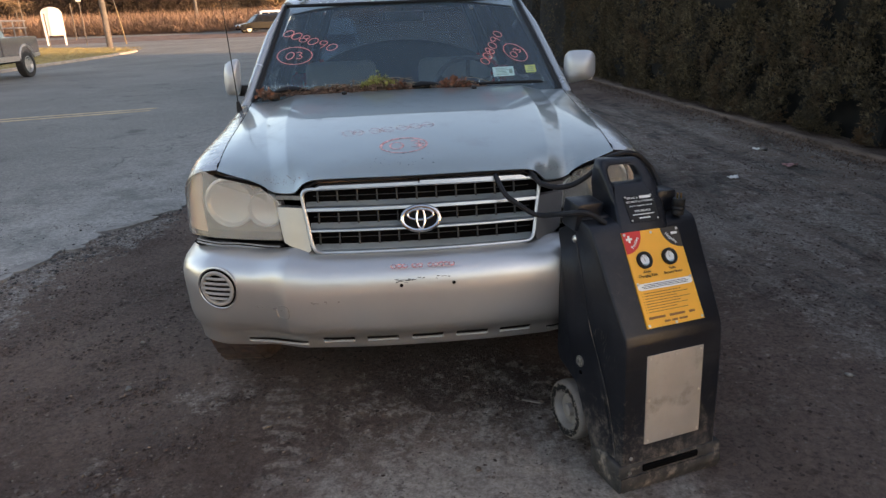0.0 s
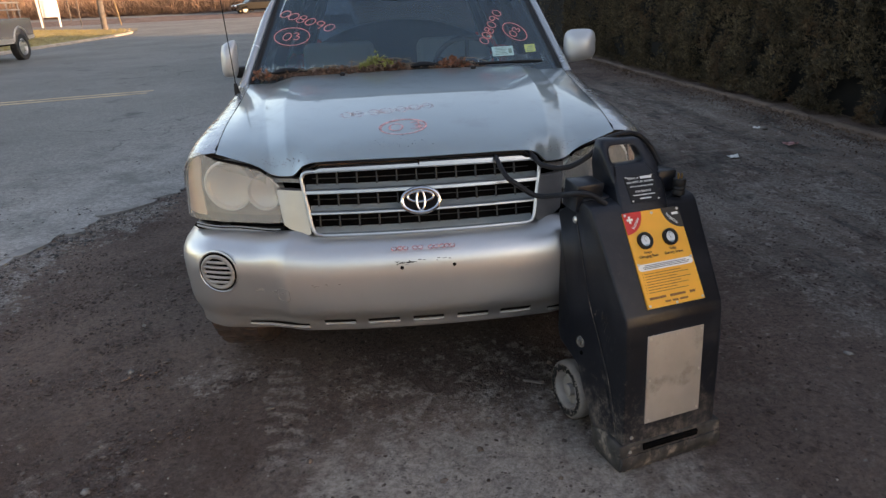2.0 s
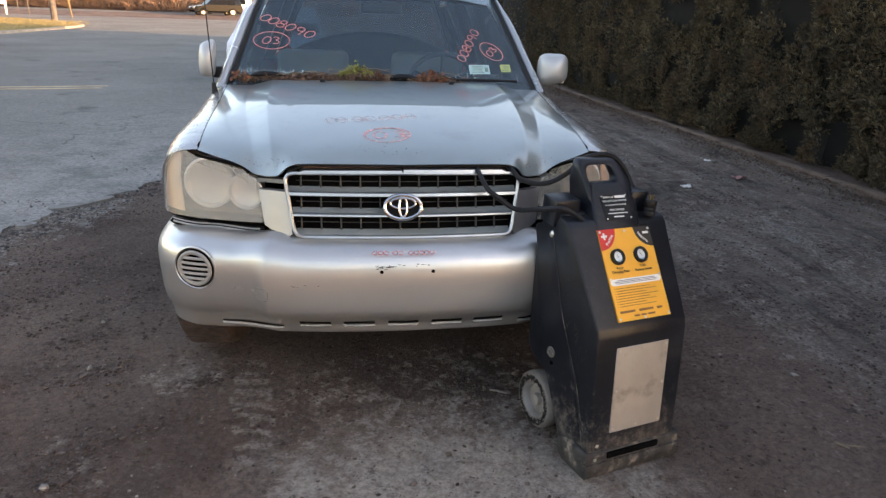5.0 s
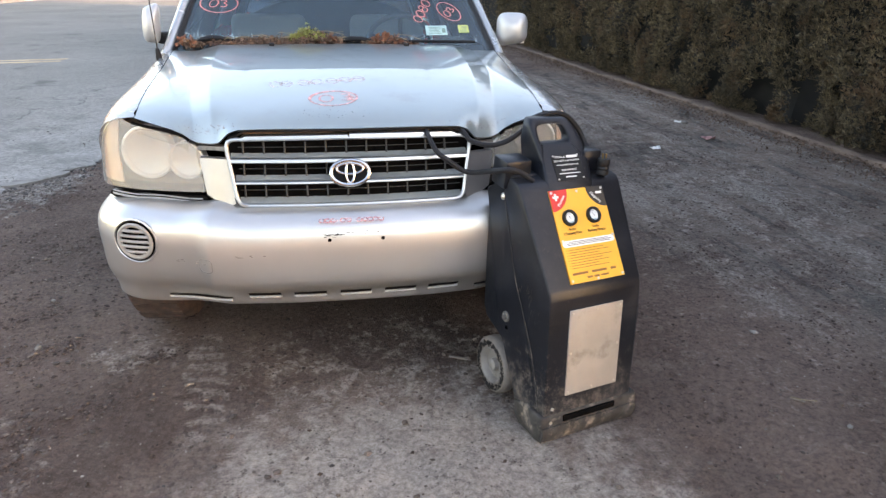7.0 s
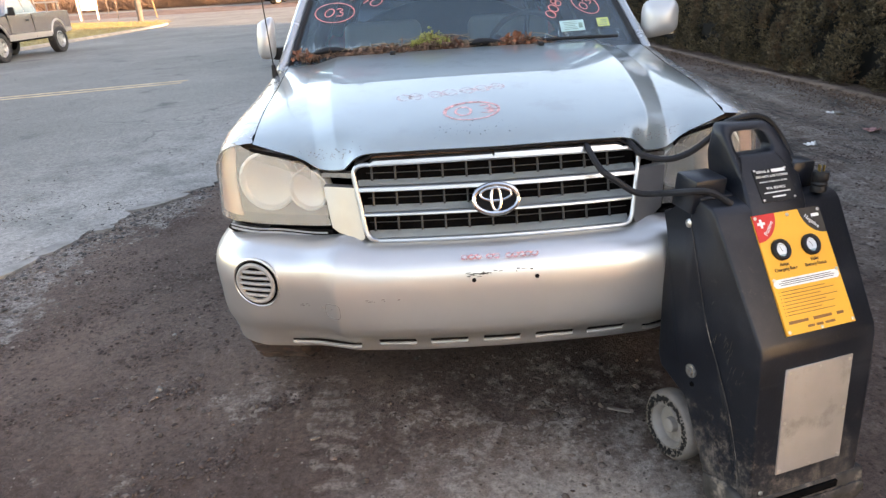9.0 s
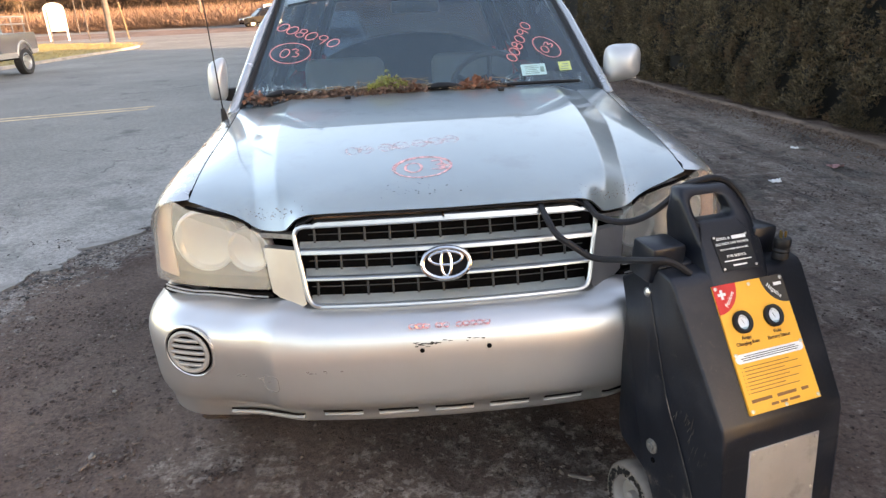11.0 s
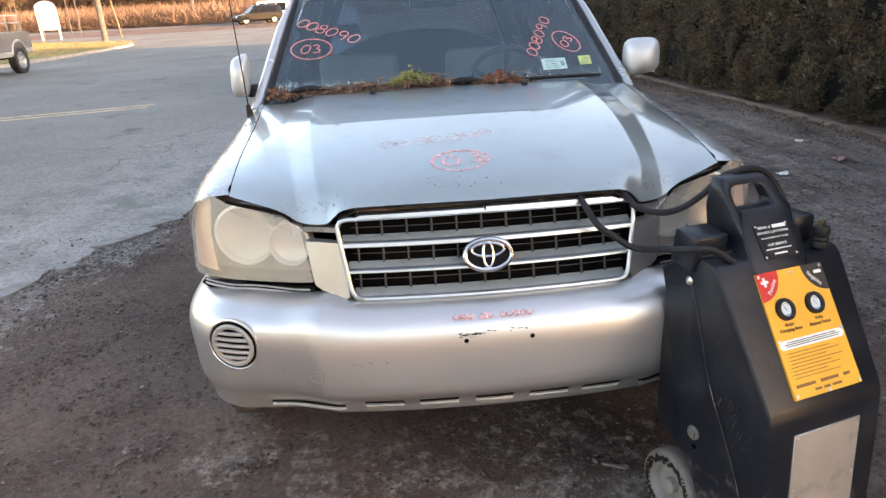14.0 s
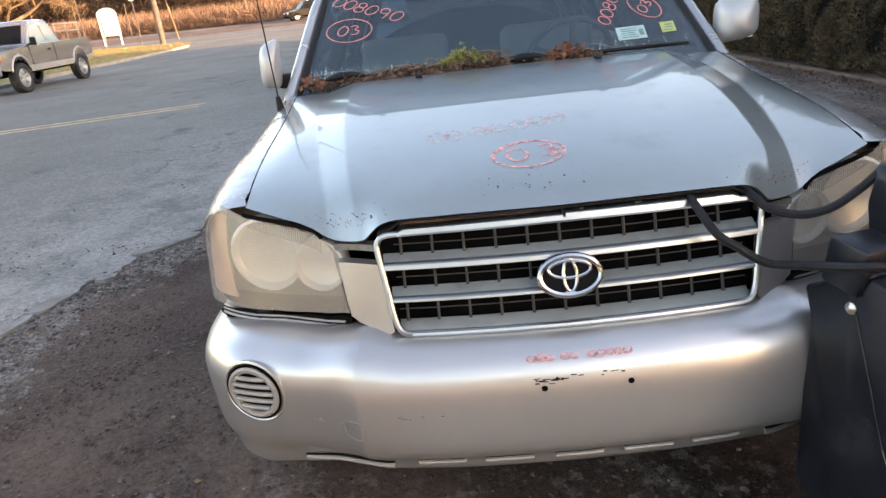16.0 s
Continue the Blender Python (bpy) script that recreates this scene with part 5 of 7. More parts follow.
    # wheels and underbody, the wells and belly coloured as deep shade
    for s in (-1, 1):
        for y in (.625, 3.515):
            hold = new("wheel")
            hold.parent = car
            wheel(hold, (s * .783, y, .352), .352, .225, s, M_MUDTYRE, M_RIM, steer=-5 if y < 1 else 0)
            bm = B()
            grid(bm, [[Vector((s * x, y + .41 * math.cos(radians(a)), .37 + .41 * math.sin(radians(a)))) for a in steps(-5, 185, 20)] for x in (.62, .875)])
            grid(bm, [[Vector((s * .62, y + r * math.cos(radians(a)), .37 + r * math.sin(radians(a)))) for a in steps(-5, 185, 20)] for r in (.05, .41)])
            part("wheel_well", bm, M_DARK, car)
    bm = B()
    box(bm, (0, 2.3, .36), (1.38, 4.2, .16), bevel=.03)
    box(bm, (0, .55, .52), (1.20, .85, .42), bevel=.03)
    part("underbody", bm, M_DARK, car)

    # cabin
    bm = B()
    grid(bm, [[Vector((x, y, z + .02 * math.cos(x * 2))) for x in steps(-.74, .74, 10)] for y, z in ((1.28, 1.06), (1.45, 1.075), (1.65, 1.07), (1.75, 1.02), (1.78, .80))], (0, 0, -.05))
    part("dashboard", bm, M_DASH, car)
    bm = B()
    ms = Matrix.Translation((.37, 1.88, 1.06)) @ pose(0, 0, 0, -62, 0, 0)
    tube(bm, [ms @ Vector((.19 * math.cos(a), .19 * math.sin(a), 0)) for a in steps(0, 2 * math.pi, 28)], .016, 8)
    for a in (200, 340, 270):
        tube(bm, [ms @ Vector((0, 0, -.03)), ms @ Vector((.19 * math.cos(radians(a)), .19 * math.sin(radians(a)), 0))], .014, 6)
    lathe(bm, [(.07, -.05), (.075, -.01), (.05, .012), (0, .016)], ms, 16)
    part("steering_wheel", bm, M_DASH, car)
    for x, w, y, nm in ((-.43, .48, 2.35, "front_seat"), (.35, .50, 2.35, "front_seat"), (0, 1.34, 3.25, "rear_seat")):
        bm = B()
        box(bm, (x, y - .22, .72), (w, .50, .16), bevel=.05, seg=3)
        box(bm, (x, y + .08, .90 if w < 1 else .98), (w, .15, .60), pose(0, 0, 0, -14, 0, 0), bevel=.055, seg=4)
        bmesh.ops.subdivide_edges(bm, edges=[e for e in bm.edges if e.calc_length() > .4], cuts=12, use_grid_fill=True)
        if w > 1:
            for v in bm.verts:
                if v.co.z > 1.0:
                    v.co.z += .02 - .17 * (abs(v.co.x) / (w / 2)) ** 2.2
        part(nm, bm, M_INTERIOR if w < 1 else M_DASH, car)
    bm = B()
    box(bm, (0, 1.80, 1.47), (.24, .03, .06), bevel=.012)
    tube(bm, [(0, 1.80, 1.49), (0, 1.80, 1.515)], .008, 6)
    part("inside_mirror", bm, M_BLACK, car)
    return car


def build_grille(car):
    def g(x, z, d=0.0):
        return Vector((x, -.075 + .16 * x * x + .3 * (z - .72) + d, z))

    def half(z):
        return .384 + (z - .711) * (.030 / .18)
    # black backing sheet: painted shade behind the grille bars
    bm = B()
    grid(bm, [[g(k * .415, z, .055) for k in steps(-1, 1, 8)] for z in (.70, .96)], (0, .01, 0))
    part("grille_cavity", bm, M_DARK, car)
    # chrome surround
    zt, zb = .905, .712
    loop = []
    for s in (1, -1):
        side = [(s * (half(zb) - .03), zb), (s * (half(zb) - .008), zb + .006), (s * half(zb + .03), zb + .03), (s * half(.80), .80), (s * half(zt - .02), zt - .02), (s * (half(zt) - .004), zt), (s * (half(zt) - .02), zt + .016), (s * .34, zt + .019), (s * .2, zt + .021), (s * .06, zt + .022)]
        loop += side if s > 0 else side[::-1]
    pts = spline([(x, z, 0) for x, z in [loop[0]] + loop[1:]] , 3)
    bm = B()
    tube(bm, [g(p.x, p.y, -.004) for p in pts], .007, 8)
    bot = [g(x, zb, -.004) for x in steps(-half(zb) + .03, half(zb) - .03, 16)]
    tube(bm, bot, .007, 8)
    frame_ob = part("grille_surround", bm, M_CHROME, car)
    # top chrome bar, broken near the middle
    for x0, x1, dz in ((-.366, -.012, .005), (-.006, .366, .008)):
        bm = B()
        grid(bm, [[g(x, z + dz + .004 * (1 - (x / .4) ** 2) - .030 * step(.350, .405, abs(x)), d) for x in steps(x0, x1, 22)] for z, d in ((.917, -.006), (.920, -.012), (.928, -.012), (.932, -.004))], (0, .015, 0))
        part("top_bar", bm, M_CHROME, frame_ob, "chrome strip, snapped at the middle")
    bm = B()
    grid(bm, [[g(x, z - .028 * step(.345, .41, abs(x)), d) for x in steps(-.41, .41, 30)] for z, d in ((.944, .010), (.949, -.006), (.9535, -.008), (.956, .02))], (0, .015, 0))
    part("hood_seal", bm, M_BLACK, car)
    # rusty slam panel seen through the gap over the chrome strip
    bm = B()
    grid(bm, [[g(x, z + .004 * math.sin(x * 37), d) for x in steps(-.36, .36, 40)] for z, d in ((.926, .020), (.934, .012), (.945, .016))], (0, .006, 0))
    part("slam_panel", bm, M_RUST, car, "rusty panel in the hood gap")
    for k, x in enumerate((.03, .075, .15, .205)):
        bm = B()
        tube(bm, [g(x - .02, .938, .004), g(x, .943 - .003 * (k % 2), -.001), g(x + .022, .937, .004)], .0035, 6)
        part("loose_clip", bm, M_DULL if k % 2 else M_RUST, car)
    # bars: grey upper face and a chrome edge below
    for z0, z1, z2 in ((.874, .864, .846), (.803, .792, .778)):
        bm = B()
        grid(bm, [[g(k * (half(z) - .006), z, d) for k in steps(-1, 1, 20)] for z, d in ((z0 - .004, .036), (z0, .026), (z1, .0))], (0, .004, -.010))
        bar = part("grille_bar", bm, M_GREYBAR, frame_ob)
        bm = B()
        grid(bm, [[g(k * (half(z) - .004), z, d) for k in steps(-1, 1, 20)] for z, d in ((z1, -.002), (z1 - .005, -.008), (z2 + .004, -.008), (z2, .0), (z2 - .002, .012))], (0, .012, 0))
        part("chrome_edge", bm, M_CHROME, bar)
    bm = B()
    grid(bm, [[g(k * (half(z) - .006), z, d) for k in steps(-1, 1, 20)] for z, d in ((.728, .036), (.732, .026), (.719, -.001))], (0, .004, -.010))
    part("grille_bar", bm, M_GREYBAR, frame_ob)
    # fins
    for z0, z1, n in ((.914, .872, 11), (.846, .801, 11), (.779, .731, 11)):
        for i in range(n):
            x = -.363 + .069 * i
            bm = B()
            tube(bm, [g(x, z0, .020), g(x, z1, .020)], .0036, 6)
            part("grille_fin", bm, M_FIN, frame_ob)
        bm = B()
        tube(bm, [g(x, (z0 + z1) / 2, .024) for x in steps(-.38, .38, 10)], .0016, 5)
        part("grille_wire", bm, M_FIN, frame_ob)
    # badge: plain ovals
    m = Matrix.Translation(g(-.010, .818, -.02)) @ pose(0, 0, 0, 73, 0, 0)
    bm = B()
    lathe(bm, [(.0, -.016), (1, -.016), (1, .0), (.0, .0)], m @ Matrix.Diagonal((.064, .042, 1, 1)), 40)
    badge = part("badge", bm, M_BADGE, frame_ob, "oval chrome badge on black")

    def oval(cx, cy, rx, ry, r):
        bm = B()
        pts = [m @ Vector((cx + rx * math.cos(a), cy + ry * math.sin(a), .002)) for a in steps(0, 2 * math.pi, 40)]
        tube(bm, pts, r, 8)
        part("badge_oval", bm, M_BRIGHT, badge)
    oval(0, 0, .064, .0415, .0072)
    oval(0, .013, .044, .018, .0046)
    oval(0, 0, .014, .034, .0046)


SUV = build_suv()

# ---- battery charger on wheels ----
def build_charger():
    ch = thing("battery_charger", pose(.5804, -.5445, .0038, 0, 1.67, 17.21), "black plastic wheeled battery charger with yellow label, standing on the dirt", "battery charger")
    W = .3684
    side = lambda x: Matrix(((0, 0, 1, x), (1, 0, 0, 0), (0, 1, 0, 0), (0, 0, 0, 1)))

    def flare(y):
        return .020 * step(.0, .26, y)

    def body(name, out, x0, x1, m, bevel, parent=ch, label="", wide=0.0):
        bm = B()
        prism(bm, out, side(x0), x1 - x0, bevel, 3)
        for v in bm.verts:
            v.co.x += wide * flare(v.co.y) * (-1 if v.co.x < W / 2 else 1)
        return part(name, bm, m, parent, label, angle=50)
    front = body("front_shell", [(.0095, .085), (.0372, .42), (.0430, .497), (.0510, .524), (.236, .809), (.252, .824), (.300, .835), (.332, .780), (.226, .510), (.162, .400), (.106, .285), (.05, .085)], 0, W, M_POLY, .007, wide=1.0)
    back = body("back_shell", [(.046, .085), (.100, .285), (.156, .400), (.220, .510), (.325, .780), (.300, .838), (.345, .842), (.372, .815), (.374, .790), (.440, .770), (.448, .755), (.405, .712), (.398, .680), (.412, .550), (.410, .330), (.390, .290), (.262, .272), (.175, .060)], .003, W - .003, M_POLY, .012, wide=1.0)
    foot = body("foot", [(.004, -.006), (.000, .055), (.006, .092), (.10, .092), (.17, .070), (.16, .015), (.13, -.006)], -.016, W + .026, M_POLYDUST, .008, label="foot crusted with pale dust")
    # slot in the foot, its shade a black block
    bm = B()
    box(bm, (.183, .002, .072), (.219, .012, .022), bevel=.003)
    part("foot_slot", bm, M_DARK, foot, "black block drawn as the slot's shade")
    for x, z in ((.02, .125), (.02, .07)):
        bm = B()
        lathe(bm, [(.006, 0), (.006, .003), (0, .004)], pose(x, -.002, z, 90, 0, 0), 10)
        part("rivet", bm, M_SCREW, foot)
    # crusted lip along the foot
    bm = B()
    rl = random.Random(14)
    grid(bm, [[Vector((x, .004 - d + rl.uniform(-.002, .001), z + rl.uniform(-.003, .003))) for x in steps(-.012, W + .020, 44)] for d, z in ((.004, -.004), (.011, .018), (.013, .034), (.008, .052))], (0, .010, 0))
    part("foot_lip", bm, M_POLYDUST, foot, "broken pale-crusted lip")
    # neck with the carrying handle
    outer = [(.084, .795), (.270, .795), (.284, .87), (.282, .93), (.262, .985), (.240, 1.004), (.100, 1.006), (.086, .985), (.090, .93), (.094, .87)]
    inner = [(.118, .932), (.222, .932), (.231, .940), (.229, .955), (.221, .975), (.206, .985), (.126, .985), (.114, .976), (.111, .955), (.111, .940)]
    bm = B()
    sh = lambda z: .250 + (z - .83) * .75
    F = lambda x, z, d: Vector((x, sh(z) + d, z))
    lo, li = [bm.verts.new(F(x, z, 0)) for x, z in outer], [bm.verts.new(F(x, z, 0)) for x, z in inner]
    dep = [.135 if z < .9 else .10 if z < .95 else .045 for _, z in outer]
    bo, bi = [bm.verts.new(F(x, z, d)) for (x, z), d in zip(outer, dep)], [bm.verts.new(F(x, z, .045)) for x, z in inner]
    n = 10
    for i in range(n):
        j = (i + 1) % n
        bm.faces.new((lo[i], lo[j], li[j], li[i]))
        bm.faces.new((bo[j], bo[i], bi[i], bi[j]))
        bm.faces.new((lo[j], lo[i], bo[i], bo[j]))
        bm.faces.new((li[i], li[j], bi[j], bi[i]))
    bmesh.ops.bevel(bm, geom=bm.edges[:], offset=.008, segments=2, affect="EDGES", profile=.5)
    neck = part("neck", bm, M_POLY, ch, "neck with a carrying handle", angle=60)
    # raised box beside the neck where the cables come out
    bm = B()
    box(bm, (.018, .350, .842), (.100, .085, .094), pose(0, 0, 0, 6, 0, 0), bevel=.008)
    part("cable_box", bm, M_POLY, ch)
    bm = B()
    box(bm, (.305, .325, .852), (.074, .07, .104), bevel=.008)
    part("cable_box", bm, M_POLY, ch)
    # side seam and bolts
    for pts in ([(-.0205, .322, .767), (-.0205, .270, .640), (-.0195, .218, .510), (-.0165, .156, .402), (-.0105, .100, .285), (-.0035, .044, .119)],):
        bm = B()
        tube(bm, spline(pts, 4), .0013, 6)
        part("seam", bm, M_POLYDUST, back)
    bm = B()
    lathe(bm, [(.013, -.002), (.012, .004), (.006, .008), (0, .009)], pose(-.0175, .330, .763, 0, -90, 0), 16)
    part("bolt", bm, M_SCREW, back)
    bm = B()
    lathe(bm, [(.020, -.004), (.020, .003), (.012, .005), (.011, .010), (0, .011)], pose(-.017, .257, .350, 0, -90, 0), 18)
    part("bolt", bm, M_DULL, back, "round bolt with washer")
    bm = B()
    lathe(bm, [(.007, .0), (.007, .003), (0, .003)], pose(-.0165, .248, .312, 0, -90, 0), 10)
    part("hole", bm, M_DARK, back)
    # scuffs on the shell
    rnd = random.Random(8)
    bm = B()
    for _ in range(22):
        z = rnd.gauss(.47, .05)
        y = max(.06, .14 + (z - .47) * .5 + rnd.gauss(0, .014))
        box(bm, (-.0004 - flare(y), y, z), (.0008, rnd.uniform(.0006, .0014), rnd.uniform(.008, .035)), pose(0, 0, 0, rnd.uniform(5, 28), 0, 0))
    part("scuff", bm, M_POLYDUST, front, "pale scuffs in the plastic", kind="stuff")
    # steel cover plate
    bm = B()
    ap = Vector((0, .083, 1)).normalized()
    PM = Matrix(((1, 0, 0, .0785), (0, ap.y, -ap.z, .0128), (0, ap.z, ap.y, .1522), (0, 0, 0, 1)))
    PW, PH = .2175, .3045
    prism(bm, [(0, 0), (PW, 0), (PW, PH), (0, PH)], PM @ pose(0, 0, -.003), .0046, .001, 1)
    plate = part("cover_plate", bm, M_STEEL, front, "dull steel cover plate")
    for x in (.011, PW / 2, PW - .011):
        for z in (.011, PH / 2, PH - .011):
            if abs(x - PW / 2) < .01 and abs(z - PH / 2) < .01:
                continue
            bm = B()
            lathe(bm, [(.0048, 0), (.0045, .002), (0, .0035)], PM @ pose(x, z, .001), 10)
            part("screw", bm, M_SCREW, plate)
    # yellow label on the slope: u across, v up the slope
    a = Vector((0, .6636, 1)).normalized()
    nrm = Vector((0, -a.z, a.y))
    o = Vector((.0831, .0567, .5395)) + nrm * .002
    L = Matrix(((1, 0, 0, o.x), (0, a.y, nrm.y, o.y), (0, a.z, nrm.z, o.z), (0, 0, 0, 1)))
    LW, LH = .2195, .310
    bm = B()
    prism(bm, [(0, 0), (LW, 0), (LW, LH), (0, LH)], L @ pose(0, 0, -.006), .007, .0006, 1)
    label = part("label", bm, M_LABEL, front, "yellow instruction label")

    def patch(name, out, m, z=.0014, lab=""):
        bm = B()
        prism(bm, out, L @ pose(0, 0, z - .0012), .0012)
        return part(name, bm, m, label, lab, smooth=False)

    def letters(name, body, size, u, v, rot=0, m=M_BLACKINK, sq=1.0, z=.0022):
        bm = B()
        text_mesh(bm, body, size, L @ pose(u, v, z, 0, 0, rot), squeeze=sq)
        part(name, bm, m, label, smooth=False)
    quarter = lambda cx, a0: [(cx, LH)] + [(cx + .071 * math.cos(radians(t)), LH + .071 * math.sin(radians(t))) for t in steps(a0, a0 + 90, 10)]
    patch("red_corner", quarter(0, 270), M_RED)
    patch("black_corner", quarter(LW, 180), M_BLACKINK)
    patch("plus_sign", [(.018, LH - .035), (.018, LH - .027), (.010, LH - .027), (.010, LH - .020), (.018, LH - .020), (.018, LH - .012), (.025, LH - .012), (.025, LH - .020), (.033, LH - .020), (.033, LH - .027), (.025, LH - .027), (.025, LH - .035)], M_WHITE, .0026)
    patch("minus_sign", [(LW - .034, LH - .026), (LW - .010, LH - .026), (LW - .010, LH - .018), (LW - .034, LH - .018)], M_WHITE, .0026)
    letters("positive_word", "Positive", .016, .0395, LH - .0375, 48, M_WHITE, .9, .003)
    letters("negative_word", "Negative", .0155, LW - .0395, LH - .0375, -46, M_WHITE, .9, .003)
    for u, w1, w2 in ((.055, "Amps", "Charging Rate"), (.152, "Volts", "Battery Status")):
        m = L @ pose(u, .213, 0)
        bm = B()
        lathe(bm, [(.0275, 0), (.0275, .010), (.0235, .013), (.0185, .011), (.0185, .004)], m, 32)
        meter = part("meter", bm, M_BLACK, label, "round meter in a black rim")
        bm = B()
        lathe(bm, [(.0188, .003), (.0188, .0045), (0, .0045)], m, 28)
        part("dial", bm, M_METER, meter)
        bm = B()
        prism(bm, [(-.0185 * math.cos(t), -.0185 * math.sin(t)) for t in steps(.75, math.pi - .75, 8)], m @ pose(0, 0, .0046), .001)
        part("dial_mask", bm, M_DIALBLUE, meter)
        bm = B()
        box(bm, (0, 0, 0), (.0008, .014, .0006), m @ pose(0, .002, .0062, 0, 0, 25))
        for k in range(7):
            t = radians(40 + k * 100 / 6)
            box(bm, (0, 0, 0), (.0022, .0008, .0004), m @ pose(.014 * math.cos(t), .014 * math.sin(t), .0052, 0, 0, math.degrees(t)))
        part("needle", bm, M_BLACKINK, meter)
        letters("meter_word", w1, .0125, u, .176)
        letters("meter_word", w2, .0125, u, .163)
    ovl = [(.016 + .0 + .012 * math.cos(t), .129 + .011 * math.sin(t)) for t in steps(math.pi / 2, 3 * math.pi / 2, 8)] + [(LW - .016 + .012 * math.cos(t), .129 + .011 * math.sin(t)) for t in steps(-math.pi / 2, math.pi / 2, 8)]
    patch("warning_strip", ovl, M_WHITE)
    bars = []
    for k, w in ((0, .17), (1, .18), (2, .16)):
        patch("print_bar", [(LW / 2 - w / 2, .1235 + .0048 * k), (LW / 2 + w / 2, .1235 + .0048 * k), (LW / 2 + w / 2, .1252 + .0048 * k), (LW / 2 - w / 2, .1252 + .0048 * k)], M_BLACKINK, .0022)
    for k, w in enumerate((.14, .165, .12, .17, .13, .155, .11, .15)):
        v = .107 - .0085 * k
        patch("print_bar", [(.020, v), (.020 + w, v), (.020 + w, v + .0019), (.020, v + .0019)], M_BROWNINK)
        patch("bullet", [(.012, v), (.0142, v), (.0142, v + .002), (.012, v + .002)], M_BROWNINK)
    u = .014
    for w in (.062, .004, .060, .004, .022):
        if w > .01:
            patch("name_bar", [(u, .026), (u + w, .027), (u + w, .034), (u, .034)], M_BROWNINK)
        u += w + .006
    for u0, u1 in ((.068, .090), (.096, .118), (.124, .156)):
        patch("number_bar", [(u0, .011), (u1, .011), (u1, .017), (u0, .017)], M_BROWNINK)
    for u, v in ((.008, .008), (LW / 2, .005), (LW - .008, .008), (.008, .140), (LW - .008, .140), (.008, LH - .008), (LW / 2, LH - .010), (LW - .008, LH - .008)):
        bm = B()
        lathe(bm, [(.0048, .0), (.0045, .0025), (0, .0038)], L @ pose(u, v, .001), 10)
        part("screw", bm, M_SCREW, label)
    # small plate on the neck
    an = Vector((0, .75, 1)).normalized()
    nn = Vector((0, -an.z, an.y))
    o2 = Vector((.133, sh(.822), .822)) + nn * .001
    N2 = Matrix(((1, 0, 0, o2.x), (0, an.y, nn.y, o2.y), (0, an.z, nn.z, o2.z), (0, 0, 0, 1))) @ Matrix.Diagonal((1, .82, 1, 1))
    bm = B()
    prism(bm, [(0, 0), (.112, 0), (.112, .112), (0, .112)], N2 @ pose(0, 0, -.001), .0025, .0004, 1)
    np_ = part("serial_plate", bm, M_BLACK, neck, "dark plate with white print")

    def np_text(body, size, v, u=.056):
        bm = B()
        text_mesh(bm, body, size, N2 @ pose(u, v, .002), squeeze=.92)
        part("serial_print", bm, M_WHITE, np_, smooth=False)

    def np_bar(u0, u1, v0, v1):
        bm = B()
        prism(bm, [(u0, v0), (u1, v0), (u1, v1), (u0, v1)], N2 @ pose(0, 0, .0012), .0008)
        part("print_bar", bm, M_WHITE, np_, smooth=False)
    np_text("SERIAL #", .012, .102, .032)
    np_bar(.060, .104, .097, .108)
    np_text("DO NOT LAY DOWN", .0115, .085)
    np_text("PLUG IN WHEN NOT IN USE", .0075, .067)
    np_text("FOR SERVICE", .0115, .045)
    np_bar(.014, .098, .029, .0325)
    np_bar(.036, .078, .013, .018)
    for u in (.006, .106):
        for v in (.008, .108):
            bm = B()
            lathe(bm, [(.004, 0), (.0035, .002), (0, .003)], N2 @ pose(u, v, .001), 8)
            part("screw", bm, M_SCREW, np_)
    # plug stowed on its holder
    bm = B()
    lathe(bm, [(.0, .0), (.020, .0), (.021, .010), (.0185, .016), (.021, .022), (.0185, .028), (.021, .034), (.021, .050), (.019, .054), (0, .054)], pose(.322, .252, .830), 20)
    plug = part("plug", bm, M_BLACK, ch, "black mains plug with brass pins")
    for x, y in ((-.007, 0), (.007, 0), (0, .009)):
        bm = B()
        box(bm, (.322 + x, .252 + y, .890), (.002, .006, .020))
        part("pin", bm, M_BRASS, plug)
    # wheels and axle
    bm = B()
    tube(bm, [(-.004, .340, .107), (W + .004, .340, .107)], .010, 10)
    part("axle", bm, M_SCREW, ch)
    for x, s in ((.018, -1), (W - .018, 1)):
        hold = new("wheel")
        hold.parent = ch
        m = pose(x, .340, .107, 0, 90 * s, 0) @ Matrix.Diagonal((.91, .91, 1, 1))
        bm = B()
        lathe(bm, [(.075, -.028), (.105, -.031), (.116, -.022), (.1185, -.008), (.1185, .008), (.116, .022), (.108, .029), (.083, .031), (.078, .026)], m, 44)
        part("tyre", bm, M_TYREGREY, hold, "worn grey tyre")
        bm = B()
        rnd2 = random.Random(4)
        for k in range(170):
            t = 2 * math.pi * (k + rnd2.random() * .5) / 170
            r = rnd2.uniform(.083, .101)
            box(bm, (0, 0, 0), (rnd2.uniform(.004, .015), rnd2.uniform(.003, .010), .0012), m @ pose(math.cos(t) * r, math.sin(t) * r, .0312, 0, 0, math.degrees(t) + rnd2.uniform(-20, 20)))
        part("tyre_mark", bm, M_BLACK, hold, "worn black lettering ring", smooth=False)
        bm = B()
        lathe(bm, [(.079, .024), (.074, .030), (.066, .024), (.060, .006), (.040, .002), (.026, .004), (.024, .022), (.018, .026), (0, .026)], m, 36)
        part("hub", bm, M_WHEELGREY, hold)
    return ch


CHARGER = build_charger()

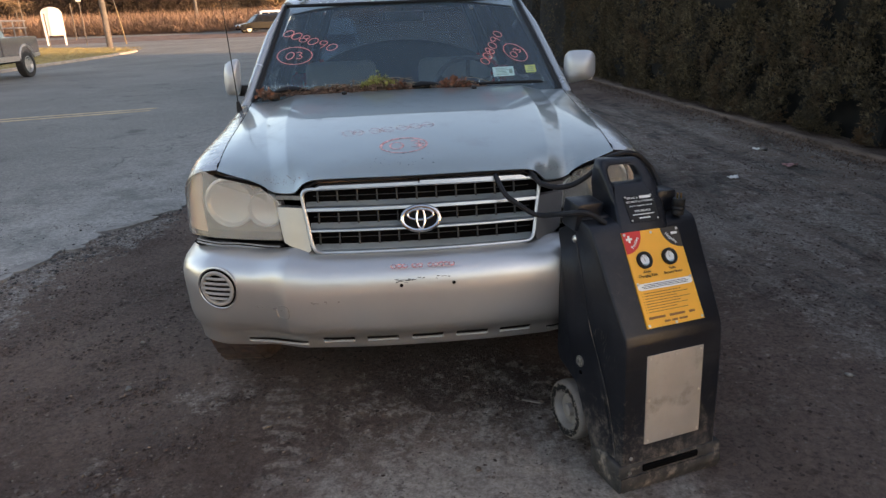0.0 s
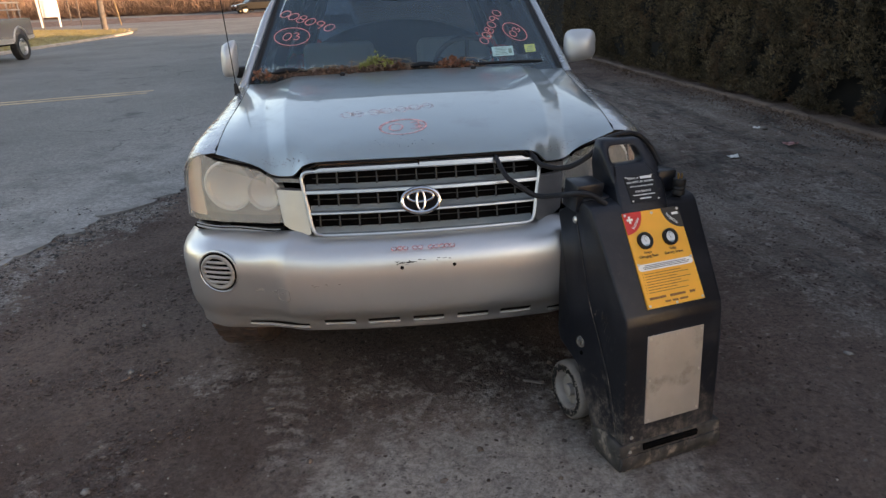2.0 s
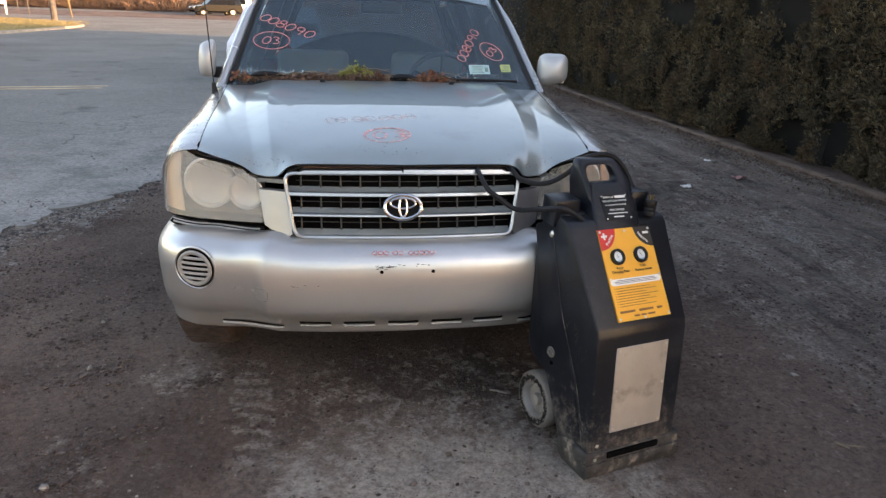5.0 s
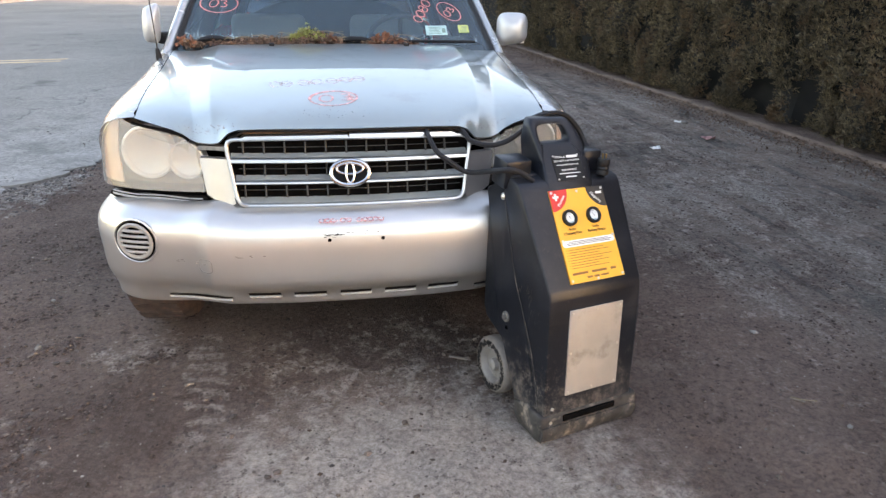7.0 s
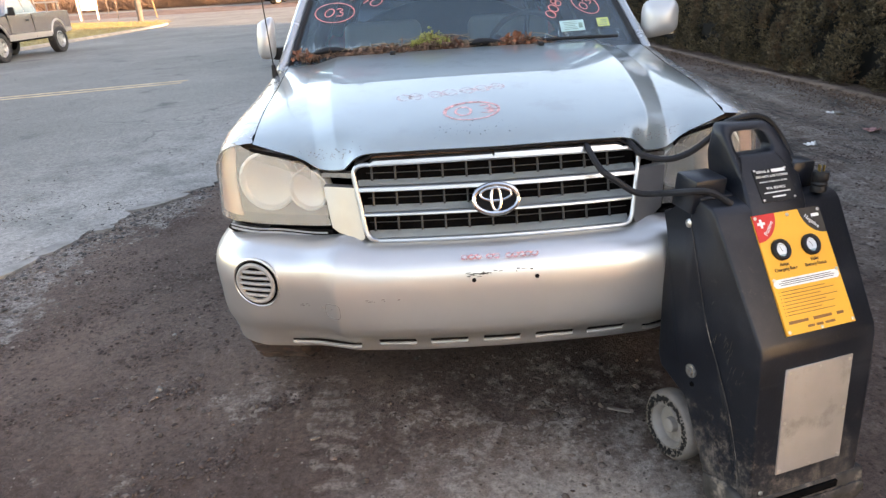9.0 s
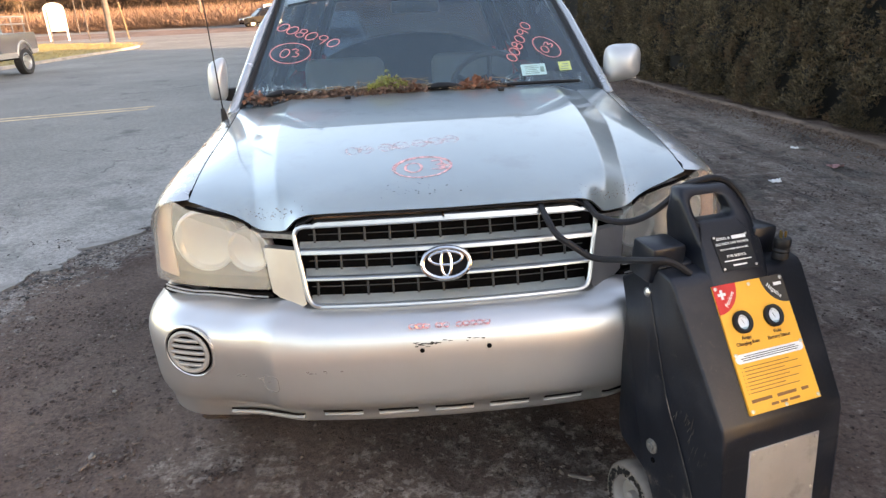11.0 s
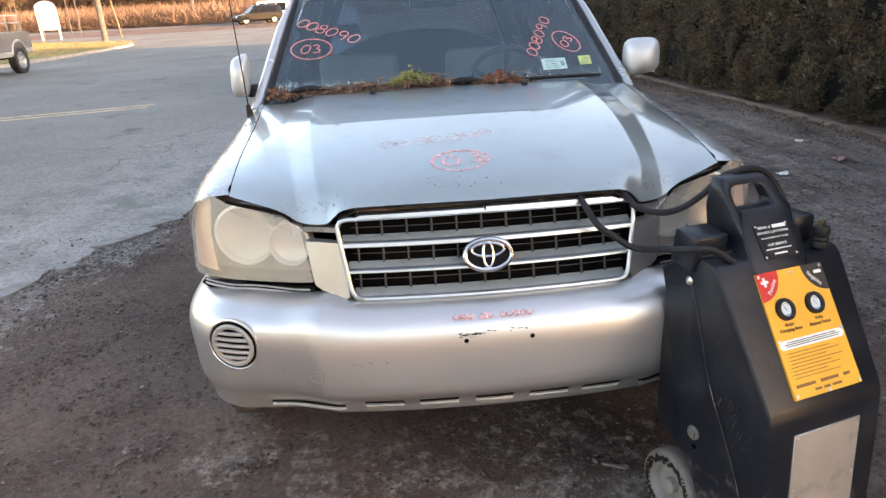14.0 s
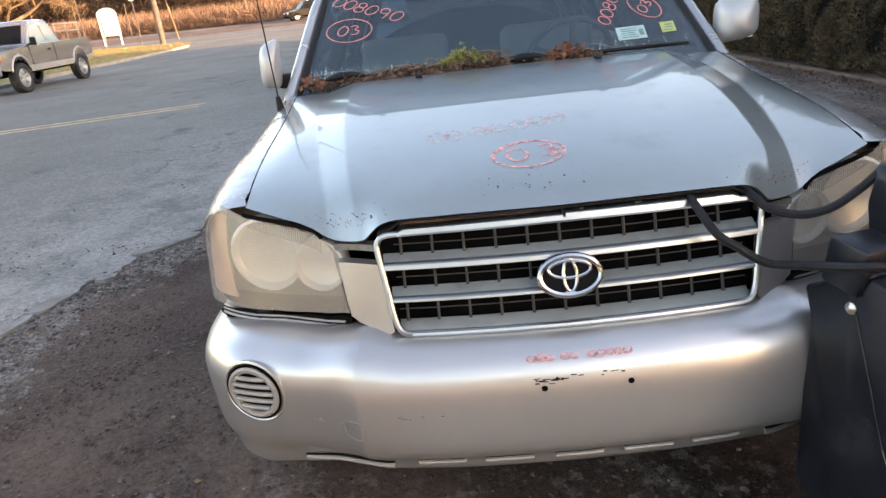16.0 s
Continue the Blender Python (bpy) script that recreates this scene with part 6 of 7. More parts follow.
# jump leads from the charger into the hood gap
for name, pts in (("jump_lead", [(.262, .012, .942), (.262, -.03, .932), (.283, -.09, .889), (.32, -.11, .862), (.366, -.115, .829), (.40, -.12, .82), (.431, -.18, .839), (.465, -.256, .864), (.500, -.268, .866), (.533, -.268, .855), (.571, -.275, .829)]),
                  ("jump_lead", [(.385, .025, .94), (.397, -.01, .927), (.415, -.035, .909), (.468, -.06, .899), (.525, -.065, .91), (.585, -.06, .945), (.62, -.075, .99), (.656, -.081, 1.006), (.70, -.07, 1.009), (.735, -.056, .999), (.761, -.049, .984), (.80, -.040, .943), (.822, -.060, .895), (.822, -.10, .865), (.80, -.13, .855)])):
    bm = B()
    tube(bm, spline(pts, 6), .009, 8)
    tagged(part(name, bm, M_CABLE), "thick black jump lead from charger to engine bay", "cable", "jump leads")

# ---- hedge ----
def sprays(name, pos, dirs, size, m, label, category, seed, leaf=5, width=.30, kind="stuff", parent=None, droop=.3):
    """Tufts of narrow leaves: at each place a fan of leaf blades about its direction."""
    rng = np.random.default_rng(seed)
    pos, dirs = np.asarray(pos, float), np.asarray(dirs, float)
    n = len(pos)
    size = np.broadcast_to(np.asarray(size, float), (n,))
    vs, fs, c = [], [], 0
    P = np.repeat(pos, leaf, 0)
    D = np.repeat(dirs, leaf, 0) + rng.normal(0, .55, (n * leaf, 3))
    D /= np.linalg.norm(D, axis=1, keepdims=True) + 1e-9
    S = np.repeat(size, leaf) * rng.uniform(.6, 1.25, n * leaf)
    side = np.cross(D, rng.normal(0, 1, (n * leaf, 3)))
    side /= np.linalg.norm(side, axis=1, keepdims=True) + 1e-9
    w = (S * width * .5)[:, None]
    mid = P + D * (S * .55)[:, None]
    tip = P + D * S[:, None] - np.array([0, 0, 1]) * (S * droop * .3)[:, None]
    V = np.stack([P, mid + side * w, tip, mid - side * w], 1).reshape(-1, 3)
    F = np.arange(len(V)).reshape(-1, 4)
    me = bpy.data.meshes.new(name)
    me.from_pydata(V.tolist(), [], F.tolist())
    me.materials.append(m)
    ob = new(name, me)
    if parent is not None:
        ob.parent = parent
    return tagged(ob, label, category, kind=kind)


M_LITTER = mat("leaf_litter", (0.17, 0.105, 0.070), 0.9, 0, 0.4, 9, island=0.75, world_co=True)
M_HEDGE = mat("hedge_foliage", (0.172, 0.131, 0.072), 0.75, 0, 0.45, 2.6, dirt=(0.155, 0.088, 0.048), dirt_amount=0.9, dirt_scale=2.4, island=0.9, world_co=True)
# Near-black shell inside the hedge: the shade between leaves put into its colour.
M_HEDGESHADE = mat("hedge_inner_shade", (0.006, 0.005, 0.0035), 0.95, 0, 0.4, 6, world_co=True)
M_BARK = mat("bark", (0.20, 0.14, 0.09), 0.9, 0, 0.3, 8, bump=.6, bscale=30, bdist=.01)
H0, H1, HTOP = -3.85, 26.5, 4.3


def hedge_face(y, z):
    return 4.80 - .042 * max(0, y - 2.0) + .16 * noise.noise((y * .9, z * .8, 2)) + .10 * noise.noise((y * 2.6, z * 1.6, 8)) + .06 * noise.noise((y * 6, z * 4, 8)) + .20 * noise.noise((y * 1.7, z * .5, 5)) + .10 * noise.noise((y * 3.4, z * 1.1, 15)) + .05 * step(.6, .1, z) + .015 * z


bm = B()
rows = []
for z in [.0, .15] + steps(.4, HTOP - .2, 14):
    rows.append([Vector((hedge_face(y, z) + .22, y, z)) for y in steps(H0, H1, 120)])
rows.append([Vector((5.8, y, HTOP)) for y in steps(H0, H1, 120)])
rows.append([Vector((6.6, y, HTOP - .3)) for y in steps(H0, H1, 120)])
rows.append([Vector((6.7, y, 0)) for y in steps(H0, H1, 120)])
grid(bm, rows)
hedge = tagged(part("hedge", bm, M_HEDGESHADE), "tall dense dark green clipped hedge with browning sprays", "hedge")
rng = np.random.default_rng(9)
pos, dirs, size = [], [], []
for _ in range(105000):
    near = rng.random() < .86
    y = rng.uniform(1.0, 15.0) if near else rng.uniform(H0, H1)
    z = .02 + (HTOP - .02) * rng.random() ** 1.2
    if near and z > 3.6 and y < 8:
        z = rng.uniform(.02, 3.6)
    if noise.noise((y * 2.3, z * 1.5, 31)) + .5 * noise.noise((y * 5.5, z * 3.5, 33)) < -.26:
        continue
    x = hedge_face(y, z) + abs(rng.normal(0, .08))
    pos.append((x, y, z))
    dirs.append((-.55, rng.normal(0, .35), .9))
    size.append(rng.uniform(.022, .072))
sprays("hedge_foliage", pos, dirs, size, M_HEDGE, "sprays of dark green and brownish leaves", "", 3, 7, .21, parent=hedge)
pos = [(rng.uniform(4.8, 6.5), rng.uniform(H0, H1), HTOP + rng.normal(0, .15)) for _ in range(4000)]
sprays("hedge_top", pos, [(0, 0, 1)] * len(pos), .22, M_HEDGE, "leafy top of the hedge", "", 4, 5, .3, parent=hedge)
# leaf litter along the edging
pos = [(4.45 - .042 * max(0, y - 2) - abs(rng.normal(0, .26)) + .14, y, .012 + .012 * rng.random()) for y in rng.uniform(1, 14, 6500)]
sprays("leaf_litter", pos, rng.normal(0, 1, (len(pos), 3)) * (1, 1, .12), rng.uniform(.008, .028, len(pos)), M_LITTER, "brown leaf litter along the edging", "leaves", 5, 2, .6)

pebbles("pale_litter", [(4.35 - .042 * max(0, y - 2) - abs(rng.normal(0, .30)), y) for y in rng.uniform(1, 12, 320)], M_PALESTONE, "pale bits of stone and bark along the edging", "gravel", 61, .004, .022)

# ---- leaves on the cowl ----
def cowl_leaves():
    rng = np.random.default_rng(12)
    def heap(x0, x1, n, zc, h, spread=.05):
        x = rng.uniform(x0, x1, n)
        y = np.array([_rear_y(abs(v)) for v in x]) + .02 + rng.normal(.01, spread * .5, n)
        z = zc + h * np.abs(rng.normal(0, .5, n)) * np.sin(np.pi * np.clip((x - x0) / (x1 - x0), .05, .95))
        return np.stack([x, y, z], 1)
    p = np.concatenate([heap(-.76, -.40, 420, 1.120, .012), heap(-.52, -.15, 1300, 1.122, .022), heap(-.24, .02, 900, 1.124, .044), heap(.10, .38, 200, 1.122, .024)])
    sprays("dead_leaves", p, rng.normal(0, 1, (len(p), 3)) * (1, .8, .25), rng.uniform(.010, .034, len(p)), M_LEAF, "brown dead leaves heaped on the cowl", "leaves", 6, 3, .35)
    p = np.concatenate([heap(.14, .31, 170, 1.124, .040), heap(-.77, -.70, 30, 1.120, .03), heap(-.10, -.02, 40, 1.13, .045)])
    sprays("rust_leaves", p, rng.normal(0, 1, (len(p), 3)) * (1, .8, .7), rng.uniform(.014, .036, len(p)), M_LEAFRED, "rust-red dead leaves on the cowl", "leaves", 7, 3, .55)
    bm = B()
    r = random.Random(5)
    for _ in range(90):
        x = r.gauss(-.14, .14) if r.random() < .75 else r.uniform(-.6, .35)
        y = _rear_y(abs(x)) + r.uniform(.0, .05)
        z = 1.128 + abs(r.gauss(0, .016))
        a, l = r.uniform(-.45, .45), r.uniform(.015, .08)
        tube(bm, [(x - l * math.cos(a), y, z - .5 * l * math.sin(a)), (x, y + .008, z + .008), (x + l * math.cos(a), y, z + .5 * l * math.sin(a))], r.uniform(.001, .0035), 5)
    tagged(part("twigs", bm, M_TWIG), "dry twigs among the leaves on the cowl", "twigs", kind="stuff")
    p = heap(-.235, -.06, 240, 1.146, .042, .03)
    d = rng.normal(0, .4, (len(p), 3)) + (0.2, -.2, .9)
    sprays("green_sprig", p, d, .022, M_SPRIG, "yellow-green conifer sprig on the cowl", "sprig", 8, 6, .22, kind="stuff")


cowl_leaves()

# ---- across the road ----
M_TRUCK = mat("champagne_truck_paint", (0.37, 0.37, 0.375), 0.20, 0.75, 0.05, 3, bump=0)
M_TRUCKLAMP = mat("truck_headlamp_glass", (0.30, 0.31, 0.32), 0.15, 0.5, 0.05, 9)
M_TRUCKAMBER = mat("truck_amber_lens", (0.50, 0.14, 0.03), 0.25, 0, 0.1, 20)
M_TRUCKLOW = mat("pale_truck_cladding", (0.46, 0.44, 0.41), 0.35, 0.4, 0.05, 3)
M_NAVY = mat("navy_paint", (0.003, 0.0045, 0.009), 0.22, 0, 0.05, 3, bump=0, spec=0.25)
M_WHITECAR = mat("white_paint", (0.75, 0.75, 0.74), 0.3, 0, 0.04, 3, bump=0, coat=.5)
M_RACK = mat("dull_rack_tube", (0.20, 0.20, 0.20), 0.5, 0.4, 0.1, 9)
# Truck side windows: opaque pale tone painted in place of reflected sky.
M_PALEGLASS = mat("painted_sky_truck_glass", (0.26, 0.29, 0.285), 0.12, 0.6, 0.08, 3, bump=0)
M_DARKGLASS = mat("dark_car_glass", (0.006, 0.006, 0.006), 0.08, 0, 0.1, 3, bump=0, spec=0.15)
M_WHITEBOARD = mat("white_board", (0.78, 0.77, 0.75), 0.6, 0, 0.05, 3)
M_POLE = mat("weathered_pole", (0.125, 0.108, 0.096), 0.9, 0, 0.25, 4, bump=.5, bscale=20, bdist=.01)
M_YELLOWGUARD = mat("yellow_guard", (0.27, 0.20, 0.12), 0.6, 0, 0.1, 4)
M_GREENSIGN = mat("green_sign", (0.02, 0.16, 0.08), 0.5, 0, 0.05, 4)
M_GALV = mat("galvanised_steel", (0.42, 0.42, 0.41), 0.5, 0.7, 0.1, 9)


def build_pickup(m):
    """A parked pickup; local: front axle at y = 0, facing -y, half width .9."""
    tr = thing("pickup_truck", m, "champagne pickup truck with a ladder rack, parked by the far kerb", "pickup truck")
    WB = 3.33
    sx = lambda y, z: .90 - .10 * max(0, z - .75) ** 2 - .05 * step(-.5, -.95, y) - .10 * max(0, .55 - z)
    prof_top = [(4.20, 1.10), (1.95, 1.08), (.55, 1.08), (.40, 1.06), (-.45, 1.0), (-.86, .93)]
    lower = [(-.86, .60), (-.60, .56), (-.46, .56)] + [(.46 * math.cos(radians(a)), .40 + .46 * math.sin(radians(a))) for a in range(160, 19, -14)] + [(.46, .46), (2.86, .46)] + [(WB + .46 * math.cos(radians(a)), .40 + .46 * math.sin(radians(a))) for a in range(160, 19, -14)] + [(WB + .46, .52), (4.20, .56)]
    for s in (-1, 1):
        bm = B()
        sheet(bm, lower + prof_top, steps(-.8, 4.1, 20), steps(.5, 1.05, 8), lambda y, z: Vector((s * sx(y, z), y, z)), (-s * .05, 0, 0))
        part("body_side", bm, M_TRUCK, tr)
        bm = B()
        sheet(bm, [(.47, .47), (2.85, .47), (2.85, .60), (.47, .62)], steps(.5, 2.8, 6), [.55], lambda y, z: Vector((s * (sx(y, z) + .008), y, z)), (-s * .01, 0, 0))
        sheet(bm, [(3.80, .53), (4.19, .57), (4.19, .66), (3.78, .64)], [], [], lambda y, z: Vector((s * (sx(y, z) + .008), y, z)), (-s * .01, 0, 0))
        part("rocker_trim", bm, M_TRUCKLOW, tr)
        for cy in (0, WB):
            bm = B()
            tube(bm, [(s * .90, cy + .48 * math.cos(radians(a)), .40 + .48 * math.sin(radians(a))) for a in range(165, 9, -12)], .03, 6)
            part("wheel_flare", bm, M_TRUCKLOW, tr)
        bm = B()
        grid(bm, [[Vector((s * .905, y, z)) for y in (1.93, 1.95)] for z in (.50, 1.07)], (-s * .02, 0, 0))
        part("door_seam", bm, M_DARK, tr)
        bm = B()
        grid(bm, [[Vector((s * .908, y, z)) for y in (.62, .635)] for z in (.62, 1.07)], (-s * .02, 0, 0))
        part("door_seam", bm, M_DARK, tr)
        bm = B()
        box(bm, (s * .912, 1.62, .93), (.02, .15, .045), bevel=.01)
        part("handle", bm, M_BLACK, tr)
        bm = B()
        box(bm, (s * 1.02, .72, 1.16), (.17, .08, .20), bevel=.03)
        box(bm, (s * .93, .74, 1.10), (.12, .05, .05), bevel=.01)
        part("door_mirror", bm, M_BLACK, tr)
        bm = B()
        box(bm, (s * .66, -.86, .86), (.40, .10, .15), pose(0, 0, 0, 0, 0, s * 14), bevel=.03)
        lampo = part("headlamp", bm, M_TRUCKLAMP, tr)
        bm = B()
        box(bm, (s * .79, -.80, .845), (.20, .22, .13), pose(0, 0, 0, 0, 0, s * 22), bevel=.03)
        part("turn_lamp", bm, M_TRUCKAMBER, lampo, "amber turn lamp wrapped round the corner")
    # hood, cab, bed
    bm = B()
    grid(bm, [[Vector((k * .86, y, z + .03 * (1 - k * k))) for k in steps(-1, 1, 10)] for y, z in ((-.90, .84), (-.88, .95), (-.5, 1.0), (.1, 1.045), (.60, 1.08))], (0, 0, -.03))
    part("hood", bm, M_TRUCK, tr)
    ring = lambda y0, y1, w, z, r=.06: [Vector((x, y, z)) for x, y in ((-w + r, y0), (w - r, y0), (w, y0 + r), (w, y1 - r), (w - r, y1), (-w + r, y1), (-w, y1 - r), (-w, y0 + r))]
    bm = B()
    loft(bm, [ring(.50, 2.42, .87, 1.06), ring(.62, 2.40, .85, 1.15), ring(1.02, 2.30, .76, 1.54, .1), ring(1.12, 2.24, .70, 1.64, .12), ring(1.25, 2.12, .60, 1.675, .15)])
    cab = part("cab", bm, M_TRUCK, tr)
    bm = B()
    grid(bm, [[Vector((k * w, y - .015, z)) for k in (-1, 0, 1)] for y, z, w in ((.60, 1.12, .74), (1.02, 1.56, .64))], (0, .02, 0))
    part("windscreen", bm, M_DARKGLASS, cab)
    for s in (-1, 1):
        for a, b, c, d in ((.80, 1.62, 1.62, 1.16), (1.70, 2.26, 2.20, 1.70)):
            bm = B()
            grid(bm, [[Vector((s * (.868), a, 1.12)), Vector((s * .868, b, 1.12))], [Vector((s * .772, d if a < 1 else 1.70, 1.53)), Vector((s * .772, c, 1.53))]], (-s * .02, 0, 0))
            part("side_window", bm, M_PALEGLASS, cab)
    bm = B()
    box(bm, (0, 3.3, .70), (1.66, 1.80, .05))
    box(bm, (0, 4.20, .84), (1.70, .06, .52), bevel=.02)
    part("cargo_bed", bm, M_TRUCK, tr)
    bm = B()
    box(bm, (0, -.90, .86), (1.0, .06, .22), bevel=.02)
    gr = part("grille", bm, M_DARK, tr)
    for c, sz in (((0, -.94, .86), (.06, .03, .24)), ((0, -.94, .86), (1.0, .03, .05)), ((0, -.94, .975), (1.06, .03, .04)), ((0, -.94, .745), (1.02, .03, .04))):
        bm = B()
        box(bm, c, sz, bevel=.008)
        part("grille_bar", bm, M_TRUCKLOW, gr)
    bm = B()
    box(bm, (0, -.96, .58), (1.74, .20, .22), bevel=.05, seg=3)
    bp = part("bumper", bm, M_GALV, tr, "bright bumper")
    bm = B()
    box(bm, (-.02, -1.07, .56), (.30, .02, .15), bevel=.005)
    part("number_plate", bm, M_LABEL, bp, "yellow number plate")
    bm = B()
    box(bm, (-.02, -1.082, .56), (.22, .006, .06))
    part("plate_bar", bm, M_BLACKINK, bp)
    bm = B()
    box(bm, (0, 4.30, .60), (1.60, .14, .14), bevel=.03)
    part("rear_bumper", bm, M_GALV, tr)
    for s in (-1, 1):
        for y in (0, WB):
            hold = new("wheel")
            hold.parent = tr
            wheel(hold, (s * .80, y, .41), .41, .26, s, M_RUBBER, M_RIM, 6)
    bm = B()
    box(bm, (0, 1.7, .52), (1.3, 4.8, .22))
    part("chassis", bm, M_DARK, tr)
    # ladder rack in the bed
    rack = new("ladder_rack")
    rack.parent = tr
    for a, b in [((s * .70, y, .75), (s * .70, y, 1.52)) for s in (-1, 1) for y in (2.62, 3.3, 4.0)] + [((s * .70, 2.55, z), (s * .70, 4.1, z)) for s in (-1, 1) for z in (1.33, 1.52)] + [((-.70, y, 1.52), (.70, y, 1.52)) for y in (2.62, 4.0)]:
        bm = B()
        tube(bm, [a, b], .022, 6)
        part("rack_bar", bm, M_RACK, rack)
    for o in tr.children_recursive:
        if o.type == 'MESH' and o.name.split('.')[0] not in ('tyre', 'rim'):
            o.data.transform(Matrix.Diagonal((1, 1, 1.16, 1)))
    return tr


build_pickup(pose(-12.87, 17.78, 0, 0, 0, 0.5))


def build_car(m, name, paint, label, category, L=4.5, H=1.65, van=False):
    """A far parked car; local: front at y = 0, facing -y."""
    c = thing(name, m, label, category)
    w, belt = .88, .95
    ax0, ax1 = .85, L - .95
    arc = lambda cy: [(cy + .38 * math.cos(radians(a)), .34 + .38 * math.sin(radians(a))) for a in range(170, 9, -20)]
    low = [(.02, .45), (.1, .28)] + arc(ax0) + arc(ax1) + [(L - .08, .30), (L, .5), (L - .05, belt), (1.3, belt), (.15, belt - .18)]
    for s in (-1, 1):
        bm = B()
        sheet(bm, low, steps(.1, L - .1, 12), steps(.35, .9, 5), lambda y, z: Vector((s * (w - .05 * step(.4, 0, y)), y, z)), (-s * .05, 0, 0))
        part("body_side", bm, paint, c)
    bm = B()
    grid(bm, [[Vector((x, y, z)) for x in steps(-.85, .85, 6)] for y, z in ((.02, .45), (.05, .70), (.2, belt - .16), (1.3, belt))], (0, .03, -.02))
    part("hood", bm, paint, c)
    bm = B()
    grid(bm, [[Vector((x, y, z)) for x in (-.85, 0, .85)] for y, z in ((L - .02, .35), (L, .6), (L - .05, belt))], (0, -.03, 0))
    part("tailgate", bm, paint, c)
    ring = lambda y0, y1, ww, z, r=.08: [Vector((x, y, z)) for x, y in ((-ww + r, y0), (ww - r, y0), (ww, y0 + r), (ww, y1 - r), (ww - r, y1), (-ww + r, y1), (-ww, y1 - r), (-ww, y0 + r))]
    f = .45 if van else .75
    bm = B()
    loft(bm, [ring(1.15, L - .06, w - .01, belt - .02), ring(1.15 + f * .85, L - .25, w - .16, H - .12), ring(1.15 + f, L - .35, w - .2, H - .03), ring(1.35 + f, L - .6, w - .34, H)])
    cab = part("cabin", bm, paint, c)
    for s in (-1, 1):
        for k in range(3):
            y0 = 1.45 + k * (L - 2.1) / 3
            bm = B()
            d = f * .6 if k == 0 else 0
            grid(bm, [[Vector((s * (w - .015), y0, belt + .04)), Vector((s * (w - .015), y0 + (L - 2.3) / 3, belt + .04))], [Vector((s * (w - .135), y0 + d, H - .20)), Vector((s * (w - .135), y0 + (L - 2.3) / 3, H - .20))]], (-s * .02, 0, 0))
            part("side_window", bm, M_DARKGLASS, cab)
    bm = B()
    grid(bm, [[Vector((k * ww, y - .02, z)) for k in (-1, 0, 1)] for y, z, ww in ((1.22, belt + .04, .78), (1.15 + f * .75, H - .2, .68))], (0, .02, 0))
    part("windscreen", bm, M_DARKGLASS, cab)
    for s in (-1, 1):
        bm = B()
        box(bm, (s * .62, .06, .68), (.34, .10, .14), bevel=.03)
        part("headlamp", bm, M_METER, c)
        for y in (ax0, ax1):
            hold = new("wheel")
            hold.parent = c
            wheel(hold, (s * .78, y, .33), .33, .2, s, M_RUBBER, M_RIM)
    bm = B()
    box(bm, (0, L / 2, .38), (1.4, L - .5, .2))
    part("chassis", bm, M_DARK, c)
    return c


build_car(pose(-14.4, 64.0, rise(65), 0, 0, -62), "parked_suv", M_NAVY, "dark navy SUV parked by the tall grass", "car")
build_car(pose(-14.6, 68.6, rise(68), 0, 0, -75), "parked_van", M_WHITECAR, "white van parked behind the dark SUV", "van", 5.0, 1.95, True)
build_car(pose(-1.50, 10.3, 0, 0, 0, 2), "parked_car", M_WHITECAR, "pale car parked on the road behind the SUV", "car", 4.5, 1.47)

# grass island with its kerb
isl = spline([(-14.35, 14, 0), (-14.4, 22, 0), (-14.45, 29, 0), (-14.5, 34, 0), (-14.7, 38, 0), (-15.6, 40.6, 0), (-18, 43.2, 0), (-22, 46.5, 0), (-28, 50, 0), (-40, 54, 0)], 8)
kerb = [[], [], [], []]
for i, p in enumerate(isl):
    t = (isl[min(i + 1, len(isl) - 1)] - isl[max(i - 1, 0)]).normalized()
    n = Vector((-t.y, t.x, 0))
    z = rise(p.y)
    for row, (d, h) in zip(kerb, ((0, -.05), (.02, .12), (.16, .125), (.17, .0))):
        row.append(p + n * d + Vector((0, 0, z + h)))
strip("kerb", kerb, M_KERB, "pale concrete kerb round the grass", "kerb", .02)
rows = [[p + Vector((0, 0, 0)) for p in kerb[2]]]
for d in (.3, 1.0, 3, 8, 20):
    rows.append([Vector((min(p.x - d, p.x), p.y - (d * .25 if p.y > 38 else 0), rise(p.y) + .14)) for p in kerb[2]])
rows[0] = [p + Vector((0, 0, -.01)) for p in rows[0]]
strip("grass_verge", rows, M_LAWN, "dry yellow-green grass verge", "grass", .05)
M_BLADE = mat("dry_grass", (0.34, 0.27, 0.10), 0.9, 0, 0.3, 2, island=.5, world_co=True)
rng = np.random.default_rng(4)
pos = []
while len(pos) < 9000:
    x, y = rng.uniform(-30, -14.7), rng.uniform(22, 50)
    lim = 44 + (-x - 18) * .62 if x < -15.6 else 40
    if y < lim - .3:
        pos.append((x, y, rise(y) + .12))
sprays("grass", pos, [(0, 0, 1)] * len(pos), .10, M_BLADE, "short dry grass on the verge", "grass", 14, 4, .12)

# poles and signs
def pole(name, base, h, r, lean, label, m=None, wires=True):
    p = thing(name, pose(*base), label, "pole")
    bm = B()
    tube(bm, [(0, 0, -.3), (lean * h * .5, 0, h * .5), (lean * h, 0, h)], [r, r * .86, r * .7], 14)
    part("shaft", bm, m or M_POLE, p)
    if wires:
        bm = B()
        box(bm, (lean * h, 0, h - .7), (2.4, .12, .14), bevel=.01)
        part("crossarm", bm, m or M_POLE, p)
    return p


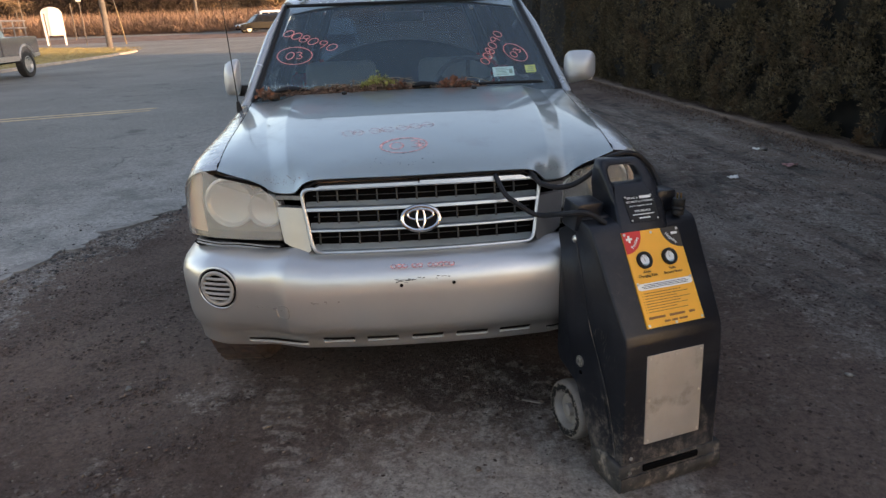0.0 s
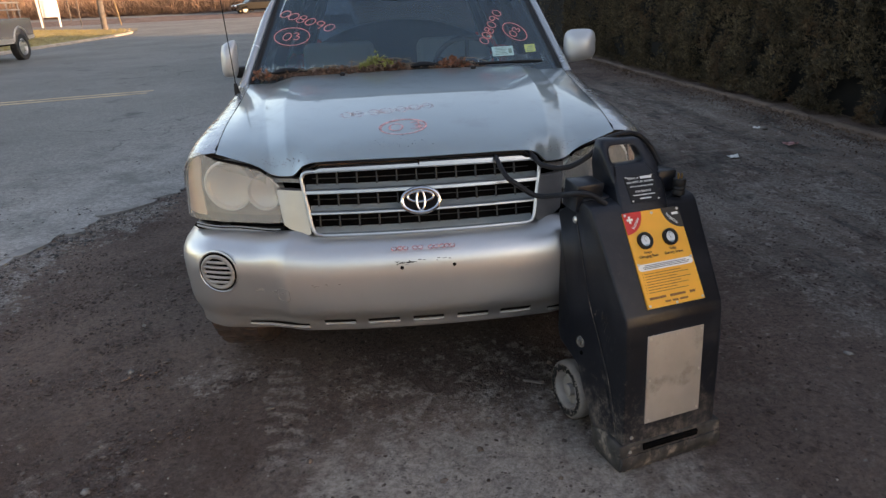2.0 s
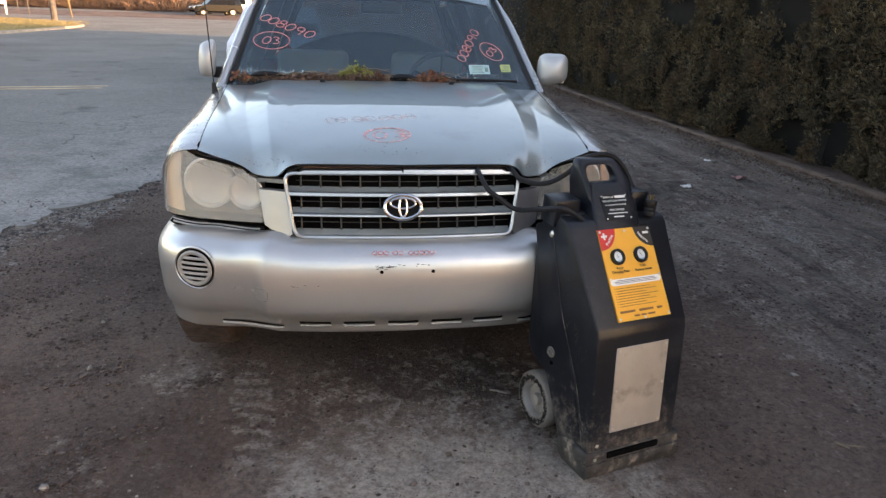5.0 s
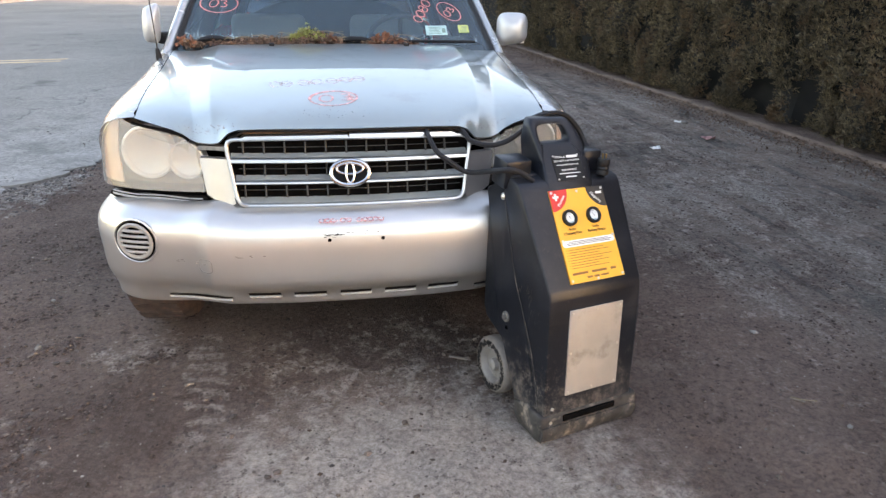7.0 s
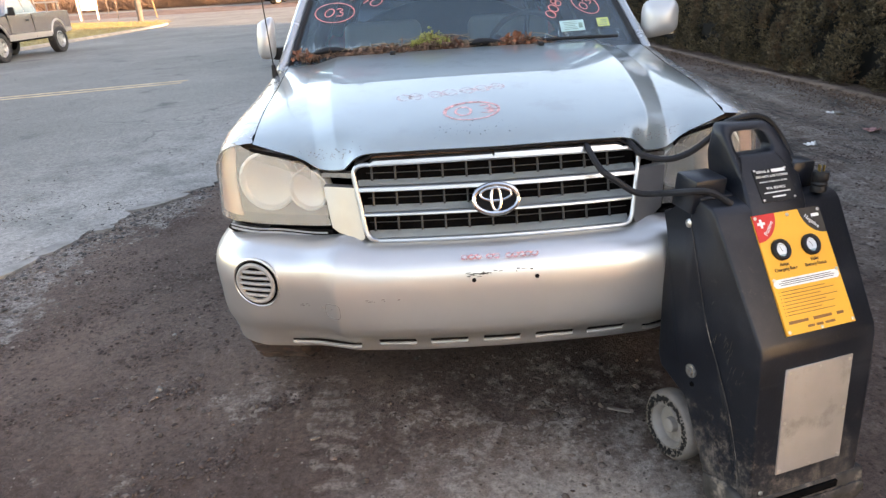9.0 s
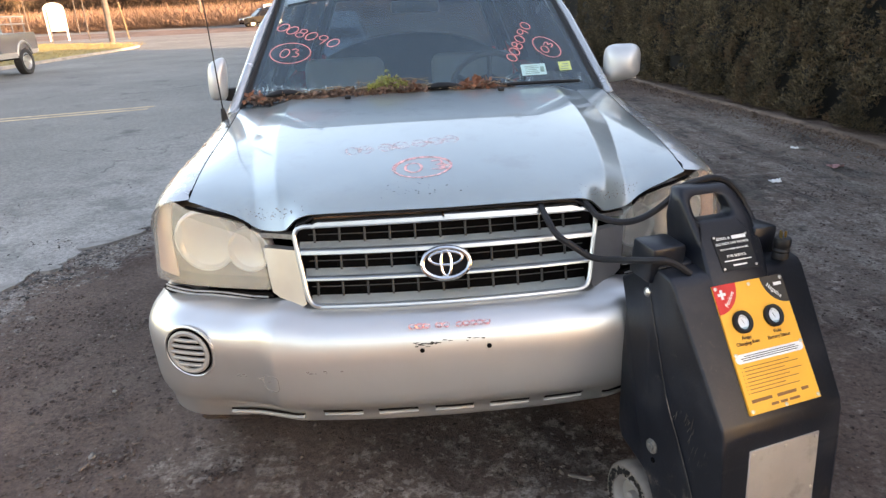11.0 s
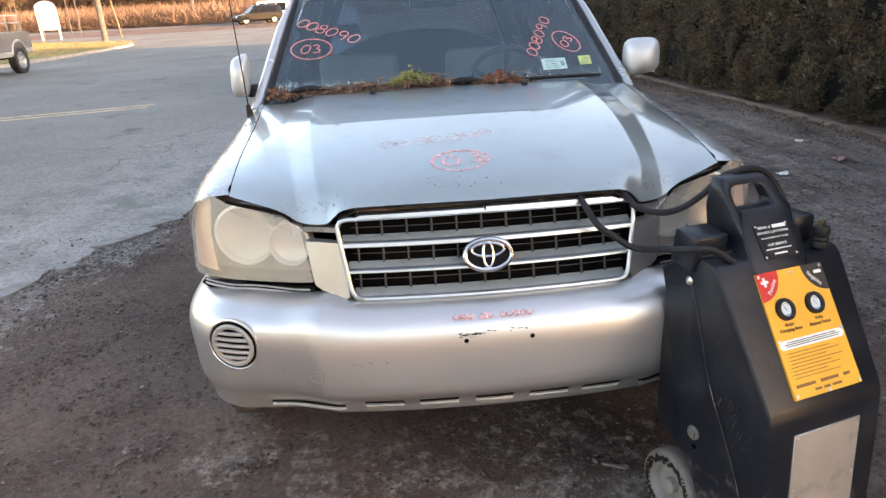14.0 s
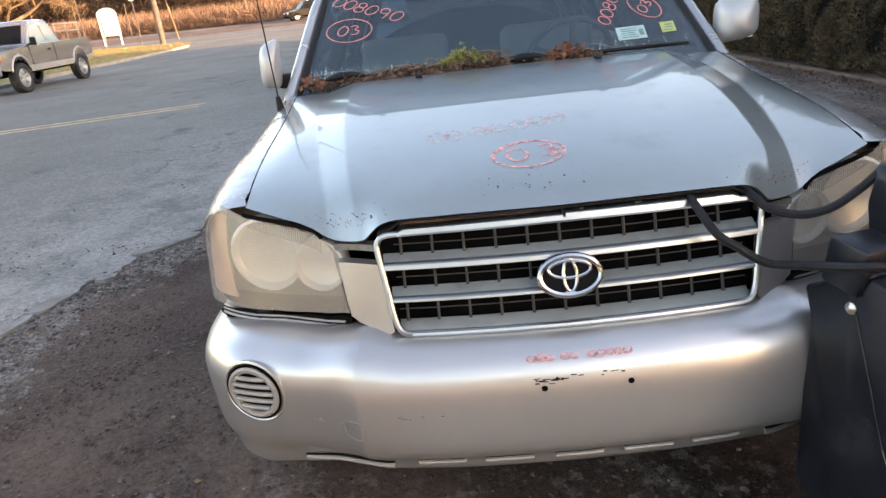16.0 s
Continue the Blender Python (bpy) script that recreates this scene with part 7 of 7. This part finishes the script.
pole("utility_pole", (-18.6, 44.6, rise(44.6)), 10.5, .19, .004, "tall weathered wooden utility pole on the verge")
pole("utility_pole", (-20.6, 74, rise(74)), 10.5, .17, -.01, "wooden utility pole before the dry grass")
g = thing("guy_wire", pose(-20.3, 52.1, rise(52.1)), "steel guy wire with yellow guard", "guy wire")
bm = B()
tube(bm, [(0, 0, 0), (.30, -1.6, 2.6)], .05, 8)
part("guard", bm, M_YELLOWGUARD, g, "yellow plastic guard")
bm = B()
tube(bm, [(.30, -1.6, 2.6), (1.5, -7.2, 9.6)], .012, 6)
part("wire", bm, M_GALV, g)
for z0, y1 in ((9.6, 74), (9.3, 74)):
    bm = B()
    pts = [(-18.55 + (x * -2.05), 44.6 + x * (y1 - 44.6), z0 - 2.2 * x * (1 - x)) for x in steps(0, 1, 14)]
    tube(bm, pts, .026, 5)
    tagged(part("overhead_wire", bm, M_CABLE), "overhead wire between the poles", "wire", "overhead wires")
    bm = B()
    pts = [(-18.55 - 36 * x, 44.6 + 10 * x, z0 - 2.6 * x * (1 - x)) for x in steps(0, 1, 14)]
    tube(bm, pts, .026, 5)
    tagged(part("overhead_wire", bm, M_CABLE), "overhead wire leaving the pole", "wire", "overhead wires")

sg = thing("sign_board", pose(-26.5, 54.5, rise(54.5), 0, 0, 8), "white arched sign board on two posts", "sign")
bm = B()
prism(bm, [(-.75, .75), (.75, .75), (.75, 2.4)] + [(.75 * math.cos(t), 2.4 + .48 * math.sin(t)) for t in steps(.25, math.pi - .25, 10)] + [(-.75, 2.4)], pose(0, 0, 0, 90, 0, 0), .10, .015, 1)
part("board", bm, M_WHITEBOARD, sg)
for x in (-.66, .66):
    bm = B()
    box(bm, (x, -.05, .9), (.12, .12, 1.8), bevel=.01)
    part("post", bm, M_WHITEBOARD, sg)
ss = thing("street_sign", pose(-23.6, 53.0, rise(53), 0, 0, 10), "green street sign on a thin post", "sign")
bm = B()
tube(bm, [(0, 0, 0), (0, 0, 3.8)], .035, 8)
part("post", bm, M_POLE, ss)
bm = B()
box(bm, (0, 0, 3.72), (1.25, .03, .24), bevel=.008)
pl = part("sign_plate", bm, M_GREENSIGN, ss)
bm = B()
box(bm, (0, -.018, 3.72), (.95, .006, .09))
part("print_bar", bm, M_WHITE, pl)
bm = B()
box(bm, (-.02, -.02, 3.35), (.36, .03, .36), bevel=.01)
part("small_plate", bm, M_WHITEBOARD, ss)
bn = thing("banner_post", pose(-31.5, 60, rise(60)), "tall thin post with a white banner", "sign")
bm = B()
tube(bm, [(0, 0, 0), (0, 0, 7.6)], .05, 8)
part("post", bm, M_POLE, bn)
bm = B()
box(bm, (0, -.06, 6.2), (.85, .04, 1.9), bevel=.01)
part("banner", bm, M_WHITEBOARD, bn)
for x, y, h in ((-25.9, 52, 2.4), (-35, 66, 3.0), (-38, 64, 3.4), (-30, 66, 3.2)):
    q = thing("fence_post", pose(x, y, rise(y)), "thin bare post in the grass", "post", "posts in the grass")
    bm = B()
    tube(bm, [(0, 0, -.1), (.02, 0, h)], .05, 8)
    part("shaft", bm, M_POLE, q)

# tall dry grass and the woods behind
M_REED = mat("tall_dry_grass", (0.235, 0.150, 0.105), 0.9, 0, 0.35, .4, island=.45, world_co=True)
pos, dirs = [], []
while len(pos) < 42000:
    x, y = rng.uniform(-75, 0), rng.uniform(66, 92)
    if y > 69 + .0 * x + max(0, (-x - 16)) * .12 and not (-16 < x < -6 and y < 73):
        pos.append((x, y, rise(y)))
dirs = [(0.05, 0, 1)] * len(pos)
sprays("tall_grass", pos, dirs, rng.uniform(1.3, 2.5, len(pos)), M_REED, "tall tan dry grass lit by low sun", "grass", 15, 3, .022, droop=.6)
M_CEDAR = mat("brown_conifers", (0.060, 0.040, 0.027), 0.9, 0, 0.35, .3, island=.4, world_co=True)
M_PINE = mat("dark_conifers", (0.085, 0.075, 0.050), 0.9, 0, 0.35, .3, island=.4, world_co=True)
M_BROWNWOOD = mat("bare_brown_woods", (0.27, 0.18, 0.105), 0.9, 0, 0.3, .3, island=.6, world_co=True)


def woods(name, xs, y0, y1, h0, h1, n, m, label, seed, size, full=0.0):
    r = np.random.default_rng(seed)
    pos, dirs, sz = [], [], []
    for _ in range(n):
        x, y, h, w = r.uniform(*xs), r.uniform(y0, y1), r.uniform(h0, h1), r.uniform(1.7, 3.3) + 1.2 * full
        k = int(520 + 44 * h)
        t = r.random(k) ** .8
        a = r.uniform(0, 6.283, k)
        rad = w * ((1 - full) * (1 - t) ** .5 + full * (1 - t ** 3) ** .5) * r.uniform(.5, 1.1, k) + .1
        z0 = rise(y)
        for ti, ai, ri in zip(t, a, rad):
            pos.append((x + ri * math.cos(ai), y + ri * math.sin(ai), z0 + .3 + h * ti))
            dirs.append((math.cos(ai) * .8, math.sin(ai) * .8, .5))
            sz.append(size * r.uniform(.6, 1.3))
    return sprays(name, pos, dirs, sz, m, label, "woods", seed + 1, 3, .45)


woods("dark_woods", (-75, -26), 98, 110, 5.4, 7.2, 85, M_CEDAR, "dense reddish-brown conifers beyond the grass", 40, .27, .35)
woods("pine_woods", (-95, -32), 116, 136, 10.5, 13.5, 110, M_PINE, "tall olive pines behind the brown conifers", 42, .40, .8)
woods("brown_woods", (-30, 60), 112, 130, 5, 8.0, 75, M_BROWNWOOD, "brown bare woods lit by low sun", 44, .45)
woods("brown_woods", (-130, -70), 85, 120, 4, 7, 60, M_BROWNWOOD, "brown bare woods and bushes", 48, .5)
woods("far_woods", (-200, 200), 150, 170, 4, 6, 150, M_PINE, "distant dark tree line", 52, 1.6)
# Trees out of view, added to cut the bright horizon in the bumper.
woods("far_woods", (-170, 80), -135, -105, 9, 14, 150, M_BROWNWOOD, "unseen tree line added behind the camera for reflections", 56, 1.3, .6)


M_TWIGGOLD = mat('sunlit_twigs', (0.26, 0.18, 0.11), 0.9, 0, 0.3, 2, island=.4)


def bare_tree(base, h, seed):
    t = thing("bare_tree", pose(*base), "leafless tree with spreading limbs lit warm", "tree")
    r = random.Random(seed)
    trunk, tw = B(), B()
    tips = []

    def limb(p, d, l, rad, depth):
        pts, q, dd = [p], Vector(p), Vector(d)
        for _ in range(4):
            dd = (dd + Vector((r.gauss(0, .16), r.gauss(0, .16), r.gauss(.04, .10)))).normalized()
            q = q + dd * l / 4
            pts.append(q.copy())
        tube(trunk if depth < 2 else tw, pts, [rad * (1 - .13 * i) for i in range(5)], 8 if depth < 2 else 4, caps=depth < 2)
        if depth >= 4:
            tips.extend(pts[1:])
        if depth < 6:
            for _ in range(3 if depth < 4 else 2):
                k = r.choice((2, 3, 4))
                limb(pts[k], (dd + Vector((r.gauss(0, .65), r.gauss(0, .65), r.gauss(.1, .35)))).normalized(), l * r.uniform(.55, .8), rad * .52, depth + 1)
    limb(Vector((0, 0, -.2)), Vector((0, 0, 1)), h * .25, .40, 0)
    part("trunk", trunk, M_BARK, t)
    part("crown", tw, M_BARK, t, kind="stuff")
    sprays("twig_mass", tips, [(r.gauss(0, .6), r.gauss(0, .6), .25) for _ in tips], .62, M_TWIGGOLD, "fine golden twigs", "", seed, 6, .022, parent=t, droop=1.4)
    return t


bare_tree((-28.9, 42, rise(42)), 15, 3)
bare_tree((-42, 56, rise(56)), 11, 5)

# litter by the hedge
M_PINKPAPER = mat("faded_wrapper", (0.36, 0.19, 0.18), 0.6, 0, 0.35, 30)

def scrap(x, y, r, m, label, seed):
    rr = random.Random(seed)
    bm = B()
    rows = []
    for j in range(6):
        rows.append([Vector((x + r * (i / 5 - .5) * 2 + rr.gauss(0, r * .15), y + r * (j / 5 - .5) * 1.4 + rr.gauss(0, r * .15), height(x, y) + .012 + abs(rr.gauss(0, r * .25)))) for i in range(6)])
    grid(bm, rows, (0, 0, -.0015))
    tagged(part("litter", bm, m, smooth=False), label, "litter")


M_BARKBIT = mat("dry_bark", (0.19, 0.155, 0.13), 0.9, 0, 0.3, 20)
for x, y, l, turn in ((.40, .02, .075, -22), (-.64, -.02, .035, 30), (1.60, -.45, .05, -40)):
    bm = B()
    box(bm, (x, y, height(x, y) + .006), (l, .012, .007), pose(0, 0, 0, 4, 3, turn), bevel=.002)
    tagged(part("bark_piece", bm, M_BARKBIT), "dry pale piece of bark on the dirt", "bark", "bark pieces on the dirt")
scrap(3.64, 3.68, .055, M_PINKPAPER, "crushed red and white wrapper on the dirt", 1)
scrap(2.90, 3.31, .042, M_WHITE, "scrap of white paper on the dirt", 2)
scrap(3.70, 4.40, .032, M_WHITE, "scrap of white paper by the hedge", 3)
bm = B()
tube(bm, spline([(1.575, -.44, .010), (1.61, -.47, .012), (1.655, -.48, .010)], 4), .0024, 6)
tagged(part("twig", bm, M_TWIG), "bent dry twig on the dirt", "twig")
